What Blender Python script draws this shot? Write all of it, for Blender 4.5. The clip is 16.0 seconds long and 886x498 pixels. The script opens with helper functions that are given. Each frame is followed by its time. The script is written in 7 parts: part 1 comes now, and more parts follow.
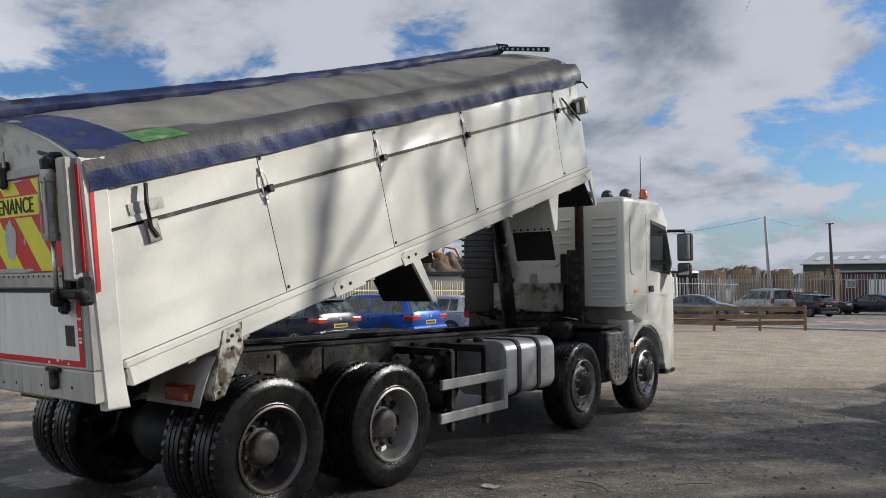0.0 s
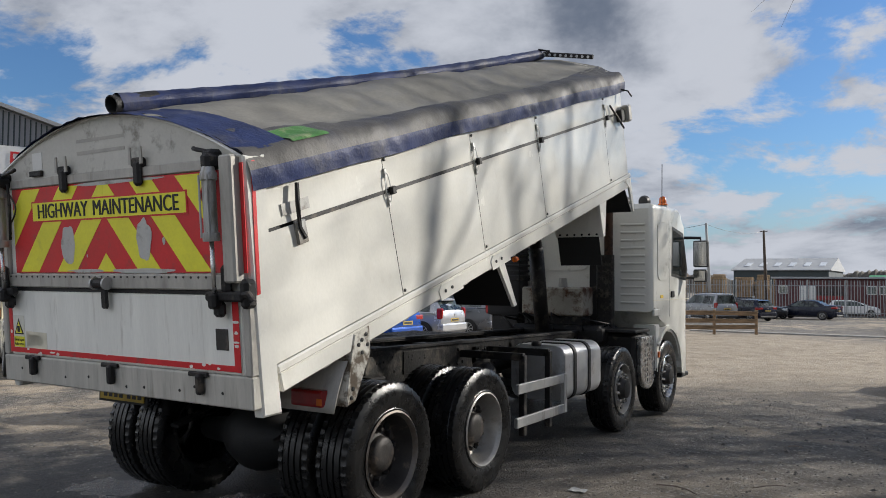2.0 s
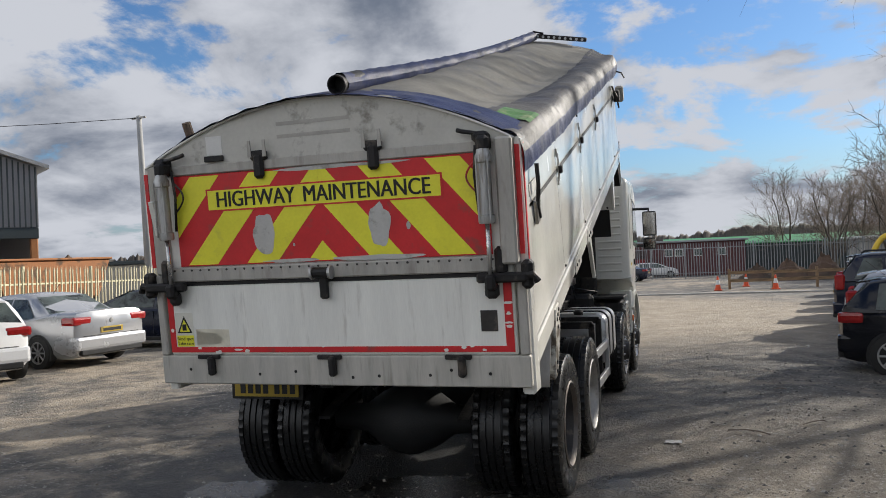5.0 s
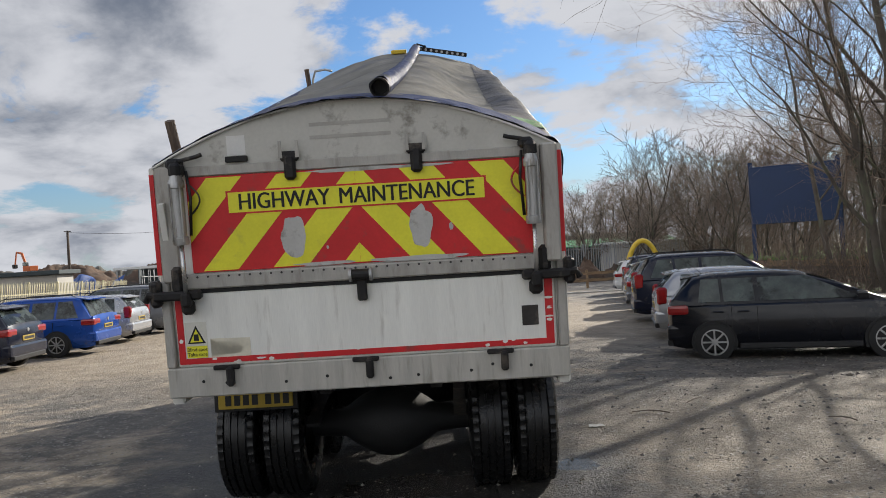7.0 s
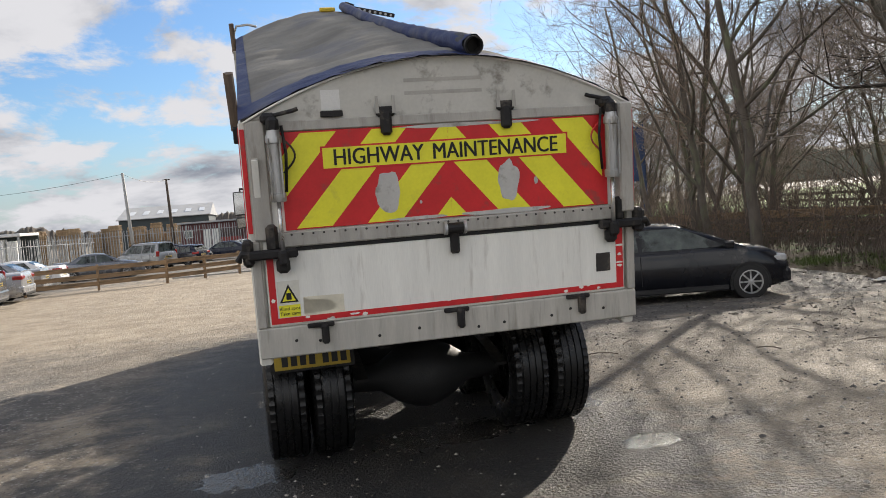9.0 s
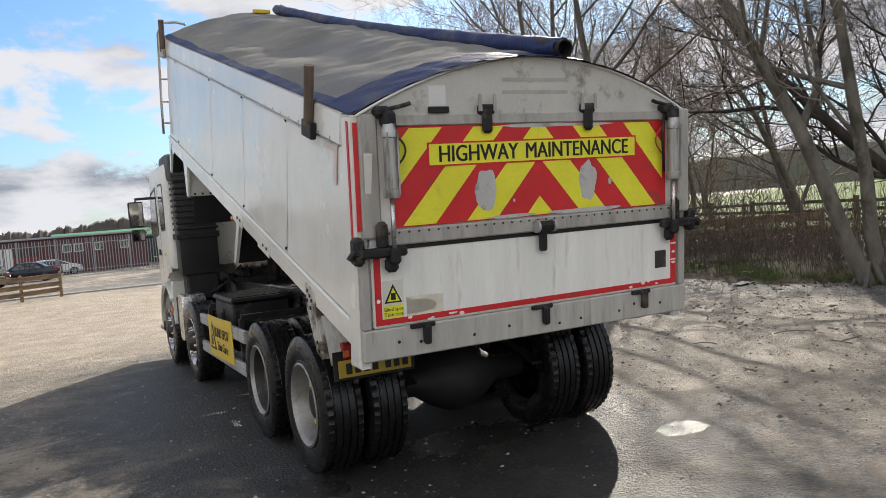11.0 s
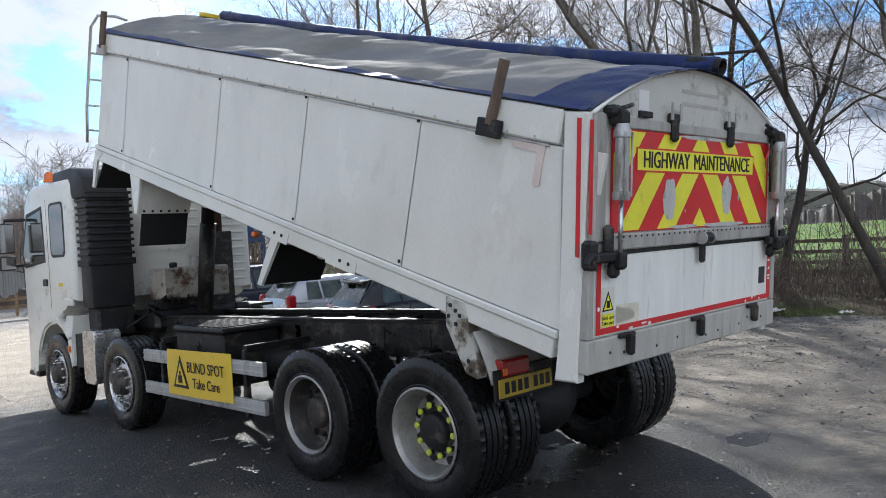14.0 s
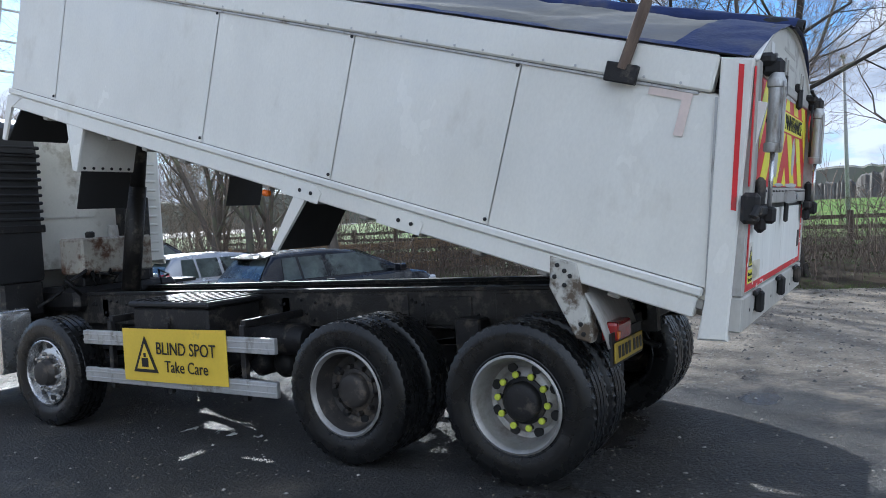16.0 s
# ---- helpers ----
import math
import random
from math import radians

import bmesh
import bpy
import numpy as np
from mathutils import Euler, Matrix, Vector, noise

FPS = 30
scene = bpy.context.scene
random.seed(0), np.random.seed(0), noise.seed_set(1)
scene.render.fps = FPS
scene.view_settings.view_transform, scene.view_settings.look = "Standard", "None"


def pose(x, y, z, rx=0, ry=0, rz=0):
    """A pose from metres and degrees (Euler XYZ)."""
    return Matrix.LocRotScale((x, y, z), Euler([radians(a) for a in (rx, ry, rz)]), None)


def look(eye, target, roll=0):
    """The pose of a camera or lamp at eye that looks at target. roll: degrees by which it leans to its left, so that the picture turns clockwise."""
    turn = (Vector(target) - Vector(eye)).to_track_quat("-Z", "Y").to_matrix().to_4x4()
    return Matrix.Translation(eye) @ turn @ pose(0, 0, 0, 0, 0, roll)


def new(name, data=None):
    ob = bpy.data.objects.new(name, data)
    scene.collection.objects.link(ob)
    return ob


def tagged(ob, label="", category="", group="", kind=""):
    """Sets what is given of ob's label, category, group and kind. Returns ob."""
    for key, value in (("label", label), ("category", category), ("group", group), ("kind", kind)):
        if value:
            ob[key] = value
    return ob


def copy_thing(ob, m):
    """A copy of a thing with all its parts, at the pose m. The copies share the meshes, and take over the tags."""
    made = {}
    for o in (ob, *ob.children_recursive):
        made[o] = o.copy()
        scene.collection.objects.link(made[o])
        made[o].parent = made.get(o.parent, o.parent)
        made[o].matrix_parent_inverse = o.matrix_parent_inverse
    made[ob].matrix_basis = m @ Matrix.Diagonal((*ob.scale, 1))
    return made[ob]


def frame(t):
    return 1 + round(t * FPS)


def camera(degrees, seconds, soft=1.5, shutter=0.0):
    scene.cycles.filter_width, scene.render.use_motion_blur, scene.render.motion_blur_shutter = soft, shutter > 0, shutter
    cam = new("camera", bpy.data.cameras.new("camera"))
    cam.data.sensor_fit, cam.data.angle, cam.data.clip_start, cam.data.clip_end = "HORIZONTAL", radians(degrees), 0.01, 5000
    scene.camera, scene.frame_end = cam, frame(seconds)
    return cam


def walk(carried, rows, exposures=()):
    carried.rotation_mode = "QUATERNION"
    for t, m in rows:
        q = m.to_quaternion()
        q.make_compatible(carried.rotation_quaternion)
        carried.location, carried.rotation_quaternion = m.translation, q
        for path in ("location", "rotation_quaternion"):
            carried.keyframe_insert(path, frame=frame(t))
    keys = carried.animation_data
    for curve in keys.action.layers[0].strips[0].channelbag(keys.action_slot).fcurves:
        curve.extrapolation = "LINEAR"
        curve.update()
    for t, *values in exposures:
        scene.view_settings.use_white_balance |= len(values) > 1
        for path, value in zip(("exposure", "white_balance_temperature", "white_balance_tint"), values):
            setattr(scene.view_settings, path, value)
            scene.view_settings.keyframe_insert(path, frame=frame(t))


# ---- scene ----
cam = camera(58.7, 16.0, soft=0.9)
PATH = [
    (0, (5.467, -3.882, 1.759), (4.268, -2.283, 1.839), -0.4),
    (0.5, (5.307, -3.974, 1.749), (4.15, -2.345, 1.83), -0.3),
    (1, (5.09, -4.279, 1.768), (3.963, -2.629, 1.849), -0.0),
    (1.5, (4.722, -4.397, 1.769), (3.63, -2.724, 1.853), 0.3),
    (2, (4.373, -4.611, 1.79), (3.314, -2.916, 1.871), 0.4),
    (2.5, (4.02, -4.908, 1.817), (3.002, -3.188, 1.89), 0.2),
    (3, (3.634, -5.022, 1.815), (2.673, -3.269, 1.881), -0.4),
    (3.5, (3.228, -5.169, 1.817), (2.351, -3.372, 1.874), -1.0),
    (3.7, (3.066, -5.267, 1.817), (2.224, -3.454, 1.868), -1.3),
    (5.8, (1.493, -6.032, 1.855), (1.097, -4.072, 1.879), -2.6),
    (6, (1.323, -6.082, 1.865), (0.996, -4.109, 1.897), -2.7),
    (6.5, (0.938, -6.255, 1.885), (0.77, -4.262, 1.911), -3.0),
    (7, (0.562, -6.246, 1.842), (0.533, -4.247, 1.858), -3.5),
    (7.5, (0.15, -6.205, 1.87), (0.273, -4.209, 1.849), -3.8),
    (8, (-0.284, -6.276, 1.889), (-0.044, -4.292, 1.825), -4.1),
    (8.5, (-0.704, -6.222, 1.872), (-0.362, -4.254, 1.781), -4.6),
    (9, (-1.167, -6.253, 1.891), (-0.715, -4.308, 1.785), -4.6),
    (9.5, (-1.557, -6.229, 1.911), (-0.991, -4.314, 1.797), -4.6),
    (9.7, (-1.693, -6.16, 1.914), (-1.081, -4.26, 1.798), -4.7),
    (11.8, (-3.46, -5.379, 1.899), (-2.399, -3.685, 1.822), -4.2),
    (12, (-3.593, -5.295, 1.908), (-2.499, -3.622, 1.835), -4.1),
    (12.5, (-3.846, -4.919, 1.887), (-2.658, -3.311, 1.834), -3.8),
    (13, (-4.193, -4.626, 1.85), (-2.925, -3.079, 1.809), -3.6),
    (13.5, (-4.479, -4.305, 1.838), (-3.132, -2.827, 1.802), -3.6),
    (14, (-4.695, -3.925, 1.833), (-3.277, -2.515, 1.815), -3.5),
    (14.5, (-4.982, -3.555, 1.81), (-3.501, -2.21, 1.804), -3.6),
    (15, (-5.133, -3.152, 1.782), (-3.586, -1.884, 1.782), -3.7),
    (15.5, (-5.264, -2.693, 1.788), (-3.638, -1.529, 1.762), -3.4),
    (16, (-5.441, -2.261, 1.759), (-3.726, -1.236, 1.674), -3.0),
]
walk(cam, [(t, look(eye, target, roll)) for t, eye, target, roll in PATH], exposures=[(0, 0.27, 6150, 10), (3.5, 0.38, 6300, 10), (7, 0.50, 6500, 10), (9, 0.72, 6750, 11), (12, 0.88, 6450, 10), (14, 0.98, 5850, 9), (16, 1.1, 5450, 8)])

# ---- light: low winter sun ahead of the truck, broken cloud ----
SUN_AZ, SUN_EL = radians(39.5), radians(24.0)
SUN_DIR = Vector((math.sin(SUN_AZ) * math.cos(SUN_EL), math.cos(SUN_AZ) * math.cos(SUN_EL), math.sin(SUN_EL)))
sun_data = bpy.data.lights.new("sun", "SUN")
sun_data.energy, sun_data.angle, sun_data.color = 4.9, radians(0.6), (1.0, 0.93, 0.82)
sun = new("sun", sun_data)
sun.matrix_world = look(SUN_DIR * 60, (0, 0, 0))

world = bpy.data.worlds.new("world")
scene.world = world
world.use_nodes = True
wn, wl = world.node_tree.nodes, world.node_tree.links
wn.clear()


def wnode(kind, **kw):
    n = wn.new(kind)
    for k, v in kw.items():
        n.inputs[k].default_value = v
    return n


def wmath(op, a, b=0.0):
    n = wn.new("ShaderNodeMath")
    n.operation = op
    for i, v in enumerate((a, b)):
        if isinstance(v, (int, float)):
            n.inputs[i].default_value = v
        else:
            wl.new(v, n.inputs[i])
    return n.outputs[0]


def wmix(fac, a, b):
    n = wn.new("ShaderNodeMix")
    n.data_type = "RGBA"
    for i, v in ((0, fac), (6, a), (7, b)):
        if isinstance(v, (int, float)):
            n.inputs[i].default_value = v
        elif isinstance(v, tuple):
            n.inputs[i].default_value = (*v, 1)
        else:
            wl.new(v, n.inputs[i])
    return n.outputs[2]


def wramp(fac, stops):
    n = wn.new("ShaderNodeValToRGB")
    n.color_ramp.interpolation = "EASE"
    while len(n.color_ramp.elements) < len(stops):
        n.color_ramp.elements.new(0.5)
    for e, (p, v) in zip(n.color_ramp.elements, stops):
        e.position, e.color = p, (v, v, v, 1)
    wl.new(fac, n.inputs[0])
    return n.outputs[0]


sky = wn.new("ShaderNodeTexSky")
sky.sky_type, sky.sun_disc = "NISHITA", False
sky.sun_elevation, sky.sun_rotation = SUN_EL, SUN_AZ
sky.air_density, sky.dust_density, sky.ozone_density = 1.2, 0.5, 2.5
way = wn.new("ShaderNodeTexCoord").outputs["Generated"]
sep = wn.new("ShaderNodeSeparateXYZ")
wl.new(way, sep.inputs[0])
# a cloud layer seen in perspective: the way is divided by its height above the horizon
lift = wmath("ADD", wmath("MAXIMUM", sep.outputs[2], 0.0), 0.30)
flat = wn.new("ShaderNodeCombineXYZ")
wl.new(wmath("DIVIDE", sep.outputs[0], lift), flat.inputs[0])
wl.new(wmath("DIVIDE", sep.outputs[1], lift), flat.inputs[1])
CLOUD_SHIFT = (3.1, 1.7, 0.0)


def cloud_noise(scale, detail, rough, shift):
    mp = wn.new("ShaderNodeMapping")
    mp.inputs["Location"].default_value = shift
    wl.new(flat.outputs[0], mp.inputs[0])
    n = wnode("ShaderNodeTexNoise", Scale=scale, Detail=detail, Roughness=rough, Distortion=0.25)
    wl.new(mp.outputs[0], n.inputs["Vector"])
    return n.outputs["Fac"]


big = cloud_noise(2.1, 12.0, 0.61, CLOUD_SHIFT)
# the same layer sampled a little towards the sun: thick there means this side is in its own shade
toward = cloud_noise(2.1, 7.0, 0.55, (CLOUD_SHIFT[0] + 0.13, CLOUD_SHIFT[1] + 0.16, 0.0))
wide = cloud_noise(0.55, 3.0, 0.5, (7.3, 2.2, 0.0))
dens = wmath("ADD", wmath("MULTIPLY", big, 0.72), wmath("MULTIPLY", wide, 0.36))
cover = wramp(dens, ((0.470, 0.0), (0.532, 1.0)))
relief = wmath("MULTIPLY", wmath("SUBTRACT", toward, big), 4.2)
shade = wramp(wmath("MULTIPLY", wmath("ADD", wmath("ADD", relief, 0.40), wmath("MULTIPLY", wmath("SUBTRACT", dens, 0.56), 3.0)), 0.72), ((0.0, 0.0), (1.0, 1.0)))
glow = wn.new("ShaderNodeVectorMath")
glow.operation = "DOT_PRODUCT"
wl.new(way, glow.inputs[0])
glow.inputs[1].default_value = SUN_DIR
halo = wmath("POWER", wmath("MAXIMUM", glow.outputs["Value"], 0.0), 45.0)
front = wramp(wmath("MULTIPLY", wmath("ADD", glow.outputs["Value"], 1.0), 0.5), ((0.15, 1.0), (0.52, 0.0)))
bright = wmix(halo, wmix(front, (4.3, 4.4, 4.7), (9.6, 9.6, 9.7)), (8.0, 7.8, 7.6))
dark = wmix(halo, wmix(front, (1.1, 1.3, 1.7), (2.7, 3.0, 3.5)), (3.4, 3.5, 3.7))
cloud = wmix(shade, bright, dark)
tintn = wn.new("ShaderNodeMix")
tintn.data_type, tintn.blend_type = "RGBA", "MULTIPLY"
tintn.inputs[0].default_value = 1.0
wl.new(sky.outputs[0], tintn.inputs[6])
tintn.inputs[7].default_value = (0.44, 0.60, 0.82, 1)
bluer = tintn.outputs[2]
thin = wmix(wmath("MULTIPLY", wramp(sep.outputs[2], ((0.0, 1.0), (0.14, 0.0))), 0.55), bluer, (2.9, 3.3, 3.9))
out_col = wmix(cover, thin, cloud)
bg = wnode("ShaderNodeBackground", Strength=0.105)
wl.new(out_col, bg.inputs[0])
wo = wn.new("ShaderNodeOutputWorld")
wl.new(bg.outputs[0], wo.inputs[0])

# ---- materials ----
MATS = {}


def mat(name, col, rough=0.6, metal=0.0, var=0.25, scale=6.0, fine=60.0, bump=0.15, dirt=None, dirt_amt=0.0, dirt_scale=2.0,
        stretch=(1, 1, 1), spec=0.5, coat=0.0, rand=0.0, trans=0.0, ior=1.45, wet=0.0, emit=None, emit_s=0.0, dirt_edge=0.12):
    """A surface with grain at two scales, stains of a second colour, and bump."""
    if name in MATS:
        return MATS[name]
    m = bpy.data.materials.new(name)
    m.use_nodes = True
    nt = m.node_tree
    N, L = nt.nodes, nt.links
    b = N["Principled BSDF"]
    tc = N.new("ShaderNodeTexCoord")
    mp = N.new("ShaderNodeMapping")
    mp.inputs["Scale"].default_value = stretch
    L.new(tc.outputs["Object"], mp.inputs[0])

    def nz(s, d, r=0.6):
        n = N.new("ShaderNodeTexNoise")
        n.inputs["Scale"].default_value, n.inputs["Detail"].default_value, n.inputs["Roughness"].default_value = s, d, r
        L.new(mp.outputs[0], n.inputs["Vector"])
        return n.outputs["Fac"]

    def mix(f, a, c, blend="MIX"):
        n = N.new("ShaderNodeMix")
        n.data_type, n.blend_type = "RGBA", blend
        for i, v in ((0, f), (6, a), (7, c)):
            if isinstance(v, (int, float)):
                n.inputs[i].default_value = v
            elif isinstance(v, tuple):
                n.inputs[i].default_value = (*v, 1)
            else:
                L.new(v, n.inputs[i])
        return n.outputs[2]

    def ramp(f, lo, hi, a=0.0, c=1.0):
        n = N.new("ShaderNodeMapRange")
        n.inputs[1].default_value, n.inputs[2].default_value, n.inputs[3].default_value, n.inputs[4].default_value = lo, hi, a, c
        L.new(f, n.inputs[0])
        return n.outputs[0]

    n1, n2 = nz(scale, 4), nz(fine, 3)
    c = mix(ramp(n1, 0.3, 0.7), tuple(v * (1 - var) for v in col), tuple(min(1, v * (1 + var * 0.6)) for v in col))
    c = mix(ramp(n2, 0.35, 0.7, 0, 0.5 * var + 0.08), c, tuple(v * 0.55 for v in col))
    rgh = ramp(n1, 0.3, 0.7, max(0.02, rough - 0.08), min(1, rough + 0.1))
    if dirt:
        d = ramp(nz(dirt_scale, 6, 0.65), 0.62 - 0.3 * dirt_amt, 0.62 - 0.3 * dirt_amt + dirt_edge)
        c = mix(d, c, dirt)
    if rand:
        oi = N.new("ShaderNodeObjectInfo")
        c = mix(ramp(oi.outputs["Random"], 0, 1, 0, rand), c, tuple(v * 0.45 for v in col))
    L.new(c, b.inputs["Base Color"])
    L.new(rgh, b.inputs["Roughness"])
    b.inputs["Metallic"].default_value = metal
    b.inputs["Specular IOR Level"].default_value = spec
    b.inputs["Coat Weight"].default_value = coat
    b.inputs["Coat Roughness"].default_value = 0.06
    b.inputs["Transmission Weight"].default_value = trans
    b.inputs["IOR"].default_value = ior
    if emit:
        b.inputs["Emission Color"].default_value = (*emit, 1)
        b.inputs["Emission Strength"].default_value = emit_s
    if bump:
        bp = N.new("ShaderNodeBump")
        bp.inputs["Strength"].default_value, bp.inputs["Distance"].default_value = bump, 0.02
        add = N.new("ShaderNodeMath")
        L.new(n1, add.inputs[0])
        L.new(n2, add.inputs[1])
        L.new(add.outputs[0], bp.inputs["Height"])
        L.new(bp.outputs[0], b.inputs["Normal"])
    MATS[name] = m
    return m


M_BODY = mat("body_paint", (0.75, 0.735, 0.675), 0.20, 0, 0.07, 1.3, 45, 0.02, (0.50, 0.47, 0.40), 0.10, 1.6, (1, 1.4, 0.8), dirt_edge=0.35, coat=0.35)
M_MUDDY = mat("muddy_paint", (0.56, 0.54, 0.48), 0.55, 0, 0.2, 4, 50, 0.1, (0.10, 0.075, 0.05), 0.55, 7)
M_GATE = mat("gate_paint", (0.83, 0.82, 0.76), 0.5, 0, 0.10, 2, 50, 0.05, (0.45, 0.42, 0.36), 0.12, 5.0, (3.2, 1, 0.35), dirt_edge=0.25)
M_ALU = mat("bare_aluminium", (0.50, 0.50, 0.49), 0.45, 0.55, 0.2, 3, 70, 0.06, (0.20, 0.18, 0.15), 0.25, 5, (3, 1, 0.4))
M_GRIME = mat("grimy_alloy", (0.44, 0.42, 0.38), 0.55, 0.2, 0.2, 4, 60, 0.1, (0.20, 0.18, 0.15), 0.28, 6, (2.5, 1, 0.6), dirt_edge=0.3)
M_BAR = mat("stained_bar", (0.50, 0.48, 0.43), 0.5, 0.1, 0.2, 3, 60, 0.06, (0.24, 0.22, 0.18), 0.25, 5, (3, 1, 0.35), dirt_edge=0.25)
M_ARCH = mat("dull_grey_sheet", (0.55, 0.535, 0.485), 0.6, 0.1, 0.12, 2.5, 50, 0.04, (0.22, 0.20, 0.17), 0.25, 4)
M_BLACK = mat("black_steel", (0.018, 0.017, 0.017), 0.55, 0.2, 0.5, 5, 60, 0.2, (0.09, 0.075, 0.06), 0.2, 7)
M_CHASSIS = mat("chassis_paint", (0.026, 0.024, 0.022), 0.45, 0.2, 0.5, 4, 45, 0.25, (0.17, 0.145, 0.115), 0.38, 6, dirt_edge=0.25)
M_RUBBER = mat("tyre_rubber", (0.009, 0.009, 0.009), 0.27, 0, 0.35, 7, 90, 0.12, (0.025, 0.024, 0.023), 0.12, 5)
M_FLAP = mat("rubber_sheet", (0.016, 0.016, 0.016), 0.6, 0, 0.3, 5, 60, 0.1)
M_RIM = mat("rim_steel", (0.40, 0.385, 0.36), 0.45, 0.6, 0.3, 6, 60, 0.1, (0.10, 0.08, 0.06), 0.5, 6, dirt_edge=0.3)
M_RIMDARK = mat("rim_dirty", (0.055, 0.05, 0.046), 0.55, 0.3, 0.4, 6, 60, 0.15, (0.16, 0.13, 0.1), 0.25, 6)
M_RUSTLIP = mat("rim_lip", (0.17, 0.15, 0.13), 0.5, 0.5, 0.3, 6, 60, 0.1, (0.09, 0.06, 0.04), 0.5, 7, dirt_edge=0.3)
M_CHROME = mat("polished_alloy", (0.62, 0.61, 0.59), 0.24, 0.85, 0.2, 8, 70, 0.08, (0.14, 0.12, 0.10), 0.2, 7, dirt_edge=0.25)
M_TANK = mat("tank_alloy", (0.60, 0.60, 0.60), 0.38, 0.6, 0.12, 4, 70, 0.04, (0.3, 0.28, 0.25), 0.2, 3)
M_RED = mat("red_reflective", (0.62, 0.024, 0.028), 0.45, 0, 0.15, 4, 60, 0.03, (0.27, 0.06, 0.05), 0.18, 6)
M_YELLOW = mat("yellow_reflective", (0.82, 0.77, 0.045), 0.45, 0, 0.10, 4, 60, 0.03, (0.50, 0.46, 0.07), 0.06, 6, dirt_edge=0.25)
M_PEEL = mat("peeled_primer", (0.52, 0.51, 0.48), 0.6, 0, 0.15, 6, 60, 0.05, (0.3, 0.28, 0.25), 0.3, 8)
M_INK = mat("black_print", (0.012, 0.012, 0.012), 0.5, 0, 0.2, 8, 80, 0.0)
M_GHOST = mat("faded_glue", (0.74, 0.69, 0.55), 0.65, 0, 0.15, 6, 60, 0.03)
M_FADED = mat("faded_tape", (0.70, 0.58, 0.52), 0.5, 0, 0.1, 6, 60, 0.03)
M_SIGN = mat("sign_yellow", (0.74, 0.52, 0.05), 0.5, 0, 0.08, 4, 60, 0.02, (0.45, 0.33, 0.08), 0.12, 4)
M_PLATE = mat("plate_yellow", (0.42, 0.29, 0.03), 0.5, 0, 0.15, 4, 60, 0.02, (0.2, 0.16, 0.06), 0.25, 7)
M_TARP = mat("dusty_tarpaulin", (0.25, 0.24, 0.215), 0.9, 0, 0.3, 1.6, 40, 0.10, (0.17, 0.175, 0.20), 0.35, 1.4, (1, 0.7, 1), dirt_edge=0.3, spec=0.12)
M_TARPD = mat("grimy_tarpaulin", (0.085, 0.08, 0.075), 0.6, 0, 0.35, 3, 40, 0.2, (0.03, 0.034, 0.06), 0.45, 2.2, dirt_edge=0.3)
M_TARPB = mat("blue_tarpaulin", (0.022, 0.035, 0.11), 0.52, 0, 0.35, 3, 40, 0.2, (0.13, 0.125, 0.12), 0.36, 2.5, dirt_edge=0.3, spec=0.25)
M_GREEN = mat("green_patch", (0.07, 0.20, 0.05), 0.6, 0, 0.2, 8, 60, 0.1, (0.2, 0.26, 0.12), 0.3, 9)
M_CAB = mat("cab_paint", (0.76, 0.75, 0.69), 0.32, 0, 0.07, 1.5, 45, 0.02, (0.42, 0.39, 0.32), 0.14, 2.5, coat=0.25)
M_PLASTIC = mat("black_plastic", (0.018, 0.018, 0.019), 0.48, 0, 0.3, 5, 70, 0.1)
M_RUST = mat("rusty_paint", (0.42, 0.39, 0.33), 0.65, 0, 0.2, 4, 50, 0.15, (0.10, 0.05, 0.028), 0.5, 4.5)
M_RUSTPIPE = mat("rusty_pipe", (0.13, 0.075, 0.05), 0.75, 0.2, 0.4, 6, 50, 0.2, (0.05, 0.035, 0.03), 0.4, 6)
M_GLASS = mat("dark_glass", (0.018, 0.024, 0.024), 0.04, 0, 0.1, 1.5, 30, 0.0, spec=0.8, coat=0.5)
M_MIRROR = mat("mirror_glass", (0.45, 0.45, 0.45), 0.05, 1.0, 0.02, 3, 30, 0.0)
M_LAMPRED = mat("red_lens", (0.30, 0.010, 0.010), 0.15, 0, 0.2, 12, 80, 0.1, coat=0.6)
M_LAMPORANGE = mat("orange_lens", (0.70, 0.14, 0.01), 0.2, 0, 0.2, 12, 80, 0.1, coat=0.5)
M_LAMPCLEAR = mat("clear_lens", (0.55, 0.56, 0.57), 0.12, 0, 0.2, 12, 80, 0.05, coat=0.6)
M_NUTYEL = mat("nut_indicator", (0.55, 0.62, 0.06), 0.5, 0, 0.1, 8, 60, 0.0)
M_WOODPOST = mat("weathered_stick", (0.16, 0.115, 0.085), 0.8, 0, 0.35, 8, 60, 0.3, stretch=(3, 3, 0.4))


# ---- mesh helpers ----
def part(name, bm, material, parent=None, label="", smooth=False, m=None):
    """Links a bmesh as one mesh object under parent."""
    me = bpy.data.meshes.new(name)
    bmesh.ops.recalc_face_normals(bm, faces=bm.faces)
    bm.to_mesh(me)
    bm.free()
    me.materials.append(material)
    if smooth:
        me.shade_smooth()
        if smooth is not True:
            me.set_sharp_from_angle(angle=radians(smooth))
    ob = new(name, me)
    if parent is not None:
        ob.parent = parent
    if m is not None:
        ob.matrix_basis = m
    if label:
        tagged(ob, label)
    return ob


def thing(name, label, category, m=None, group="", kind=""):
    e = new(name)
    e.empty_display_size = 0.2
    if m is not None:
        e.matrix_basis = m
    return tagged(e, label, category, group, kind)


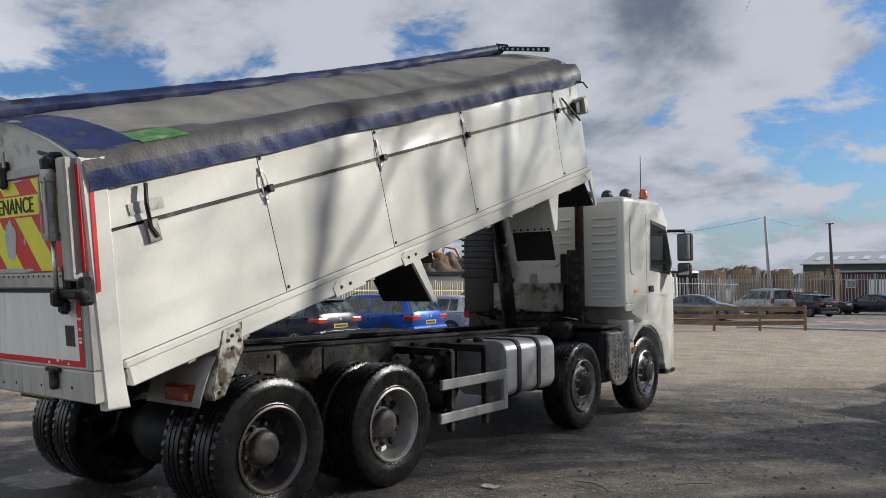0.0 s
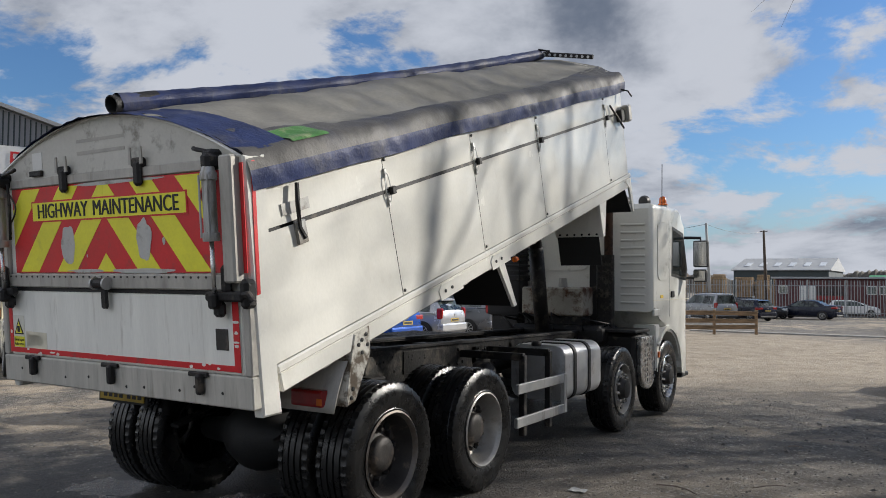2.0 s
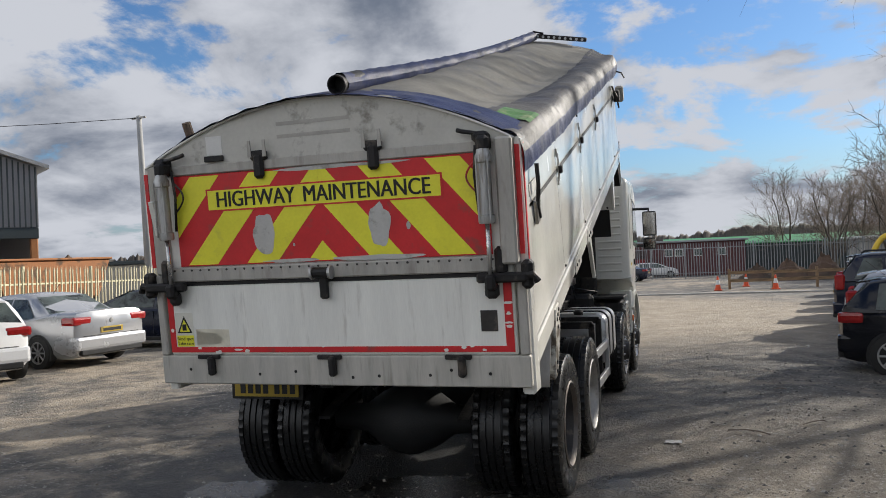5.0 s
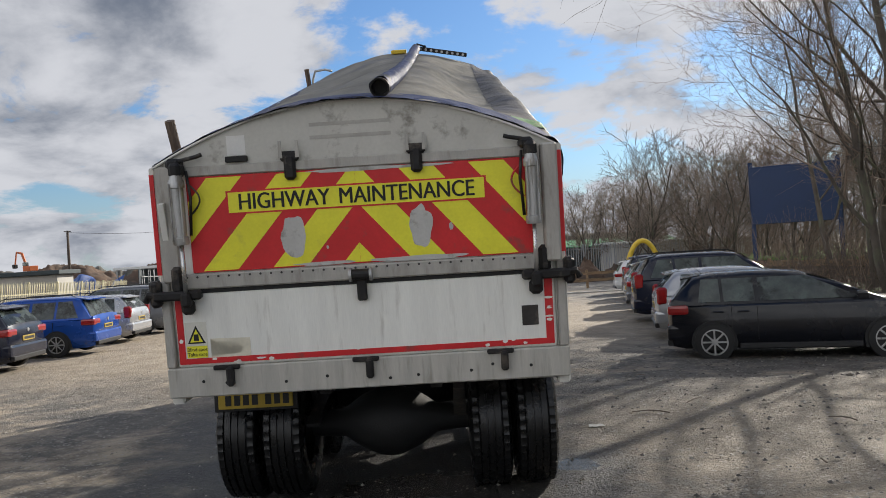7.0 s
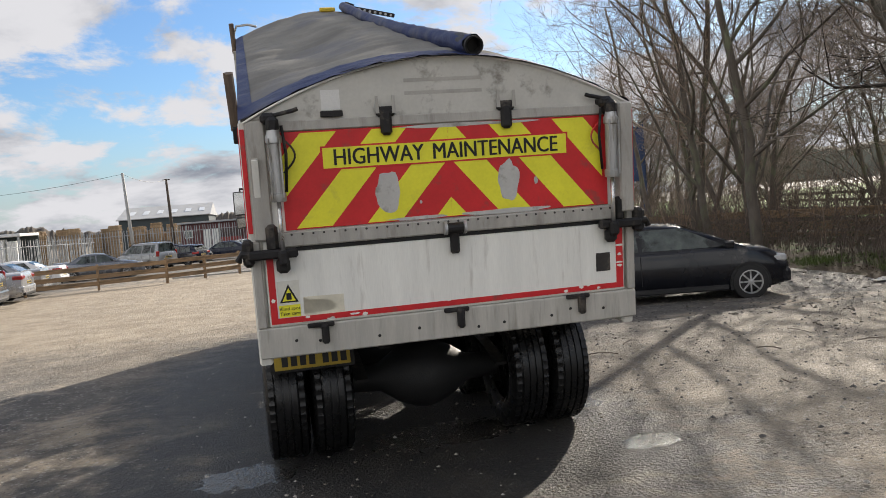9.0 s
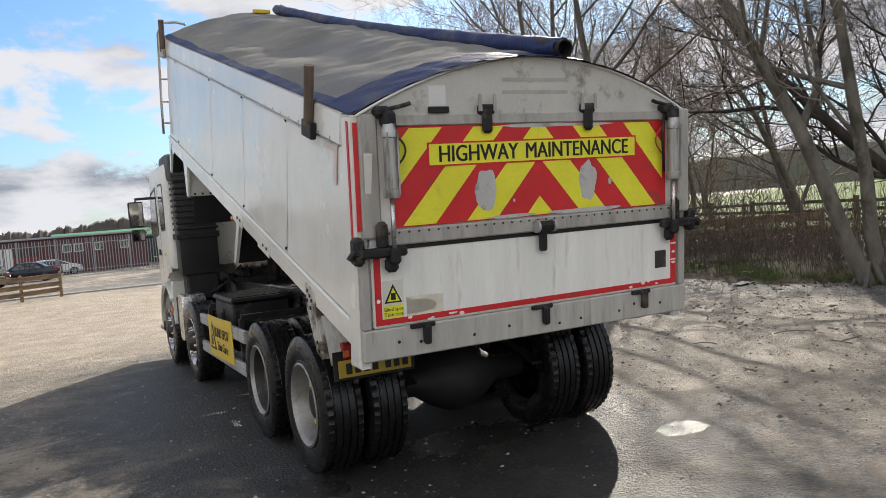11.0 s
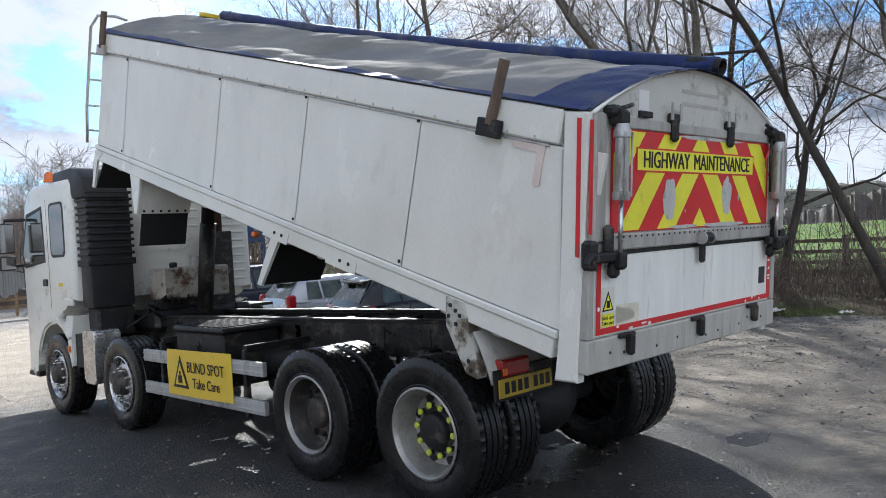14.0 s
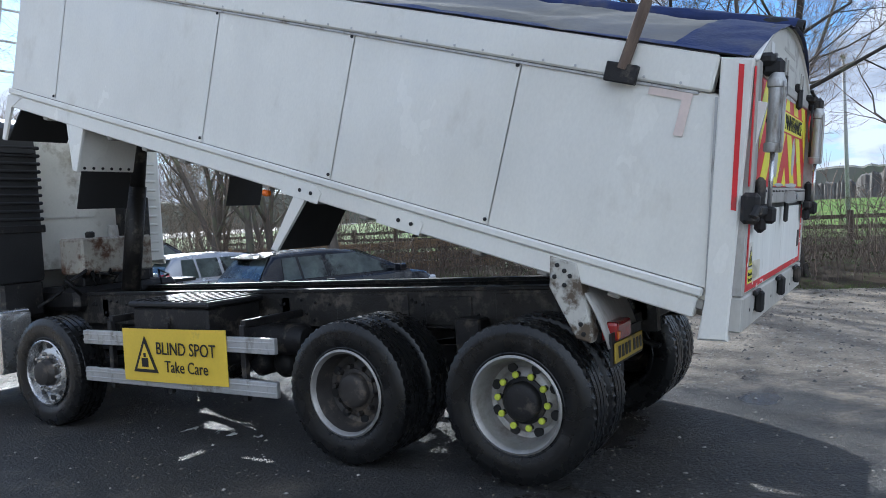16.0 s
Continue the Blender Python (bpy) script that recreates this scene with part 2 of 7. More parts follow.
def box(x0, x1, y0, y1, z0, z1, bev=0.006, bm=None, seg=1):
    bm = bm or bmesh.new()
    b = bmesh.new()
    bmesh.ops.create_cube(b, size=1.0, matrix=Matrix.LocRotScale(((x0 + x1) / 2, (y0 + y1) / 2, (z0 + z1) / 2), None,
                                                                   (abs(x1 - x0), abs(y1 - y0), abs(z1 - z0))))
    lim = 0.45 * min(abs(x1 - x0), abs(y1 - y0), abs(z1 - z0))
    if bev and lim > 0.0008:
        bmesh.ops.bevel(b, geom=b.edges[:], offset=min(bev, lim), segments=seg, affect="EDGES", profile=0.6)
    return join(bm, b)


def join(bm, b, m=None):
    """Adds bmesh b to bm, and frees b."""
    if m is not None:
        b.transform(m)
    vs = [bm.verts.new(v.co) for v in b.verts]
    b.verts.index_update()
    for f in b.faces:
        try:
            bm.faces.new([vs[v.index] for v in f.verts])
        except ValueError:
            pass
    b.free()
    return bm


def prism(poly, a, b, axis="x", bev=0.0, seg=1, bm=None):
    """A polygon pushed along an axis from a to b. poly: (y, z), (x, z) or (x, y) pairs."""
    put = {"x": lambda p, t: (t, p[0], p[1]), "y": lambda p, t: (p[0], t, p[1]), "z": lambda p, t: (p[0], p[1], t)}[axis]
    w = bmesh.new()
    lo = [w.verts.new(put(p, a)) for p in poly]
    hi = [w.verts.new(put(p, b)) for p in poly]
    n = len(poly)
    caps = [w.faces.new(lo), w.faces.new(hi[::-1])]
    for i in range(n):
        w.faces.new((lo[i], hi[i], hi[(i + 1) % n], lo[(i + 1) % n]))
    if bev:
        es = list({e for f in caps for e in f.edges})
        bmesh.ops.bevel(w, geom=es, offset=bev, segments=seg, affect="EDGES", profile=0.6)
    bmesh.ops.triangulate(w, faces=[f for f in w.faces if len(f.verts) > 4])
    return join(bm or bmesh.new(), w)


def lathe(profile, segs=40, bm=None, m=None):
    """Turns (radius, x) pairs round the x axis."""
    w = bmesh.new()
    rings = []
    for r, x in profile:
        if r < 1e-5:
            rings.append([w.verts.new((x, 0, 0))])
        else:
            rings.append([w.verts.new((x, r * math.cos(2 * math.pi * i / segs), r * math.sin(2 * math.pi * i / segs))) for i in range(segs)])
    for a, b in zip(rings, rings[1:]):
        for i in range(segs):
            j = (i + 1) % segs
            q = [a[i % len(a)], a[j % len(a)], b[j % len(b)], b[i % len(b)]]
            q = list(dict.fromkeys(q))
            if len(q) > 2:
                w.faces.new(q)
    return join(bm or bmesh.new(), w, m)


def tube(pts, r, segs=8, bm=None, cap=True):
    """A round bar along points; r is one radius or one for each point."""
    w = bmesh.new()
    pts = [Vector(p) for p in pts]
    rs = r if isinstance(r, (list, tuple)) else [r] * len(pts)
    up = Vector((0.31, 0.17, 0.93))
    rings = []
    for i, p in enumerate(pts):
        d = (pts[min(i + 1, len(pts) - 1)] - pts[max(i - 1, 0)]).normalized()
        s = d.cross(up)
        s = s.normalized() if s.length > 1e-3 else d.orthogonal().normalized()
        t = s.cross(d)
        rings.append([w.verts.new(p + rs[i] * (s * math.cos(2 * math.pi * k / segs) + t * math.sin(2 * math.pi * k / segs))) for k in range(segs)])
    for a, b in zip(rings, rings[1:]):
        for k in range(segs):
            w.faces.new((a[k], a[(k + 1) % segs], b[(k + 1) % segs], b[k]))
    if cap:
        w.faces.new(rings[0][::-1])
        w.faces.new(rings[-1])
    return join(bm or bmesh.new(), w)


def sheet(fn, nu, nv, thick=0.0, bm=None):
    """A grid fn(s, t) with s, t in 0..1; thick gives it a back at that depth along the normals."""
    w = bmesh.new()
    g = [[w.verts.new(fn(i / nu, j / nv)) for j in range(nv + 1)] for i in range(nu + 1)]
    for i in range(nu):
        for j in range(nv):
            w.faces.new((g[i][j], g[i + 1][j], g[i + 1][j + 1], g[i][j + 1]))
    if thick:
        bmesh.ops.recalc_face_normals(w, faces=w.faces)
        bmesh.ops.solidify(w, geom=w.faces[:], thickness=thick)
    return join(bm or bmesh.new(), w)


def words(text, size, m, material, parent, name="lettering", depth=0.0015, label="", align="CENTER", squeeze=1.0, bold=0.0, gap=1.0):
    """Lettering in the built-in font, as a mesh, standing in the x-z plane of m and facing -y."""
    cu = bpy.data.curves.new(name, "FONT")
    cu.body, cu.size, cu.extrude, cu.align_x, cu.align_y, cu.resolution_u = text, size, depth, align, "CENTER", 3
    cu.offset, cu.space_word = bold, gap
    tmp = new("tmp", cu)
    dg = bpy.context.evaluated_depsgraph_get()
    me = bpy.data.meshes.new_from_object(tmp.evaluated_get(dg))
    bpy.data.objects.remove(tmp)
    me.transform(Matrix.Diagonal((squeeze, 1, 1, 1)))
    me.transform(pose(0, 0, 0, 90, 0, 0))
    me.name = name
    me.materials.clear()
    me.materials.append(material)
    ob = new(name, me)
    ob.parent = parent
    ob.matrix_basis = m
    if label:
        tagged(ob, label)
    return ob


def clip_poly(poly, x0, x1, z0, z1):
    def cut(ps, inside, cross):
        out = []
        for i, p in enumerate(ps):
            q = ps[(i + 1) % len(ps)]
            if inside(p):
                out.append(p)
            if inside(p) != inside(q):
                out.append(cross(p, q))
        return out
    for ax, lim, sg in ((0, x0, 1), (0, x1, -1), (1, z0, 1), (1, z1, -1)):
        if not poly:
            return []
        def ins(p):
            return sg * (p[ax] - lim) >= 0
        def crs(p, q):
            k = (lim - p[ax]) / (q[ax] - p[ax])
            return (p[0] + k * (q[0] - p[0]), p[1] + k * (q[1] - p[1]))
        poly = cut(poly, ins, crs)
    return poly

# ---- the tipper truck: forward is +y, standing on the falling yard ----
TIP, GATE_LEAN = 16.7, 5.2
truck = thing("tipper_truck", "white eight-wheel tipper lorry with its sheeted body raised", "truck")
RX = {1: 1.0, -1: -1.0}


def disc_holes(bm, r, x, hole, n, depth, phase=0.0):
    for i in range(n):
        a = 2 * math.pi * i / n + phase
        lathe([(0, x), (hole, x), (hole, x - depth)], 12, bm, Matrix.Translation((0, r * math.cos(a), r * math.sin(a))))
    return bm


def tyre_mesh(w, r=0.50, ri=0.288, lugs=52, groove=0.014):
    """A lorry tyre round x, its outer side at +w/2: bead, bulged side wall, shoulder, and tread cut by ribs and lugs."""
    h = w / 2
    prof = [(ri - 0.012, h * 0.72), (ri, h * 0.86), (ri + 0.02, h * 0.93), (ri + 0.028, h * 0.95), (ri + 0.034, h * 0.93), (ri + 0.07, h * 1.02), (ri + 0.115, h * 1.06), (ri + 0.14, h * 1.04),
            (ri + 0.144, h * 1.045), (r - 0.05, h * 1.0), (r - 0.022, h * 0.96), (r - 0.004, h * 0.88)]
    g = groove
    tread = []
    for c in (0.56, 0.18, -0.18, -0.56):
        tread += [(r, h * (c + 0.05)), (r - g, h * (c + 0.04)), (r - g, h * (c - 0.04)), (r, h * (c - 0.05))]
    bm = lathe(prof + tread + [(a, -b) for a, b in prof[::-1]], 2 * lugs)
    for v in bm.verts:
        rad = math.hypot(v.co.y, v.co.z)
        k = round(math.atan2(v.co.z, v.co.y) / (math.pi / lugs)) + (1 if v.co.x < 0 else 0)
        if rad > r - 0.03 and abs(v.co.x) > h * 0.6 and k % 2:
            f = (rad - 0.010) / rad
            v.co.y *= f
            v.co.z *= f
    return bm


def ring_parts(name, parent, r, n, profile, material, segs=8, phase=0.15, label=""):
    """n alike turned pieces set in a circle, each a part."""
    me = None
    for i in range(n):
        a = 2 * math.pi * i / n + phase
        if me is None:
            o = part(name, lathe(profile, segs), material, parent, label, 40)
            me = o.data
        else:
            o = new(name, me)
            o.parent = parent
        o.matrix_basis = pose(0, r * math.cos(a), r * math.sin(a))


def studs(name, parent, places, profile, material, segs=8):
    """Alike small turned pieces, each a part, at the places given."""
    me = None
    for m in places:
        if me is None:
            o = part(name, lathe(profile, segs), material, parent)
            me = o.data
        else:
            o = new(name, me)
            o.parent = parent
        o.matrix_basis = m


def side_turn(sx):
    return pose(0, 0, 0, 0, 0, 0 if sx > 0 else 180)


def nut_profile(x, size, length):
    return [(size, x), (size, x + length * 0.6), (size * 0.7, x + length), (0, x + length)]


def rear_wheel(rim_mat, dish_mat, yellow_nuts=False):
    """Twin wheel: the outer one dished in, its side face at x = 1.22."""
    wh = thing("wheel", "", "")
    part("tyre", tyre_mesh(0.285), M_RUBBER, wh, "worn wet black lorry tyre", 35, pose(1.075, 0, 0))
    part("tyre", tyre_mesh(0.285), M_RUBBER, wh, "", 35, pose(0.745, 0, 0))
    bm = lathe([(0.300, 1.205), (0.306, 1.215), (0.292, 1.222), (0.282, 1.212), (0.272, 1.19)], 56)
    rim = part("rim", bm, rim_mat, wh, "dished steel rim with a worn lip", 40)
    part("dish", lathe([(0.273, 1.19), (0.258, 1.14), (0.252, 1.10), (0.246, 1.085), (0.236, 1.060), (0.205, 1.047), (0.175, 1.070), (0.15, 1.075), (0.145, 1.070)], 56), dish_mat, rim, "", 40)
    ring_parts("hand_hole", rim, 0.213, 8, [(0.0, 1.064), (0.031, 1.064), (0.034, 1.050)], M_INK, 16, 0.0)
    part("hub", lathe([(0.148, 1.015), (0.148, 1.085), (0.125, 1.095), (0.12, 1.13), (0.105, 1.145), (0.05, 1.15), (0, 1.15)], 32), M_RIMDARK if not yellow_nuts else M_BLACK, wh, "greasy dark hub", 40)
    ring_parts("nut", wh, 0.1675, 10, nut_profile(1.070, 0.019, 0.045), M_RIMDARK, 6)
    if yellow_nuts:
        ring_parts("nut_indicator", wh, 0.1675, 10, nut_profile(1.105, 0.022, 0.018), M_NUTYEL, 10)
    return wh


def front_wheel(clean):
    wh = thing("wheel", "", "")
    part("tyre", tyre_mesh(0.30), M_RUBBER, wh, "black lorry steering tyre with shiny wet side wall", 35, pose(1.045, 0, 0))
    rim = part("rim", lathe([(0.288, 1.155), (0.296, 1.185), (0.300, 1.195), (0.290, 1.200), (0.278, 1.18), (0.272, 1.14), (0.262, 1.125), (0.25, 1.13), (0.215, 1.15), (0.19, 1.165), (0.17, 1.165), (0.13, 1.165), (0.12, 1.16)], 56),
               M_CHROME if clean else M_RIM, wh, "alloy front rim with hand holes", 35)
    ring_parts("hand_hole", rim, 0.232, 10, [(0.0, 1.150), (0.031, 1.150), (0.034, 1.136)], M_INK, 14, 0.0)
    part("hub", lathe([(0.125, 1.13), (0.125, 1.19), (0.112, 1.205), (0.105, 1.245), (0.06, 1.255), (0, 1.255)], 28), M_RIMDARK, wh, "dark oily hub cap", 40)
    ring_parts("nut", wh, 0.1675, 10, nut_profile(1.163, 0.018, 0.05), M_CHROME, 8)
    return wh


made = []
for yy, kind in ((-0.18, "a"), (1.11, "b")):
    for sx in (1, -1):
        w = rear_wheel(M_RUSTLIP if sx > 0 and kind == "a" else M_RIM, M_RIMDARK if (sx > 0) == (kind == "a") else M_RIM, sx < 0 and kind == "a")
        made.append((w, yy, sx))
for yy in (4.56, 6.40):
    for sx in (1, -1):
        made.append((front_wheel(sx < 0 or yy > 5), yy, sx))
for k, (w, yy, sx) in enumerate(made):
    w.parent = truck
    w.matrix_basis = pose(0, yy, 0.592 - 0.0162 * yy, 0, 0, 0 if sx > 0 else 180) @ pose(0, 0, 0, 17 * k + 5, 0, 0)

# chassis
chassis = part("chassis", bmesh.new(), M_CHASSIS, truck, "oily black ladder chassis with bolts and caked mud", m=pose(0, 0, -0.012, -0.9, 0, 0))
for sx in (1, -1):
    x = sx * 0.42
    c = [(x, 1.22), (x, 0.94), (x - sx * 0.08, 0.94), (x - sx * 0.08, 0.948), (x - sx * 0.008, 0.948), (x - sx * 0.008, 1.212), (x - sx * 0.08, 1.212), (x - sx * 0.08, 1.22)]
    part("frame_rail", prism(c, -0.85, 7.2, "y"), M_CHASSIS, chassis)
    part("top_strip", box(x - sx * 0.085, x + sx * 0.02, -0.8, 5.0, 1.222, 1.25, 0.004), M_BLACK, chassis, "worn shiny steel wear strip")
    places = [Matrix.Translation((x, random.uniform(-0.7, 4.9), random.choice((1.16, 1.13, 1.04, 0.99)) + random.uniform(-0.01, 0.01))) @ side_turn(sx) for i in range(70)]
    studs("bolt", chassis, places, [(0.014, 0), (0.014, 0.012), (0.008, 0.016), (0, 0.016)], M_BLACK, 6)
    bm = bmesh.new()
    for y0, y1, z0, z1 in ((-0.45, 0.3, 1.0, 1.2), (1.05, 1.75, 1.0, 1.2), (0.5, 0.9, 0.96, 1.18)):
        box(x, x + sx * 0.012, y0, y1, z0, z1, 0.004, bm)
    part("flitch_plate", bm, M_CHASSIS, chassis)
for y in (-0.75, 0.1, 0.72, 1.5, 2.3, 3.1, 3.9, 4.7, 6.2):
    part("crossmember", box(-0.42, 0.42, y - 0.05, y + 0.05, 1.0, 1.19, 0.01), M_CHASSIS, chassis)
for y in (-0.18, 1.11):
    part("axle", lathe([(0.09, -0.6), (0.11, -0.35), (0.2, -0.22), (0.26, -0.08), (0.27, 0), (0.26, 0.08), (0.2, 0.22), (0.11, 0.35), (0.09, 0.6)], 24, None, pose(0, y, 0.605 - 0.0162 * y)), M_FLAP, truck, "greasy drive axle with a round differential", 40)
for y in (4.56, 6.40):
    part("axle", box(-0.9, 0.9, y - 0.06, y + 0.06, 0.42, 0.54, 0.03), M_FLAP, truck)
for sx in (1, -1):
    x = sx * 0.53
    bm = bmesh.new()
    for k in range(6):
        L = 1.05 - 0.14 * k
        y0 = 0.465
        z = 0.85 + 0.028 * k
        sheet(lambda s, t, L=L, z=z: (x - 0.045 + 0.09 * t, y0 - L + 2 * L * s, z + 0.0 + 0.16 * (1 - (2 * s - 1) ** 2) * (L / 1.05) - 0.16), 14, 1, 0.024, bm)
    part("leaf_spring", bm, M_BLACK, truck, "rusty black stacked leaf spring")
    part("spring_seat", box(x - 0.08, x + 0.08, 0.36, 0.57, 0.76, 1.02, 0.015), M_BLACK, truck)
    for y in (4.56, 6.40):
        part("leaf_spring", sheet(lambda s, t, y=y: (sx * 0.42 - 0.04 + 0.08 * t, y - 0.75 + 1.5 * s, 0.60 + 0.28 * (2 * s - 1) ** 2), 14, 1, 0.05), M_BLACK, truck)
part("prop_shaft", tube([(0, 1.11, 0.60), (0, 4.2, 0.82)], 0.055, 12), M_BLACK, truck, "", True)
part("gearbox", box(-0.33, 0.33, 4.3, 6.6, 0.55, 1.1, 0.08, seg=2), M_BLACK, truck)
part("air_tank", lathe([(0, -0.4), (0.1, -0.38), (0.14, -0.33), (0.14, 0.33), (0.1, 0.38), (0, 0.4)], 24, None, pose(0.0, 2.6, 0.8, 0, 0, 90)), M_BLACK, truck, "", 40)
part("air_tank", lathe([(0, -0.4), (0.1, -0.38), (0.13, -0.33), (0.13, 0.33), (0.1, 0.38), (0, 0.4)], 24, None, pose(-0.62, 2.3, 0.82, 0, 0, 90)), M_BLACK, truck, "", 40)

# added dark cylinders across the frame ahead of the third axle, blocking bright ground beyond
for y, z in ((2.25, 0.60), (2.52, 0.60), (2.38, 0.86)):
    part("air_tank", lathe([(0, -0.62), (0.08, -0.60), (0.12, -0.55), (0.12, 0.55), (0.08, 0.60), (0, 0.62)], 20, None, pose(0, y, z)), M_BLACK, truck, "black air tank, added to darken the view under the chassis", 40)
# fuel tank, straps, steps and side guards
def rounded(x0, x1, z0, z1, r, n=5):
    pts = []
    for cx, cz, a0 in ((x1 - r, z1 - r, 0), (x0 + r, z1 - r, 90), (x0 + r, z0 + r, 180), (x1 - r, z0 + r, 270)):
        for i in range(n + 1):
            a = radians(a0 + 90 * i / n)
            pts.append((cx + r * math.cos(a), cz + r * math.sin(a)))
    return pts


tank = part("fuel_tank", prism(rounded(0.52, 1.14, 0.56, 1.13, 0.11), 2.95, 3.95, "y", 0.025, 2), M_TANK, truck, "dull silver aluminium fuel tank with two straps", 40)
for y in (3.20, 3.60):
    part("strap", prism(rounded(0.515, 1.150, 0.55, 1.142, 0.115), y - 0.035, y + 0.035, "y", 0.003), M_BLACK, tank, "dark rubber-backed tank strap", 40)
part("filler_cap", lathe([(0.05, 0), (0.055, 0.03), (0.04, 0.05), (0, 0.05)], 16, None, pose(0.86, 2.85, 1.125, 0, -90, 0)), M_BLACK, tank, "", 40)
guard = thing("side_guard", "", "")
guard.parent = truck
for z0, y0, y1 in ((0.765, 1.83, 2.90), (0.463, 1.81, 2.90)):
    part("guard_rail", box(1.13, 1.165, y0, y1, z0, z0 + 0.09, 0.006), M_ALU, guard, "plain aluminium side guard rail")
part("end_post", box(1.125, 1.17, 2.86, 2.93, 0.463, 0.86, 0.006), M_ALU, guard)
for y in (2.05, 2.62):
    part("bracket", box(1.07, 1.128, y - 0.03, y + 0.03, 0.36, 1.10, 0.006), M_BLACK, guard)
    part("bracket_arm", box(0.43, 1.11, y - 0.03, y + 0.03, 1.05, 1.12, 0.006), M_BLACK, guard)
guard2 = thing("side_guard", "", "")
guard2.parent = truck
for z0 in (0.80, 0.475):
    bm = box(-1.165, -1.12, 1.78, 4.02, z0, z0 + 0.12, 0.006)
    for k in (0.03, 0.08):
        box(-1.170, -1.160, 1.78, 4.02, z0 + k, z0 + k + 0.012, 0.002, bm)
    part("guard_rail", bm, M_ALU, guard2, "grooved aluminium side guard rail")
for y in (2.15, 3.0, 3.72):
    part("bracket", box(-1.12, -1.07, y - 0.025, y + 0.025, 0.42, 1.0, 0.006), M_BLACK, guard2)
    part("bracket_arm", box(-1.1, -0.43, y - 0.025, y + 0.025, 0.98, 1.04, 0.006), M_BLACK, guard2)
# yellow warning board on the near side, slightly bowed
def board(s, t):
    return (-1.176 - 0.012 * math.sin(math.pi * s), 3.47 - 1.21 * s, 0.955 - 0.435 * t + 0.015 * s)
warn = part("warning_board", sheet(board, 12, 6, 0.006), M_SIGN, guard2, "yellow blind spot warning board")
words("BLIND SPOT", 0.145, pose(-1.196, 2.70, 0.80, 0, 0, -90), M_INK, warn, squeeze=0.86)
words("Take Care", 0.135, pose(-1.194, 2.70, 0.655, 0, 0, -90), M_INK, warn, squeeze=0.86)
tri = prism([(3.33, 0.60), (3.03, 0.60), (3.18, 0.90)], -1.193, -1.190, "x")
part("triangle", tri, M_INK, warn)
part("triangle_field", prism([(3.285, 0.627), (3.075, 0.627), (3.18, 0.837)], -1.196, -1.1935, "x"), M_SIGN, warn)
bm = box(-1.199, -1.1965, 3.14, 3.22, 0.645, 0.72, 0.002)
box(-1.199, -1.1965, 3.165, 3.195, 0.725, 0.76, 0.002, bm)
part("pictogram", bm, M_INK, warn)
# boxes between guard and wheels, near side
part("battery_box", box(-1.08, -0.48, 2.55, 3.45, 0.62, 1.12, 0.02), M_BLACK, truck, "black battery box with a ribbed plastic lid")
bm = box(-1.10, -0.46, 2.52, 3.48, 1.122, 1.17, 0.015)
lid = part("battery_lid", bm, M_PLASTIC, truck)
for k in range(9):
    part("lid_rib", box(-1.08, -0.48, 2.58 + 0.1 * k, 2.62 + 0.1 * k, 1.168, 1.182, 0.004), M_PLASTIC, lid)
part("steel_box", prism(rounded(5.28, 5.62, 0.44, 1.06, 0.05), -1.17, -0.86, "x", 0.012), M_CHROME, truck, "stained stainless steel box", 40)
part("tread_plate", box(-1.15, -0.5, 5.64, 5.9, 0.6, 1.0, 0.01), M_BLACK, truck)
pl = [(5.34, 1.08), (5.98, 1.08), (5.98, 0.70)] + [(5.66 + 0.32 * math.cos(radians(a)), 0.70 + 0.31 * math.sin(radians(a))) for a in range(-8, -181, -14)] + [(5.34, 0.66)]
ex = part("silencer_cover", prism(pl, 1.10, 1.16, "x", 0.012), M_CHROME, truck, "stained stainless silencer cover with punched holes", 40)
bm = bmesh.new()
for i in range(5):
    for j in range(9):
        if random.random() < 0.8:
            box(1.1605, 1.1625, 5.50 + 0.1 * i, 5.515 + 0.1 * i, 0.5 + 0.065 * j, 0.535 + 0.065 * j, 0, bm)
part("punched_holes", bm, M_INK, ex)
part("silencer_box", box(0.45, 1.10, 5.25, 6.0, 0.45, 1.12, 0.04), M_BLACK, truck, "sooty black silencer box")
part("cat_walk", box(0.5, 1.15, 5.15, 5.75, 1.14, 1.18, 0.01), M_BLACK, truck)

# rear end: lights, plate, brackets
for sx in (1, -1):
    lamp = part("tail_lamp", box(sx * 0.84, sx * 1.10, -0.80, -0.70, 0.985, 1.095, 0.02, seg=2), M_LAMPRED, truck, "red rear lamp cluster")
    part("indicator", box(sx * 1.06, sx * 1.105, -0.805, -0.795, 1.0, 1.045, 0.004), M_LAMPORANGE, lamp)
    part("lamp_back", box(sx * 0.82, sx * 1.11, -0.70, -0.66, 0.97, 1.11, 0.01), M_BLACK, lamp)
    part("lamp_arm", box(sx * 0.40, sx * 0.84, -0.74, -0.66, 1.0, 1.08, 0.01), M_BLACK, lamp)
plate = part("number_plate", box(-1.14, -0.62, -0.795, -0.785, 0.865, 0.98, 0.003), M_PLATE, truck, "grubby yellow rear number plate")
part("plate_back", box(-1.17, -0.59, -0.783, -0.77, 0.845, 1.04, 0.003), M_BLACK, plate)
for k in range(7):
    x0 = -1.09 + 0.062 * k + (0.03 if k > 3 else 0)
    part("plate_bar", box(x0, x0 + 0.042, -0.798, -0.7955, 0.887, 0.958, 0.001), M_INK, plate)

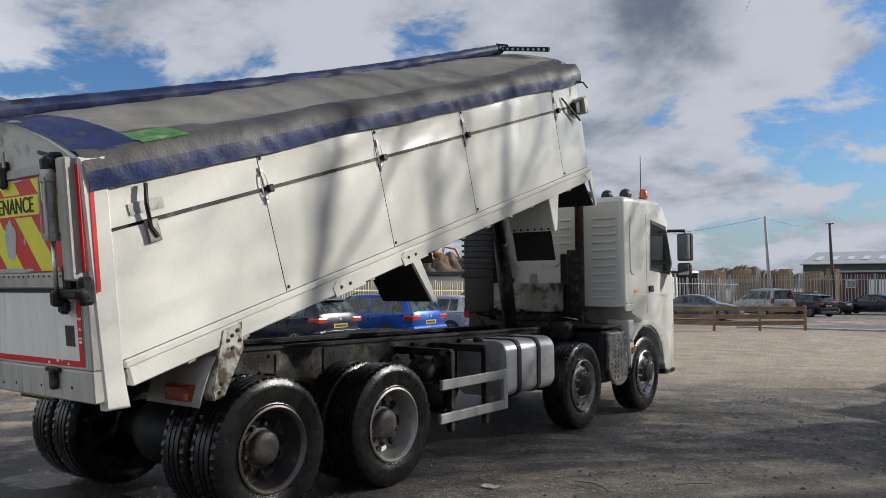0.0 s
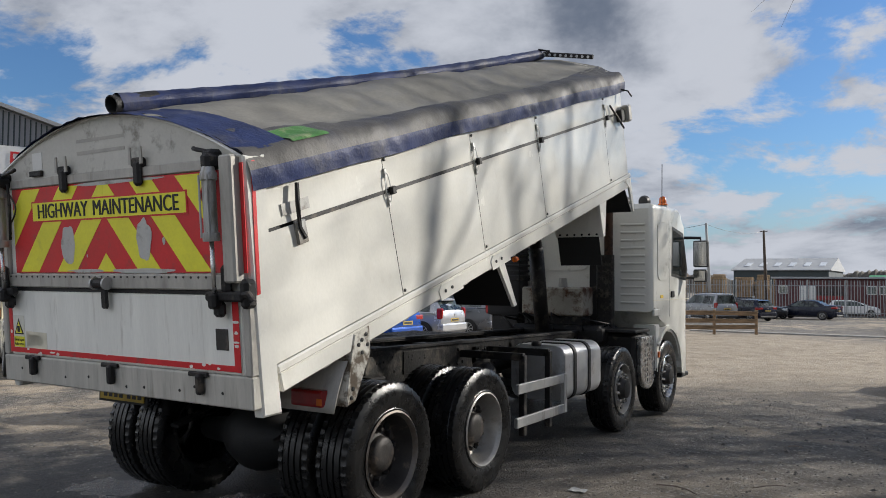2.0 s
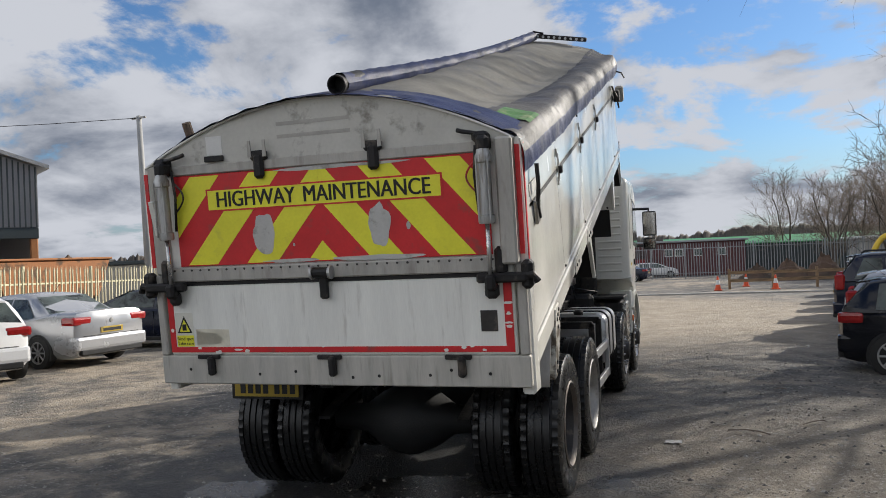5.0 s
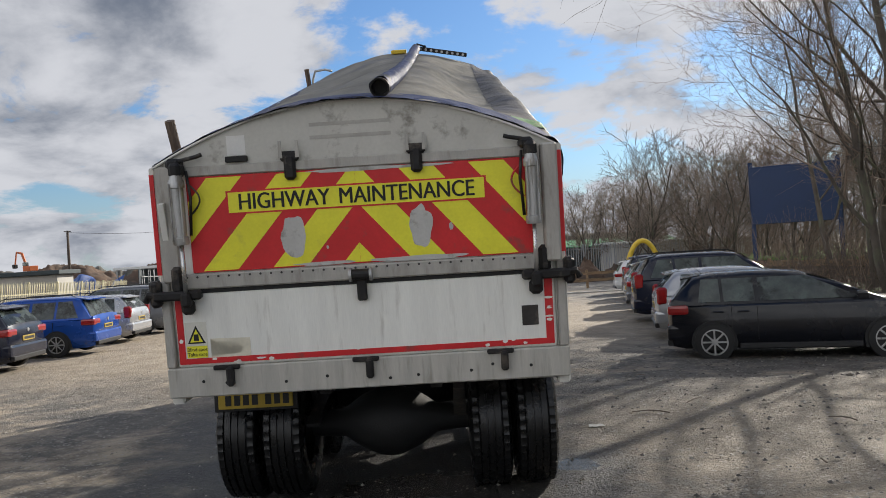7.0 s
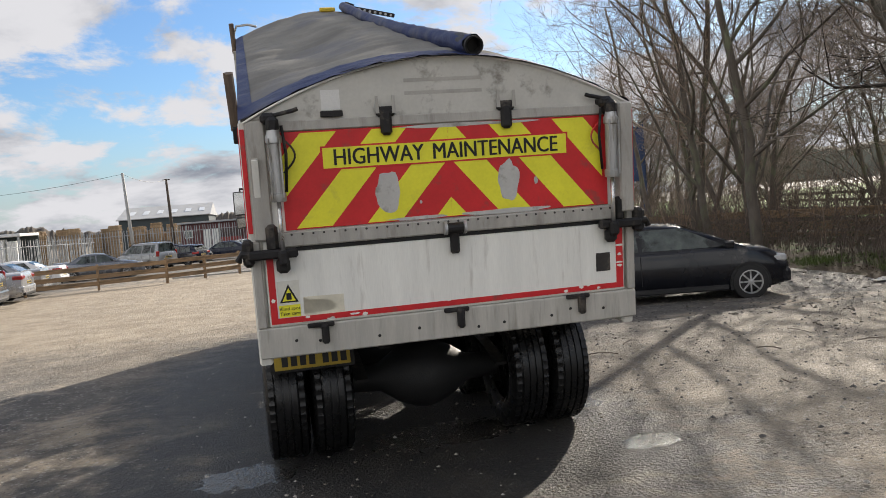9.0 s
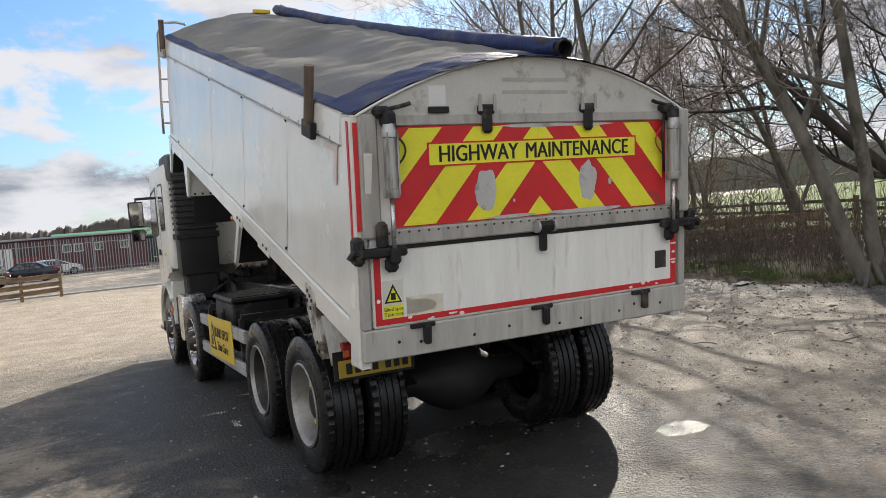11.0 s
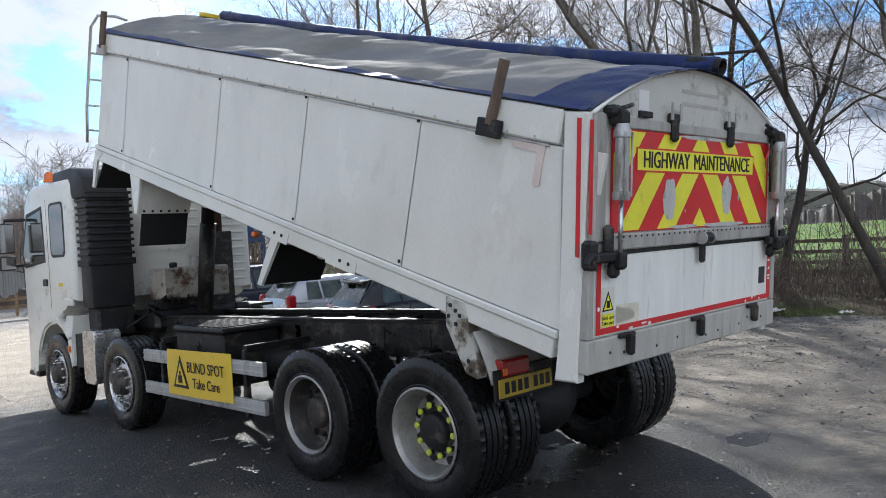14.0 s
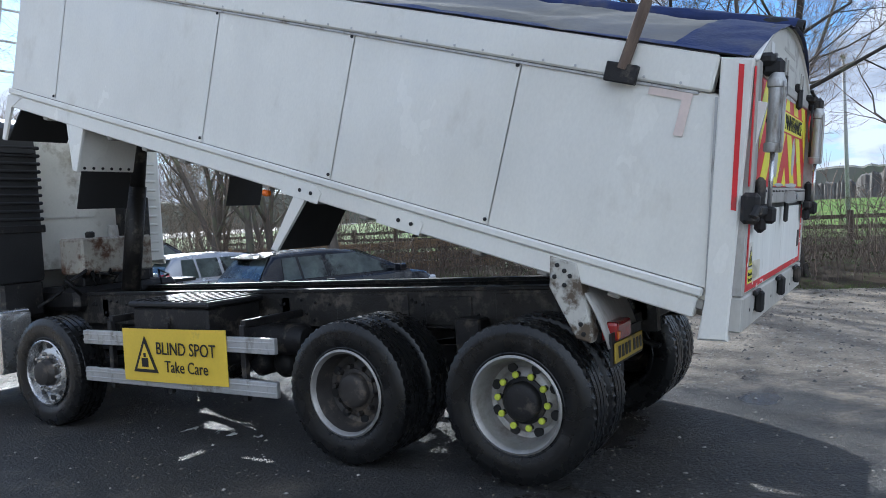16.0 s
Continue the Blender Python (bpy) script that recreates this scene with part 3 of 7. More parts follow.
# ---- raised body: built level in its own frame and tipped about the rear ----
body = part("tipper_body", box(-1.17, 1.17, -0.9, 5.46, 1.50, 1.56, 0.01), M_GRIME, truck, "white aluminium tipping body", m=pose(0, 0, 0, TIP, 0, 0))


def gate_u(w):
    return -1.065 + 0.2034 * (w - 1.653)


SEAMS = (-0.62, 0.44, 1.68, 2.95, 4.80, 5.44)
for sx, side in ((1, "off"), (-1, "near")):
    X = sx * 1.185
    # lower rail in two steps
    part("lower_rail", box(X - sx * 0.06, sx * 1.215, -0.88, 5.48, 1.575, 1.625, 0.01), M_BODY, body, "scuffed white lower rail")
    part("lower_rail", box(X - sx * 0.06, sx * 1.20, -0.86, 5.48, 1.455, 1.572, 0.008), M_BODY, body)
    for k, (a, b) in enumerate(zip(SEAMS, SEAMS[1:])):
        top = 2.61 if sx < 0 else 2.365
        lo = [(a + 0.004, 1.63), (b - 0.004, 1.63), (b - 0.004, top), (a + 0.004, top)]
        if k == 0:
            lo[0] = (gate_u(1.63) + 0.17, 1.63)
            lo[3] = (gate_u(top) + 0.17, top)

        def skin(s, t, lo=lo, sx=sx, k=k):
            u = lo[0][0] * (1 - s) * (1 - t) + lo[1][0] * s * (1 - t) + lo[2][0] * s * t + lo[3][0] * (1 - s) * t
            w = lo[0][1] + (lo[3][1] - lo[0][1]) * t
            e = min(1, 10 * min(s, 1 - s, t, 1 - t))
            d = (0.010 if k % 2 else -0.007) * math.sin(math.pi * s) * math.sin(math.pi * t) + 0.009 * noise.noise((u * 1.1, w * 1.3, sx * 7)) + 0.004 * noise.noise((u * 3.2, w * 3, sx * 3 + 9))
            return (sx * (1.196 + d * e), u, w)
        part("side_panel", sheet(skin, 24, 18), M_BODY, body, "slightly dented white side panel", True)
        if sx > 0:
            lo2 = [(a + 0.004, 2.385), (b - 0.004, 2.385), (b - 0.004, 2.62), (a + 0.004, 2.62)]
            if k == 0:
                lo2[0] = (gate_u(2.385) + 0.17, 2.385)
                lo2[3] = (gate_u(2.62) + 0.17, 2.62)
            part("side_panel", sheet(lambda s, t, lo=lo2: skin(s, t, lo), 14, 5), M_BODY, body, "", True)
    part("side_core", box(sx * 1.13, sx * 1.168, gate_u(1.7) + 0.12, 5.44, 1.56, 2.62, 0.003), M_INK if sx > 0 else M_BODY, body)
    # top rail
    part("top_rail", box(sx * 1.13, sx * (1.20 if sx > 0 else 1.221), gate_u(2.8) + 0.168, 5.48, 2.617, 2.81, 0.012), M_BODY, body, "white top rail")
    if sx < 0:
        studs("rivet", body, [Matrix.Translation((-1.222, 0.2 * i - 0.5, 2.64)) @ side_turn(-1) for i in range(30)], [(0.008, 0), (0.008, 0.004), (0, 0.005)], M_ALU)
        # framed edge round the panels
        part("frame_strip", box(-1.208, -1.197, -0.60, 5.44, 2.598, 2.614, 0.003), M_ALU, body)
        part("frame_strip", prism([(gate_u(1.63) + 0.165, 1.63), (gate_u(1.63) + 0.185, 1.63), (gate_u(2.6) + 0.185, 2.6), (gate_u(2.6) + 0.165, 2.6)], -1.208, -1.197, "x"), M_ALU, body)
    # rear pillar, flared at the foot
    pil = [(gate_u(1.40) + 0.05, 1.392), (gate_u(1.40) + 0.20, 1.352), (gate_u(1.6) + 0.175, 1.60), (gate_u(2.8) + 0.165, 2.80), (gate_u(2.8) + 0.0, 2.82)]
    part("rear_pillar", prism(pil, sx * 1.145, sx * 1.225, "x", 0.012), M_BODY, body, "white rear pillar with chipped lower corner")
    part("pillar_reflector", prism([(gate_u(2.06) + 0.045, 2.06), (gate_u(2.06) + 0.071, 2.06), (gate_u(2.78) + 0.071, 2.78), (gate_u(2.78) + 0.045, 2.78)], sx * 1.226, sx * 1.230, "x"), M_RED, body, "red reflective strip")
    studs("bolt", body, [Matrix.Translation((sx * 1.197, a + 0.025, w)) @ side_turn(sx) for a in SEAMS[1:5] for w in (1.66, 2.59)], [(0.012, 0), (0.012, 0.006), (0.006, 0.009), (0, 0.009)], M_BLACK)
    # overlap plates on the lower rail
    for u in (0.9, 1.75):
        pts = [(u, 1.44), (u + 0.34, 1.44), (u + 0.34, 1.56), (u + 0.03, 1.56), (u - 0.02, 1.52)]
        q = part("rail_bracket", prism(pts, sx * 1.20, sx * 1.207, "x", 0.002), M_BODY, body)
        studs("bolt", body, [Matrix.Translation((sx * 1.207, u + du, 1.50)) @ side_turn(sx) for du in (0.07, 0.17)], [(0.014, 0), (0.014, 0.006), (0, 0.008)], M_INK)
    # mudguards that rise with the body: rear bracket, sheet before the third axle, sheets over the second
    br = [(-0.17, 1.56), (0.0, 1.56), (-0.04, 1.38), (-0.27, 1.14), (-0.36, 1.14), (-0.36, 1.20), (-0.25, 1.40)]
    mg = part("mudguard_bracket", prism(br, sx * 1.10, sx * 1.21, "x", 0.01), M_MUDDY, body, "muddy chipped white mudguard bracket")
    holes = ((-0.11, 1.5), (-0.06, 1.45), (-0.13, 1.42), (-0.06, 1.52), (-0.15, 1.48), (-0.28, 1.23), (-0.31, 1.18))
    studs("bolt", body, [Matrix.Translation((sx * 1.21, u, w)) @ side_turn(sx) for u, w in holes], [(0.014, 0), (0.014, 0.006), (0, 0.008)], M_INK)
    part("mudguard", sheet(lambda s, t: (sx * (0.6 + 0.58 * t), -0.05 - 0.42 * s, 1.48 - 0.34 * s ** 2), 10, 2, 0.012), M_GRIME, body, "grey curved mudguard", True)
    br = [(1.78, 1.56), (1.98, 1.56), (1.96, 1.46), (2.10, 1.02), (2.04, 1.02), (1.86, 1.46)]
    part("mudguard_bracket", prism(br, sx * 1.175, sx * 1.205, "x", 0.004), M_BODY, body)
    part("mud_flap", sheet(lambda s, t: (sx * (0.60 + 0.575 * t), 1.92 + 0.14 * s, 1.47 - 0.44 * s), 4, 2, 0.012), M_FLAP, body, "black rubber mud flap")
    part("mudguard_panel", box(sx * 0.60, sx * 1.17, 4.42, 4.44, 1.08, 1.47, 0.006), M_BODY, body, "white mudguard panel with a row of bolts")
    part("mudguard_bracket", prism([(4.38, 1.47), (4.62, 1.56), (4.62, 1.47), (4.46, 1.08), (4.40, 1.08)], sx * 1.165, sx * 1.195, "x", 0.004), M_BODY, body)
    studs("bolt", body, [pose(sx * (0.66 + 0.09 * k), 4.42, 1.11, 0, 0, -90) for k in range(6)], [(0.013, 0), (0.013, 0.008), (0, 0.01)], M_BLACK)
    part("mud_flap", box(sx * 0.62, sx * 1.13, 4.425, 4.437, 0.74, 1.085, 0.004), M_FLAP, body, "black rubber mud flap")
    part("mud_flap", sheet(lambda s, t: (sx * (0.60 + 0.585 * t), 5.30 + 0.16 * s, 1.47 - 0.32 * s), 4, 2, 0.012), M_FLAP, body)
    part("mudguard_bracket", prism([(5.28, 1.56), (5.50, 1.56), (5.52, 1.14), (5.47, 1.14), (5.42, 1.46)], sx * 1.18, sx * 1.205, "x", 0.004), M_BODY, body)
    part("side_lamp", box(sx * 1.13, sx * 1.185, 2.235, 2.295, 1.375, 1.42, 0.012), M_LAMPORANGE, body, "orange side marker lamp")
    # longitudinal bearer
    part("bearer", box(sx * 0.34, sx * 0.46, -0.8, 5.3, 1.33, 1.50, 0.01), M_GRIME, body)
for u in [0.45 * i - 0.4 for i in range(13)]:
    part("cross_bearer", box(-1.14, 1.14, u - 0.035, u + 0.035, 1.42, 1.50, 0.006), M_GRIME, body)
part("headboard", box(-1.19, 1.19, 5.40, 5.47, 1.50, 2.81, 0.01), M_BODY, body, "white front headboard")


def arch(x):
    return 2.80 + 0.335 * (1 - (x / 1.215) ** 2)


XS = [-1.2 + 0.1 * i for i in range(25)]
part("headboard_arch", prism([(x, arch(x) + 0.0) for x in XS] + [(1.2, 2.79), (-1.2, 2.79)], 5.40, 5.47, "y"), M_ARCH, body)
# off side: drop-down upper flap with strap and latches
part("flap_strap", box(1.199, 1.203, -0.52, 5.3, 2.362, 2.388, 0.001), M_BLACK, body, "black webbing strap along the flap")
for u in (0.46, 1.72, 2.98, 4.84):
    la = part("latch", box(1.20, 1.235, u + 0.0, u + 0.05, 2.345, 2.40, 0.006), M_BLACK, body, "small black latch with a wire ring")
    ring = [(1.212, u + 0.0 + 0.028 * math.sin(a) - 0.015, 2.40 + 0.10 * math.cos(a)) for a in [2 * math.pi * i / 16 for i in range(17)]]
    part("ring", tube(ring, 0.004, 5), M_ALU, la)
    part("keeper", box(1.20, 1.212, u - 0.03, u - 0.005, 2.47, 2.53, 0.003), M_ALU, la)
    part("keeper", box(1.20, 1.212, u - 0.03, u - 0.005, 2.27, 2.33, 0.003), M_ALU, la)
bm = tube([(1.235, -0.47, 2.60), (1.24, -0.50, 2.48), (1.225, -0.50, 2.34), (1.225, -0.47, 2.27)], 0.014, 6)
tb = part("tie_strap", bm, M_BLACK, body, "black strap holding down the sheet")
part("tie_cleat", box(1.20, 1.225, -0.53, -0.44, 2.24, 2.38, 0.006), M_ALU, body)
part("faded_patch", box(1.199, 1.2035, -0.60, -0.36, 2.43, 2.50, 0.0), M_PEEL, body, "grey ghost of a removed label")
# sheet hooks and a mirror bracket at the front off corner
part("corner_bracket", box(1.20, 1.27, 5.20, 5.34, 2.28, 2.42, 0.01), M_BLACK, body)
part("corner_lamp", box(1.21, 1.31, 5.34, 5.47, 2.26, 2.46, 0.02), M_GRIME, body)
part("hook_bar", tube([(1.21, 5.0, 2.50), (1.25, 5.1, 2.36), (1.25, 5.3, 2.20)], 0.012, 6), M_BLACK, body)
part("hook_bar", tube([(1.21, 5.35, 2.66), (1.30, 5.42, 2.62), (1.33, 5.45, 2.55)], 0.010, 6), M_BLACK, body)
part("faded_tape", box(-1.2035, -1.199, -0.522, -0.337, 2.557, 2.612, 0.0), M_FADED, body, "faded orange tape round the corner of the panel")
part("faded_tape", box(-1.2035, -1.199, -0.572, -0.522, 2.370, 2.612, 0.0), M_FADED, body)
# near side: two stub posts and a ladder
for u, lab in ((-0.18, 0), (5.36, 1)):
    po = part("sheet_post", tube([(-1.245, u, 2.66), (-1.26, u - 0.05, 3.03)], 0.032, 10), M_WOODPOST, body, "rusty brown stub post in a bracket")
    part("post_bracket", box(-1.265, -1.226, u - 0.09, u + 0.09, 2.585, 2.69, 0.006), M_BLACK if lab == 0 else M_GRIME, po)
lad = part("ladder", tube([(-1.25, 5.60, 1.62), (-1.25, 5.66, 2.0), (-1.25, 5.66, 2.85), (-1.2, 5.62, 2.98), (-1.05, 5.55, 3.0), (-0.95, 5.46, 2.98)], 0.016, 8), M_ALU, body, "bare tubular access ladder", True)
part("ladder_rail", tube([(-1.02, 5.54, 1.62), (-1.02, 5.62, 2.0), (-1.02, 5.62, 2.8)], 0.016, 8), M_ALU, lad, "", True)
for w in (1.75, 2.02, 2.30, 2.58):
    part("rung", tube([(-1.25, 5.66, w), (-1.02, 5.62, w)], 0.012, 6), M_ALU, lad)

# tarpaulin
def fold(x, u):
    w = 0.016 * noise.noise((x * 2.2, u * 4.0, 3)) + 0.008 * noise.noise((x * 6 + u * 3, u * 8, 8)) + 0.022 * noise.noise((x * 1.1, u * 1.3, 5))
    return w + 0.012 * max(0, noise.noise((x * 3 - u * 1.2, u * 2.6 + x * 2, 12))) ** 1.5


def tarp_w(x, u):
    k = max(0.0, math.sin(math.pi * min(1, max(0, (u + 0.78) / 6.22))))
    sag_r = 0.16 * k * math.exp(-((x - 0.78) / 0.28) ** 2) if x > 0.2 else 0.16 * k * math.exp(-((0.2 - 0.78) / 0.28) ** 2)
    sag_l = 0.13 * k * math.exp(-((x + 0.6) / 0.38) ** 2)
    return arch(x) + 0.012 - sag_r - sag_l + (fold(x, u) if abs(x) < 1.15 else 0.3 * fold(x, u))


U0, U1 = -0.80, 5.50
cover = part("tarpaulin", sheet(lambda s, t: (-1.21 + 2.19 * t, U0 + (U1 - U0) * s, tarp_w(-1.21 + 2.19 * t, U0 + (U1 - U0) * s)), 110, 56), M_TARP, body, "dusty grey-blue roll-over tarpaulin with sagging folds", True)


def skirt(s, t):
    # the sheet rises over the side rail, bends softly and hangs down
    u = -0.82 + 6.32 * s
    bulge = 0.018 * noise.noise((u * 1.1, 0, 4))
    pts = [(0.80, tarp_w(0.80, u) - 0.01), (0.93, tarp_w(0.93, u) + 0.004), (1.08, 2.872 + bulge), (1.195, 2.838 + bulge), (1.243, 2.735 + 0.5 * bulge), (1.236, 2.618 + bulge), (1.232, 2.56)]
    q = min(t * 4, 3.9999)
    i, f = int(q) + 1, q - int(q)
    x, z = [0.5 * (2 * pts[i][c] + (pts[i + 1][c] - pts[i - 1][c]) * f + (2 * pts[i - 1][c] - 5 * pts[i][c] + 4 * pts[i + 1][c] - pts[i + 2][c]) * f * f
                   + (3 * pts[i][c] - pts[i - 1][c] - 3 * pts[i + 1][c] + pts[i + 2][c]) * f ** 3) for c in (0, 1)]
    pinch = noise.noise((u * 3.1 + t * 1.5, t * 1.2, 1)) + 0.7 * noise.noise((u * 9 - t * 3, t * 1.6, 6)) + 0.4 * noise.noise((u * 24 + t * 5, t * 2.5, 9))
    return Vector((x + 0.010 * pinch * min(1, 2 * t), u, z + 0.009 * max(-0.6, pinch) * (1 - t) * min(1, 6 * t)))


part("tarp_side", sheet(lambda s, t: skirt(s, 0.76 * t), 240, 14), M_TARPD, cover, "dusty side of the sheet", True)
part("tarp_hem", sheet(lambda s, t: skirt(s, 0.76 + 0.24 * t), 240, 6), M_TARPB, cover, "dull blue hem hanging over the side", True)
part("tarp_hem", sheet(lambda s, t: (-1.19 + 2.38 * s, U0 - 0.02 + (0.30 + 0.1 * abs(-1.19 + 2.38 * s)) * t, arch(-1.19 + 2.38 * s) + 0.022 + 0.012 * noise.noise((s * 26 + t * 3, t * 3, 2)) * (1 - 0.5 * t) - 0.004 * t), 90, 10), M_TARPB, cover, "blue rear hem of the sheet", True)
part("tarp_hem", sheet(lambda s, t: (-1.222 + 0.09 * t, U0 + (U1 - U0) * s, 2.822 + (tarp_w(-1.132, U0 + (U1 - U0) * s) + 0.006 - 2.822) * t + 0.004 * noise.noise((s * 60, t, 3))), 100, 3), M_TARPB, cover, "", True)


def roll(s, t):
    u = -0.76 + 6.26 * s
    a = 2 * math.pi * t
    r = 0.062 + 0.010 * noise.noise((u * 6, math.cos(a) * 2, math.sin(a) * 2)) + 0.004 * noise.noise((u * 22, math.cos(a) * 3, math.sin(a) * 3))
    return (0.185 + 0.02 * s + r * math.cos(a), u, 3.185 + r * math.sin(a) - 0.055 * math.sin(math.pi * s) + 0.015)


part("sheet_roll", sheet(roll, 150, 16), M_TARPB, body, "blue sheet wound round its long roller", True)
part("roller_tube", lathe([(0.045, 0.3), (0.045, -0.02), (0.05, -0.03), (0.058, -0.03), (0.058, 0.3)], 20, None, pose(0.185, -0.77, 3.20, 0, 0, 90)), M_BLACK, body, "open black roller tube end", 40)
part("roller_shadow", lathe([(0.044, 0.05), (0, 0.05)], 20, None, pose(0.185, -0.77, 3.20, 0, 0, 90)), M_INK, body)
bm = box(0.16, 0.90, 5.46, 5.52, 3.10, 3.155, 0.01)
lb = part("light_bar", bm, M_BLACK, body, "black perforated arm at the headboard", m=pose(0, 0, 0, 0, 0, 0))
lb.matrix_basis = Matrix.Translation((0.2, 0, 3.2)) @ pose(0, 0, 0, 0, 11, 0) @ Matrix.Translation((-0.2, 0, -3.12))
for k in range(9):
    part("hole", lathe([(0, 0), (0.018, 0)], 12, None, pose(0.27 + 0.072 * k, 5.458, 3.127, 0, 0, -90)), M_LAMPCLEAR, lb)
part("arm_bracket", tube([(0.2, 5.40, 3.16), (0.23, 5.40, 3.26), (0.34, 5.48, 3.22)], 0.014, 6), M_BLACK, body)
part("amber_block", box(-0.12, 0.08, 5.36, 5.48, 3.15, 3.20, 0.01), M_SIGN, body, "faded yellow block on the headboard")
part("green_patch", sheet(lambda s, t: skirt((0.42 + 0.34 * s) / 6.32, 0.10 + 0.42 * t) + Vector((0.004, 0, 0.006)), 8, 6), M_GREEN, cover, "bright green repair patch")

# ---- tailgate: its own leaning frame, origin at the foot of the lower panel ----
gate = part("tailgate", box(-1.145, 1.145, 0.006, 0.06, -0.02, 1.18, 0.008), M_GATE, truck, "white two-part tailgate with chevron board", m=pose(0, -1.495, 1.277, GATE_LEAN, 0, 0))
part("lower_panel", box(-1.135, 1.13, -0.004, 0.004, 0.0, 0.425, 0.004), M_GATE, gate, "dirty white lower tailgate panel")
part("gap_strip", box(-1.10, 1.10, -0.003, 0.004, 0.428, 0.452, 0.002), M_INK, gate)
part("middle_beam", box(-1.08, 1.08, -0.028, 0.004, 0.455, 0.545, 0.008), M_GRIME, gate, "riveted grimy aluminium beam")
studs("rivet", gate, [pose(-1.04 + 0.063 * k, -0.028, 0.528, 0, 0, -90) for k in range(34)], [(0.007, 0), (0.007, 0.004), (0, 0.005)], M_RIMDARK)
part("top_beam", box(-1.0, 1.03, -0.02, 0.01, 1.125, 1.185, 0.006), M_GRIME, gate, "aluminium top beam")
part("chevron_board", box(-1.005, 1.035, -0.010, 0.004, 0.552, 1.122, 0.002), M_RED, gate, "red and yellow chevron board, peeling")
cb = gate.children[-1]
for k in range(0, 4):
    for sx in (1, -1):
        for xb0, xb1 in (((-0.105 - 0.42 * k), (0.105 - 0.42 * k)),):
            H = 0.56
            ply = [(xb0, 0), (xb1, 0), (xb1 + 0.87 * H, H), (xb0 + 0.87 * H, H)]
            ply = clip_poly(ply, -1.0, -0.0005, 0.004, 0.556)
            if len(ply) > 2:
                pp = [(sx * -1 * p[0] * -1 if sx > 0 else -p[0], p[1] + 0.556) for p in ply]
                part("stripe", prism(pp, -0.0118, -0.0102, "y"), M_YELLOW, cb)
# peeled spots and text panel
def blob(cx, cz, rx, rz, seed, n=26):
    return [(cx + rx * (1 + 0.35 * noise.noise((math.cos(a) * 1.6, math.sin(a) * 1.6, seed))) * math.cos(a), cz + rz * (1 + 0.35 * noise.noise((math.cos(a) * 1.6, math.sin(a) * 1.6, seed))) * math.sin(a))
            for a in [2 * math.pi * i / n for i in range(n)]]


for cx, cz, rx, rz, s in ((-0.385, 0.73, 0.075, 0.125, 1.0), (0.375, 0.765, 0.065, 0.115, 2.7), (0.55, 0.74, 0.012, 0.025, 4.1), (-0.19, 0.66, 0.008, 0.01, 8.0)):
    part("peeled_spot", prism(blob(cx, cz, rx, rz, s), -0.0132, -0.0120, "y"), M_PEEL, cb)
part("peeled_spot", prism(blob(0.35, 0.565, 0.3, 0.014, 3.0), -0.0132, -0.0120, "y"), M_PEEL, cb)
part("peeled_spot", prism(blob(-0.2, 0.565, 0.2, 0.010, 6.0), -0.0132, -0.0120, "y"), M_PEEL, cb)
part("peeled_spot", prism(blob(0.1, 1.11, 0.4, 0.012, 9.0), -0.0132, -0.0120, "y"), M_PEEL, cb)
part("text_edge", box(-0.772, 0.772, -0.0142, -0.012, 0.888, 1.028, 0.0), M_RED, cb)
part("text_field", box(-0.760, 0.760, -0.0156, -0.0144, 0.898, 1.018, 0.0), M_YELLOW, cb)
for dx in (-0.0022, 0.0022):
    words("HIGHWAY MAINTENANCE", 0.136, pose(dx, -0.0172 + 0.1 * dx, 0.955), M_INK, cb, squeeze=0.845, label="black capital lettering", gap=1.6)
# red edge of the lower panel, flaking
part("red_edge", box(-1.135, 1.13, -0.0075, -0.0045, 0.0, 0.034, 0.0), M_RED, gate, "flaking red edge tape")
part("red_edge", box(-1.135, -1.095, -0.0075, -0.0045, 0.034, 0.40, 0.0), M_RED, gate)
part("red_edge", box(1.082, 1.13, -0.0075, -0.0045, 0.034, 0.43, 0.0), M_RED, gate)
for k in range(16):
    x = random.uniform(-1.1, 1.1) if k > 5 else random.choice((-1.115, 1.105))
    v = random.uniform(0.0, 0.05) if k > 5 else random.uniform(0.03, 0.3)
    part("flake", prism(blob(x, v, random.uniform(0.008, 0.03), random.uniform(0.004, 0.012), k), -0.0088, -0.0077, "y"), M_GATE, gate)
# small sticker, ghost of another, dark square
st = part("sticker", box(-1.088, -0.958, -0.0065, -0.0045, 0.035, 0.255, 0.0), mat("sticker_white", (0.70, 0.68, 0.60), 0.5, 0, 0.1), gate, "blind spot sticker with a black triangle")
part("sticker_field", box(-1.085, -0.961, -0.0080, -0.0068, 0.038, 0.110, 0.0), M_YELLOW, st)
part("triangle", prism([(-1.078, 0.125), (-0.968, 0.125), (-1.023, 0.235)], -0.0080, -0.0068, "y"), M_INK, st)
part("triangle_field", prism([(-1.062, 0.134), (-0.984, 0.134), (-1.023, 0.212)], -0.0092, -0.0082, "y"), M_YELLOW, st)
part("pictogram", box(-1.038, -1.008, -0.0104, -0.0094, 0.142, 0.182, 0.0), M_INK, st)
words("Blind spot", 0.030, pose(-1.023, -0.0092, 0.088), M_INK, st, depth=0.0005)
words("Take care", 0.030, pose(-1.023, -0.0092, 0.058), M_INK, st, depth=0.0005)
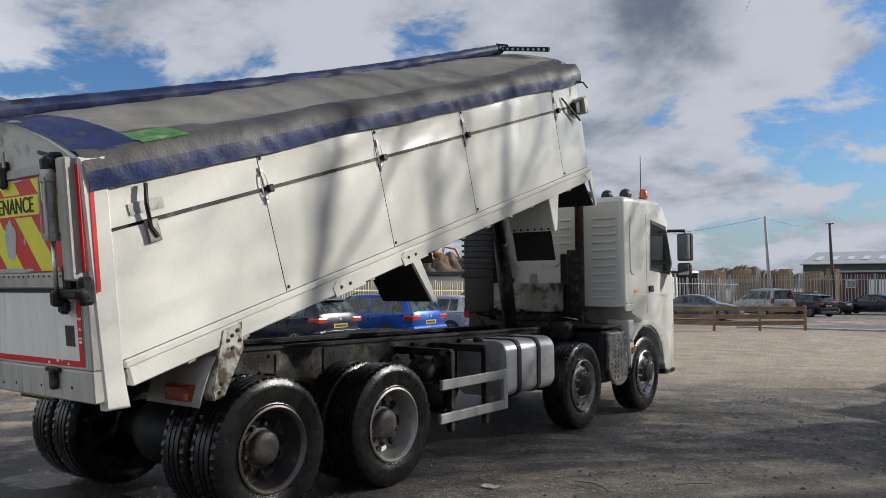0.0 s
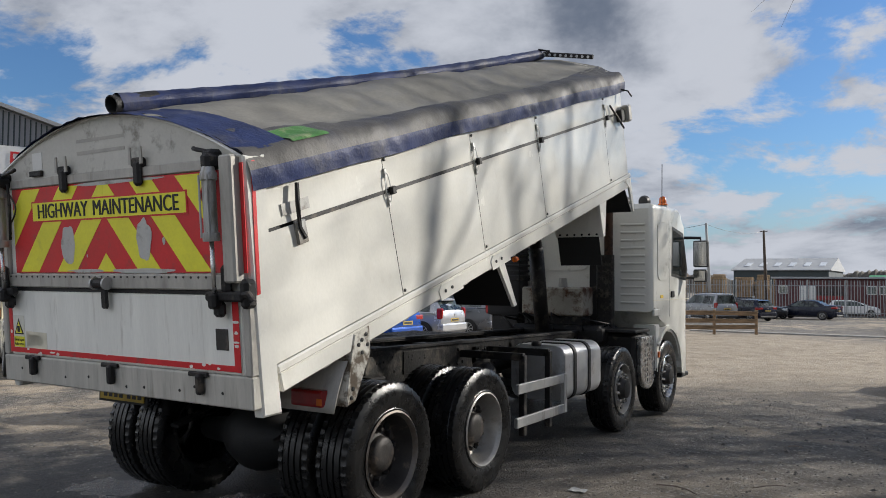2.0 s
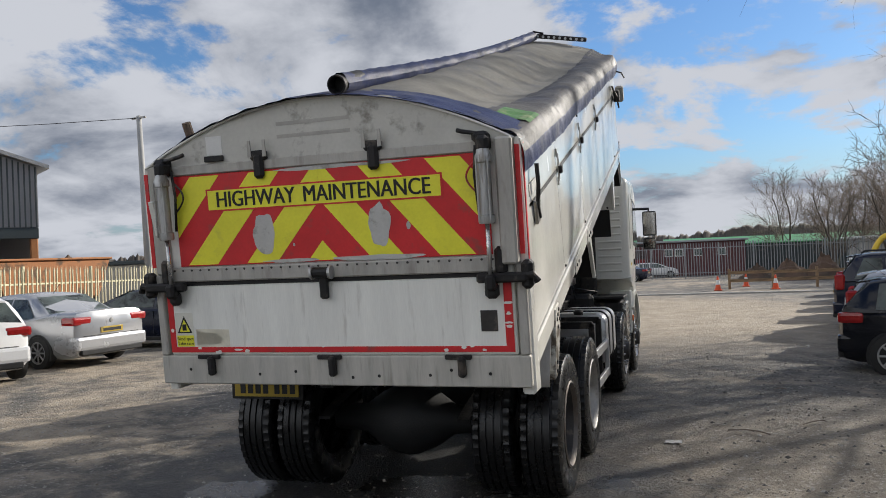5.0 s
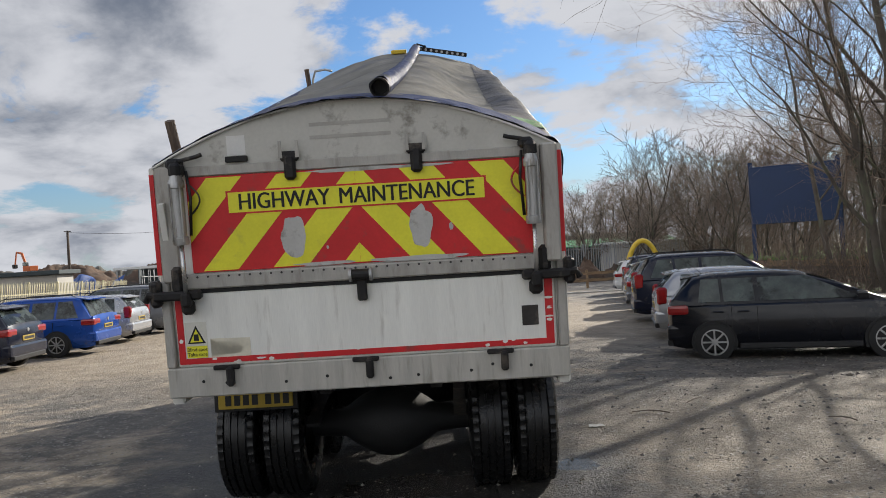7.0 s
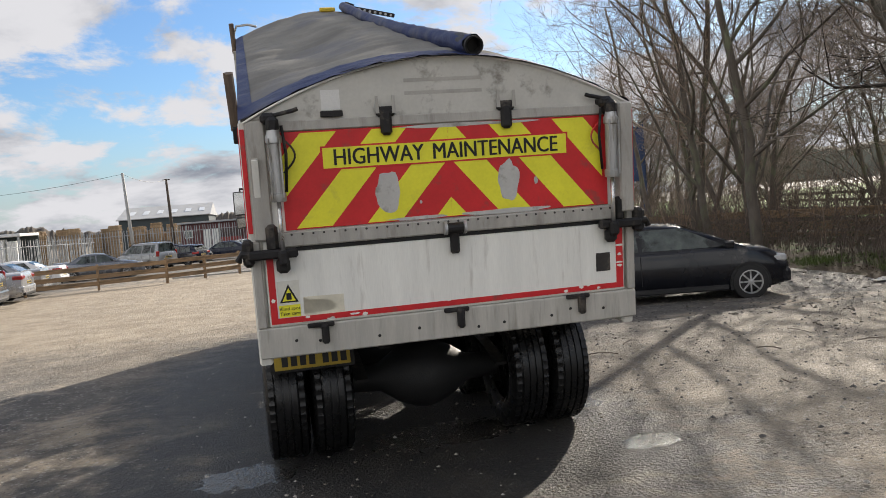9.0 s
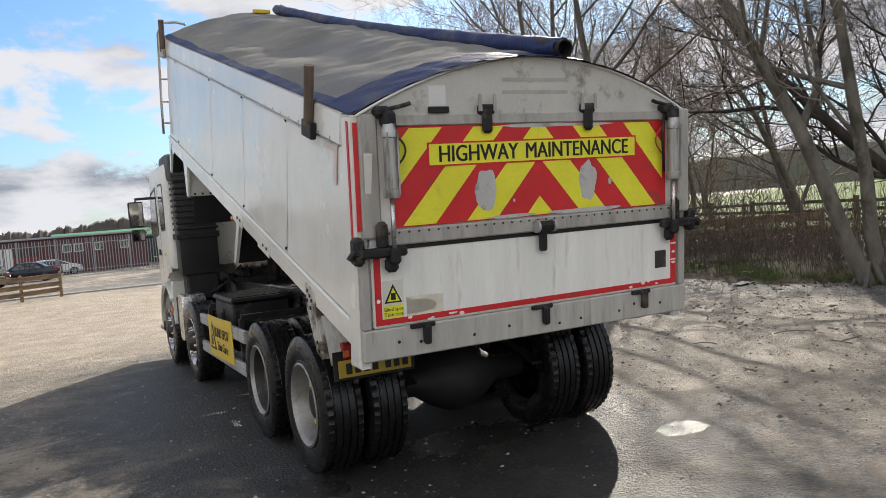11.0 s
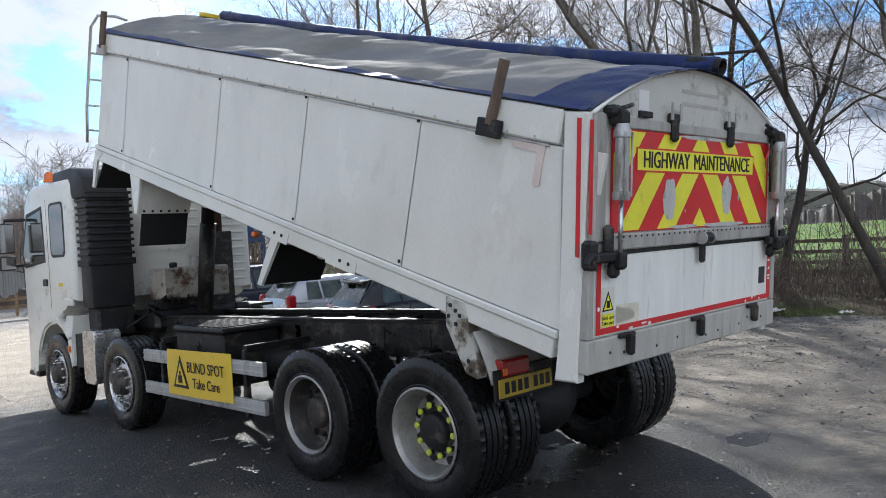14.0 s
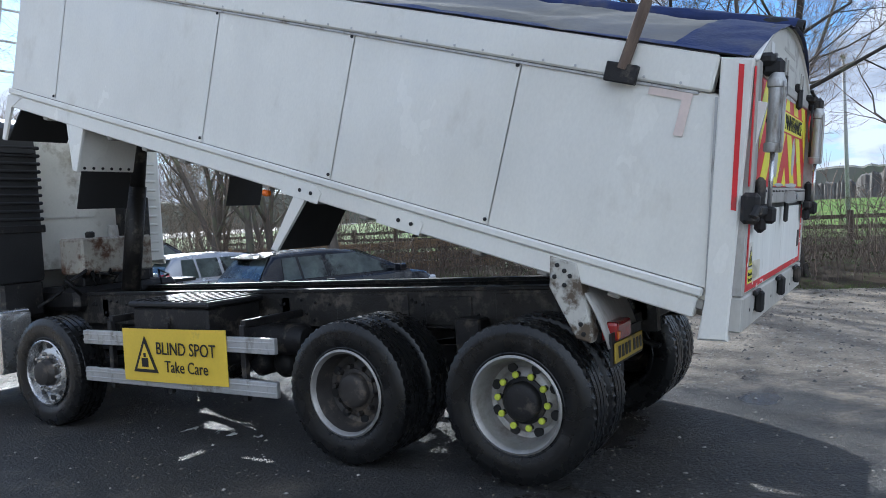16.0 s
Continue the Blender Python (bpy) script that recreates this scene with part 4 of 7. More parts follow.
part("sticker_ghost", prism([(-0.94, 0.02), (-0.70, 0.02), (-0.70, 0.145), (-0.94, 0.15), (-0.94, 0.13), (-0.80, 0.125), (-0.74, 0.09), (-0.76, 0.055), (-0.94, 0.045)], -0.0060, -0.0048, "y"), M_GHOST, gate, "brown glue ghost of a removed sticker")
part("dark_square", box(0.942, 1.04, -0.008, -0.0045, 0.118, 0.238, 0.001), M_RIMDARK, gate, "dark unlit reflector square")
# lower cross bar of the body
bar = part("rear_crossbar", box(-1.215, 1.215, -0.012, 0.075, -0.205, -0.022, 0.008), M_BAR, gate, "dented white rear crossbar")
studs("hole", gate, [pose(x, -0.0135, -0.13 + random.uniform(-0.03, 0.03), 0, 0, -90) for x in (-1.0, -0.86, -0.5, -0.25, 0.13, 0.3, 0.62, 0.75, 0.98)], [(0.010, 0), (0.008, 0.002), (0, 0.002)], M_INK, 10)
for x in (-0.83, 0.01, 0.82):
    bm = box(x - 0.10, x + 0.06, -0.035, -0.012, -0.04, -0.012, 0.006)
    box(x - 0.02, x + 0.025, -0.06, -0.012, -0.14, -0.02, 0.012, bm)
    part("hook", bm, M_BLACK, gate, "black forged tailgate hook")
# side posts of the gate frame
for sx in (1, -1):
    part("gate_post", box(sx * 1.075 + (0.02 if sx > 0 else 0), sx * 1.19, (-0.075 if sx > 0 else -0.022), 0.03, 0.50, 1.195, 0.012), M_GRIME, gate, "bare aluminium gate post")
    part("edge_strip", box(sx * 1.193, sx * 1.220, -0.012, -0.005, 0.55, 1.15, 0.001), M_RED, gate)
    part("edge_post", box(sx * 1.16, sx * 1.215, -0.01, 0.06, -0.02, 0.5, 0.008), M_GRIME, gate)
    # gas ram with rod, hoses and lock lever
    xr = sx * 1.035
    ra = part("ram", lathe([(0, 0.73), (0.043, 0.73), (0.047, 0.74), (0.047, 0.775), (0.038, 0.78), (0.038, 1.06), (0.047, 1.065), (0.047, 1.10), (0.04, 1.11), (0.03, 1.15), (0, 1.15)], 20, None, pose(xr, -0.085, 0, 0, -90, 0)), M_ALU, gate, "grey air ram that opens the tailgate", 40)
    for rr in (0.032, -0.032):
        part("tie_rod", tube([(xr + rr, -0.125, 0.75), (xr + rr, -0.125, 1.09)], 0.006, 6), M_ALU, ra)
    part("rod", tube([(xr, -0.085, 0.42), (xr, -0.085, 0.74)], 0.013, 10), M_CHROME, ra, "bright ram rod", True)
    bm = box(xr - 0.036, xr + 0.036, -0.12, -0.01, 1.12, 1.21, 0.02)
    box(xr - 0.065, xr + 0.025, -0.08, 0.02, 1.17, 1.235, 0.02, bm)
    part("ram_mount", bm, M_BLACK, gate, "greasy black ram mount")
    bm = box(xr - 0.03, xr + 0.03, -0.12, -0.05, 0.36, 0.45, 0.015)
    box(sx * 0.95, sx * 1.24, -0.085, -0.03, 0.40, 0.455, 0.012, bm)
    box(xr - 0.045, xr + 0.035, -0.075, -0.02, 0.31, 0.40, 0.02, bm)
    tube([(sx * 1.10, -0.06, 0.42), (sx * 1.27, -0.06, 0.44), (sx * 1.29, -0.05, 0.40)], 0.022, 8, bm)
    box(sx * 1.055, sx * 1.125, -0.07, -0.02, 0.44, 0.60, 0.02, bm)
    box(sx * 1.20, sx * 1.265, -0.07, 0.02, 0.36, 0.52, 0.02, bm)
    part("lock_lever", bm, M_BLACK, gate, "oily black locking lever")
    xa = xr - sx * 0.07
    hose = [(xr - sx * 0.02, -0.06, 1.22), (xa - sx * 0.05, -0.05, 1.24), (xa - sx * 0.08, -0.05, 1.25)]
    part("hose", tube([(xr, -0.07, 1.15), *hose], 0.013, 7), M_BLACK, gate, "", True)
    loop = [(xr - sx * (0.045 + 0.07 * math.sin(math.pi * k / 12)), -0.04, 1.09 - 0.20 * k / 12) for k in range(13)]
    part("air_line", tube(loop, 0.006, 6), M_BLACK if sx < 0 else M_RED, gate, "", True)
    part("air_line", tube([(xr - sx * 0.05, -0.05, 1.16), (xr - sx * 0.065, -0.05, 1.0), (xr - sx * 0.05, -0.05, 0.78)], 0.009, 6), M_BLACK, gate, "", True)
for x in (-0.375, 0.37):
    bm = box(x - 0.035, x + 0.035, -0.05, -0.01, 1.07, 1.22, 0.02)
    box(x - 0.055, x + 0.055, -0.04, 0.0, 1.18, 1.24, 0.012, bm)
    hg = part("hinge", bm, M_BLACK, gate, "rusty black top hinge with two pins")
    for dx in (-0.05, 0.05):
        part("hinge_pin", prism([(x + dx - 0.012, 1.2), (x + dx + 0.012, 1.2), (x + dx + 0.008, 1.30), (x + dx - 0.008, 1.30)], -0.045, -0.035, "y"), M_GRIME, hg)
bm = box(-0.03, 0.03, -0.05, -0.026, 0.33, 0.50, 0.02)
lc = part("catch", bm, M_BLACK, gate, "black centre catch with a round bar")
part("catch_bar", tube([(-0.05, -0.06, 0.49), (0.05, -0.06, 0.49)], 0.032, 12), M_BLACK, lc)
for dx in (-0.06, 0.06):
    part("catch_ear", lathe([(0, -0.008), (0.04, -0.008), (0.04, 0.008), (0, 0.008)], 16, None, pose(dx, -0.06, 0.49)), M_ALU, lc)
# arched top panel
def garch(x):
    return 1.185 + 0.335 * (1 - (x / 1.20) ** 2)


part("arch_panel", prism([(x * 0.985, garch(x * 0.985)) for x in XS] + [(1.18, 1.17), (-1.18, 1.17)], -0.004, 0.05, "y"), M_ARCH, gate, "plain grey arched end panel")
rimpts = [(x, 0.02, garch(x) + 0.006) for x in XS]
part("arch_edge", sheet(lambda s, t: (-1.2 + 2.4 * s, -0.02 + 0.12 * t, garch(-1.2 + 2.4 * s) + 0.004), 40, 1, 0.012), M_BODY, gate, "white arch edging", True)
part("arch_seal", tube(rimpts, 0.012, 6), M_BLACK, gate)
part("white_square", box(-0.745, -0.635, -0.0065, -0.0045, 1.235, 1.35, 0.0), mat("patch_white", (0.70, 0.69, 0.66), 0.5, 0, 0.05), gate)
part("dark_slot", box(-0.755, -0.625, -0.03, -0.0045, 1.195, 1.23, 0.004), M_BLACK, gate)
for v in (1.30, 1.375):
    part("glue_line", box(-0.25, 0.23, -0.0060, -0.0045, v, v + 0.022, 0.0), mat("old_glue", (0.42, 0.40, 0.36), 0.6, 0, 0.15), gate)

# ---- cab ----
prof = [(5.72, 1.40), (5.72, 2.78), (5.78, 2.85), (6.95, 2.87), (7.12, 2.80), (7.24, 2.62), (7.68, 1.80), (7.80, 1.55), (7.86, 1.0), (7.82, 0.42), (7.70, 0.36), (7.22, 0.38), (7.16, 0.52)]
prof += [(6.40 + 0.64 * math.cos(radians(a)), 0.56 + 0.62 * math.sin(radians(a))) for a in range(8, 112, 12)] + [(6.13, 1.26), (6.03, 1.37)]
cab_bm = prism(prof, -1.20, 1.20, "x", 0.07, 3)
for v in cab_bm.verts:
    v.co.x *= 1 - 0.13 * max(0.0, (v.co.y - 7.30) / 0.56) ** 1.4
cab = part("cab", cab_bm, M_CAB, truck, "white flat-fronted lorry cab", 38)
for sx in (1, -1):
    X = sx * 1.2
    # door window, rear side panel or window, seams, handle, mirrors
    wd = [(6.62, 1.92), (7.30, 1.86), (7.38, 2.0), (7.17, 2.47), (6.66, 2.54)]
    wn_ = part("door_window", prism(wd, X, X + sx * 0.006, "x", 0.002), M_GLASS, cab, "dark door window")
    fr = [(6.58, 1.88), (7.34, 1.82), (7.43, 1.98), (7.20, 2.52), (6.62, 2.59)]
    part("window_seal", prism(fr, X - sx * 0.004, X + sx * 0.003, "x", 0.001), M_PLASTIC, cab)
    pn = rounded(5.92, 6.36, 1.82, 2.62, 0.10)
    if sx < 0:
        part("window_seal", prism(rounded(5.90, 6.38, 1.93, 2.60, 0.08), X - sx * 0.004, X + sx * 0.003, "x", 0.001), M_PLASTIC, cab)
        part("side_window", prism(rounded(5.93, 6.35, 1.96, 2.57, 0.07), X, X + sx * 0.006, "x", 0.001), M_GLASS, cab, "dark rear side window")
    else:
        part("pressed_panel", prism(pn, X - sx * 0.006, X + sx * 0.010, "x", 0.006), M_CAB, cab)
    for y in (6.47,):
        part("door_seam", prism([(y, 1.30), (y + 0.008, 1.30), (y + 0.008 - (0.25 if y > 7 else 0), 2.66 if y < 7 else 2.0), (y - (0.25 if y > 7 else 0), 2.66 if y < 7 else 2.0)], X - sx * 0.003, X + sx * 0.0015, "x"), M_INK, cab)
    part("panel_seam", box(X - sx * 0.003, X + sx * 0.0015, 5.74, 7.5, 1.545, 1.553, 0), M_GHOST, cab)
    part("door_handle", box(X, X + sx * 0.02, 6.54, 6.68, 1.58, 1.67, 0.008), M_PLASTIC, cab, "black door handle recess")
    part("maker_badge", box(X, X + sx * 0.004, 6.05, 6.18, 1.575, 1.62, 0.001), M_SIGN, cab)
    part("door_sill", box(X - sx * 0.02, X + sx * 0.015, 5.74, 6.0, 1.34, 1.43, 0.01), M_CAB, cab, "")
    ar = [(6.40 + 0.66 * math.cos(radians(a)), 0.56 + 0.64 * math.sin(radians(a))) for a in range(0, 150, 10)]
    ai = [(6.40 + 0.60 * math.cos(radians(a)), 0.56 + 0.58 * math.sin(radians(a))) for a in range(0, 150, 10)]
    part("wheel_arch", prism(ar + ai[::-1], X - sx * 0.25, X + sx * 0.025, "x", 0.008), M_CAB, cab, "white wheel arch lip")
    part("arch_guard", prism([(5.86, 1.22), (6.06, 1.22), (6.02, 0.42), (5.94, 0.40), (5.90, 0.95)], sx * 0.88, sx * 1.19, "x", 0.02), M_CAB, truck, "white mudguard behind the front wheel")
    part("side_repeater", box(X + sx * -0.01, X + sx * 0.012, 5.95, 6.0, 0.78, 0.86, 0.004), M_LAMPORANGE, cab)
    part("step", box(sx * 1.0, sx * 1.19, 7.12, 7.5, 0.40, 0.46, 0.01), M_PLASTIC, cab)
    mi = part("mirror", box(sx * 1.30, sx * 1.52, 7.36, 7.46, 2.02, 2.42, 0.03, seg=2), M_PLASTIC, cab, "tall black door mirror")
    part("mirror_glass", box(sx * 1.318, sx * 1.502, 7.354, 7.359, 2.04, 2.40, 0.0), M_MIRROR, mi)
    mj = part("mirror", box(sx * 1.30, sx * 1.50, 7.36, 7.45, 1.80, 1.99, 0.03, seg=2), M_PLASTIC, cab)
    part("mirror_glass", box(sx * 1.318, sx * 1.482, 7.354, 7.359, 1.82, 1.97, 0.0), M_MIRROR, mj)
    part("mirror_arm", tube([(sx * 1.16, 7.3, 2.46), (sx * 1.4, 7.42, 2.46), (sx * 1.4, 7.42, 2.38)], 0.022, 8), M_PLASTIC, mi)
    part("mirror_arm", tube([(sx * 1.18, 7.45, 1.86), (sx * 1.36, 7.42, 1.86)], 0.02, 8), M_PLASTIC, mj)
part("windscreen", prism([(7.26, 2.60), (7.66, 1.86), (7.675, 1.87), (7.275, 2.61)], -1.05, 1.05, "x"), M_GLASS, cab, "windscreen")
part("sun_visor", prism([(7.12, 2.80), (7.46, 2.58), (7.47, 2.60), (7.14, 2.83)], -1.08, 1.08, "x", 0.004), M_PLASTIC, cab, "dark sun visor")
part("grille", box(-0.95, 0.95, 7.84, 7.875, 0.75, 1.45, 0.01), M_PLASTIC, cab)
# ribs of the rear wall
for z in [1.50 + 0.105 * i for i in range(11)]:
    part("rib", box(0.76, 1.10, 5.705, 5.722, z, z + 0.032, 0.008), M_CAB, cab)
    if z < 2.6:
        part("rib", box(-0.02, 0.44, 5.705, 5.722, z, z + 0.032, 0.008), M_CAB, cab) if z > 2.2 else None
part("rear_pressing", prism([(p[0], p[1]) for p in rounded(-0.5, 0.28, 1.95, 2.65, 0.08)], 5.708, 5.723, "y", 0.006), M_CAB, cab)
# roof: beacons, lamps, aerial
for x in (0.12, 0.41, 0.70):
    l = part("roof_lamp", lathe([(0, -0.06), (0.065, -0.05), (0.088, 0.0), (0.088, 0.04), (0, 0.045)], 20, None, pose(x, 6.93, 3.0, 0, 0, 90)), M_PLASTIC, cab, "round black spot lamp", 40)
    part("lamp_stalk", tube([(x, 6.93, 2.90), (x, 6.93, 2.94)], 0.015, 6), M_PLASTIC, l)
part("lamp_bar", box(-1.0, 1.05, 6.9, 7.0, 2.885, 2.925, 0.01), M_CAB, cab)
for sx in (1, -1):
    part("beacon", lathe([(0.07, 0), (0.07, 0.02), (0.055, 0.03), (0.052, 0.10), (0.03, 0.13), (0, 0.135)], 18, None, pose(sx * 0.98, 6.93, 2.925, 0, -90, 0)), M_LAMPORANGE, cab, "orange beacon", 40)
part("aerial", tube([(1.02, 6.75, 2.86), (1.04, 6.7, 3.5)], 0.006, 5), M_PLASTIC, cab)
# air intake stack at the near rear corner
bm = box(-1.12, -0.60, 5.38, 5.70, 1.30, 2.70, 0.06, seg=2)
it = part("air_intake", bm, M_PLASTIC, cab, "black ribbed plastic air intake stack", 38)
for k in range(10):
    part("rib", box(-1.14, -0.585, 5.365, 5.70, 1.92 + 0.08 * k, 1.955 + 0.08 * k, 0.01), M_PLASTIC, it)
hood = [(5.36, 2.60), (5.40, 2.84), (5.52, 2.94), (5.75, 2.985), (6.3, 2.97), (6.34, 2.80), (5.75, 2.74), (5.72, 2.60)]
part("intake_hood", prism(hood, -1.16, -0.62, "x", 0.05, 2), M_PLASTIC, cab, "rounded black intake hood", 38)
part("intake_clamp", box(-1.145, -0.58, 5.36, 5.70, 1.80, 1.88, 0.01), M_BLACK, it)
part("intake_base", box(-1.06, -0.62, 5.40, 5.70, 0.95, 1.32, 0.03), M_BLACK, truck)
# exhaust stack in its perforated guard
part("exhaust_pipe", tube([(0.64, 5.58, 1.05), (0.64, 5.58, 2.72), (0.66, 5.50, 2.78)], 0.058, 16), M_RUSTPIPE, truck, "rusty brown exhaust stack", True)
gd = part("exhaust_guard", prism(rounded(0.52, 0.76, 5.42, 5.50, 0.03), 1.08, 2.15, "z", 0.004), M_CHASSIS, truck, "dark perforated heat guard")
bm = bmesh.new()
for k in range(13):
    for x in (0.565, 0.64, 0.715):
        box(x - 0.014, x + 0.014, 5.4175, 5.4205, 1.14 + 0.075 * k, 1.172 + 0.075 * k, 0.001, bm)
part("slots", bm, M_INK, gd)
part("exhaust_strap", box(0.42, 0.54, 5.44, 5.6, 1.2, 2.1, 0.01), M_BLACK, truck)
# oil tank, hoses and the tipping ram
ot = part("oil_tank", box(-0.40, 0.47, 5.06, 5.45, 1.34, 1.72, 0.02), M_RUST, truck, "rusty flaking white hydraulic oil tank")
part("tank_cap", lathe([(0.045, 0), (0.05, 0.05), (0.03, 0.065), (0, 0.065)], 16, None, pose(-0.2, 5.2, 1.72, 0, -90, 0)), M_BLACK, ot, "", 40)
part("tank_filler", lathe([(0.06, 0), (0.06, 0.03), (0.05, 0.12), (0, 0.125)], 16, None, pose(0.12, 5.25, 1.72, 0, -90, 0)), M_GRIME, ot, "", 40)
part("tank_leg", box(-0.38, 0.45, 5.1, 5.4, 1.22, 1.34, 0.01), M_BLACK, ot)
for k in range(9):
    a = random.uniform(-0.6, 0.6)
    pts = [(a, 5.1 + random.uniform(-0.2, 0.3), 1.15), (a + random.uniform(-0.2, 0.2), 5.0, 1.30 + random.uniform(0, 0.1)), (a + random.uniform(-0.3, 0.3), 5.2, 1.25), (a + random.uniform(-0.4, 0.4), 5.3, 1.05)]
    part("hose", tube(pts, random.choice((0.012, 0.018)), 6), M_BLACK, truck, "", True)
part("engine_cover", box(-0.55, 0.75, 5.0, 5.7, 0.98, 1.22, 0.05), M_BLACK, truck, "grimy black engine and pump clutter")
rb = Vector((0.0, 4.86, 1.15))
rt = Matrix.Rotation(radians(TIP), 3, "X") @ Vector((0.0, 5.25, 2.3))
ram = part("tipping_ram", tube([rb, rb.lerp(rt, 0.42)], 0.095, 16), M_CHASSIS, truck, "dark telescopic tipping ram", True)
part("ram_stage", tube([rb.lerp(rt, 0.42), rb.lerp(rt, 0.72)], 0.08, 16), M_BLACK, ram, "", True)
part("ram_stage", tube([rb.lerp(rt, 0.72), rt], 0.066, 16), M_BLACK, ram, "", True)

# ---- ground ----
def ground_material():
    m = bpy.data.materials.new("yard_ground")
    m.use_nodes = True
    N, L = m.node_tree.nodes, m.node_tree.links
    b = N["Principled BSDF"]
    tc = N.new("ShaderNodeTexCoord").outputs["Object"]

    def nz(s, d=5, r=0.6, dist=0.0):
        n = N.new("ShaderNodeTexNoise")
        n.inputs["Scale"].default_value, n.inputs["Detail"].default_value, n.inputs["Roughness"].default_value = s, d, r
        n.inputs["Distortion"].default_value = dist
        L.new(tc, n.inputs["Vector"])
        return n.outputs["Fac"]

    def rng(f, lo, hi, a=0.0, c=1.0):
        n = N.new("ShaderNodeMapRange")
        n.interpolation_type = "SMOOTHSTEP"
        for i, v in enumerate((lo, hi, a, c)):
            n.inputs[i + 1].default_value = v
        L.new(f, n.inputs[0])
        return n.outputs[0]

    def mt(op, a, c):
        n = N.new("ShaderNodeMath")
        n.operation = op
        for i, v in enumerate((a, c)):
            if isinstance(v, (int, float)):
                n.inputs[i].default_value = v
            else:
                L.new(v, n.inputs[i])
        return n.outputs[0]

    def mix(f, a, c):
        n = N.new("ShaderNodeMix")
        n.data_type = "RGBA"
        for i, v in ((0, f), (6, a), (7, c)):
            if isinstance(v, (int, float)):
                n.inputs[i].default_value = v
            elif isinstance(v, tuple):
                n.inputs[i].default_value = (*v, 1)
            else:
                L.new(v, n.inputs[i])
        return n.outputs[2]

    def spot(cx, cy, rx, ry):
        mp = N.new("ShaderNodeMapping")
        mp.vector_type = "TEXTURE"
        mp.inputs["Location"].default_value = (cx, cy, 0)
        mp.inputs["Scale"].default_value = (rx, ry, 1)
        L.new(tc, mp.inputs[0])
        n = N.new("ShaderNodeVectorMath")
        n.operation = "LENGTH"
        L.new(mp.outputs[0], n.inputs[0])
        return n.outputs["Value"]

    patch, mid, fine = nz(0.16, 6, 0.62, 0.6), nz(1.4, 6, 0.68, 0.3), nz(22, 4, 0.7)
    vor = N.new("ShaderNodeTexVoronoi")
    vor.inputs["Scale"].default_value = 38
    L.new(tc, vor.inputs["Vector"])
    vor2 = N.new("ShaderNodeTexVoronoi")
    vor2.inputs["Scale"].default_value = 110
    L.new(tc, vor2.inputs["Vector"])
    sand = mix(rng(mid, 0.3, 0.7), (0.26, 0.21, 0.15), (0.41, 0.34, 0.25))
    dark = mix(rng(mid, 0.3, 0.72), (0.070, 0.066, 0.060), (0.185, 0.168, 0.146))
    # the yard is sandy in its open middle and dark stone planings near the parked rows and the truck
    open_mid = rng(mt("ADD", spot(-2.8, 20.0, 9.5, 14.0), mt("MULTIPLY", patch, 0.9)), 1.15, 1.62, 1.0, 0.0)
    open_mid = mt("MAXIMUM", open_mid, rng(mt("ADD", spot(6.0, -1.0, 5.0, 5.5), mt("MULTIPLY", patch, 0.9)), 1.15, 1.7, 0.6, 0.0))
    sandy = mt("MAXIMUM", open_mid, rng(mt("ADD", mt("MULTIPLY", patch, 0.65), mt("MULTIPLY", mid, 0.4)), 0.50, 0.64))
    sandy = mt("MULTIPLY", sandy, rng(mt("ADD", spot(12.5, 6.0, 5.0, 11.0), mt("MULTIPLY", mid, 0.5)), 0.9, 1.35, 0.0, 1.0))
    col = mix(sandy, dark, sand)
    col = mix(rng(fine, 0.52, 0.72, 0, 0.45), col, (0.035, 0.032, 0.03))
    col = mix(rng(vor.outputs["Color"], 0.80, 0.84, 0, 0.6), col, (0.40, 0.37, 0.33))
    col = mix(rng(vor2.outputs["Distance"], 0.0, 0.35, 0.25, 0.0), col, (0.02, 0.02, 0.02))
    grain = nz(8.0, 7, 0.8, 0.4)
    col = mix(rng(grain, 0.52, 0.74, 0, 0.5), col, (0.045, 0.040, 0.035))
    col = mix(rng(grain, 0.46, 0.30, 0, 0.45), col, (0.36, 0.32, 0.26))
    # damp round the truck's rear, with its shade painted into the same mask
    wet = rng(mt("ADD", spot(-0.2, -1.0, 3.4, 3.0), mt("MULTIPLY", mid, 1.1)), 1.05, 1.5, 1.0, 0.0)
    # the strip under the truck mainly deepens the shade there
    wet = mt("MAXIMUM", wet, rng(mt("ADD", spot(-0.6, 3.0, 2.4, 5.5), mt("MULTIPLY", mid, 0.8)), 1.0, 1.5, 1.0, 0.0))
    # standing water in shallow hollows
    pool = None
    for cx, cy, rx, ry in ((1.42, -1.13, 0.30, 0.26), (1.45, 0.15, 0.25, 0.30), (-1.4, -0.5, 0.5, 0.4), (0.2, -0.2, 0.9, 0.5)):
        one = rng(mt("ADD", spot(cx, cy, rx, ry), mt("MULTIPLY", nz(4.2, 7, 0.75), 1.5)), 1.38, 1.50, 1.0, 0.0)
        pool = one if pool is None else mt("MAXIMUM", pool, one)
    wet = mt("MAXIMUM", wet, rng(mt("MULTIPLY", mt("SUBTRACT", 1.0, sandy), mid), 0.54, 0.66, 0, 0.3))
    # near-black colour stands for both the damp and the shade under the truck
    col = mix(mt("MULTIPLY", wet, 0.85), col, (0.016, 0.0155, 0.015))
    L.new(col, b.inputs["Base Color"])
    col = mix(mt("MULTIPLY", pool, 0.6), col, (0.03, 0.028, 0.025))
    L.new(mt("MULTIPLY", rng(wet, 0.0, 1.0, 0.78, 0.56), rng(pool, 0.0, 1.0, 1.0, 0.4)), b.inputs["Roughness"])
    bp = N.new("ShaderNodeBump")
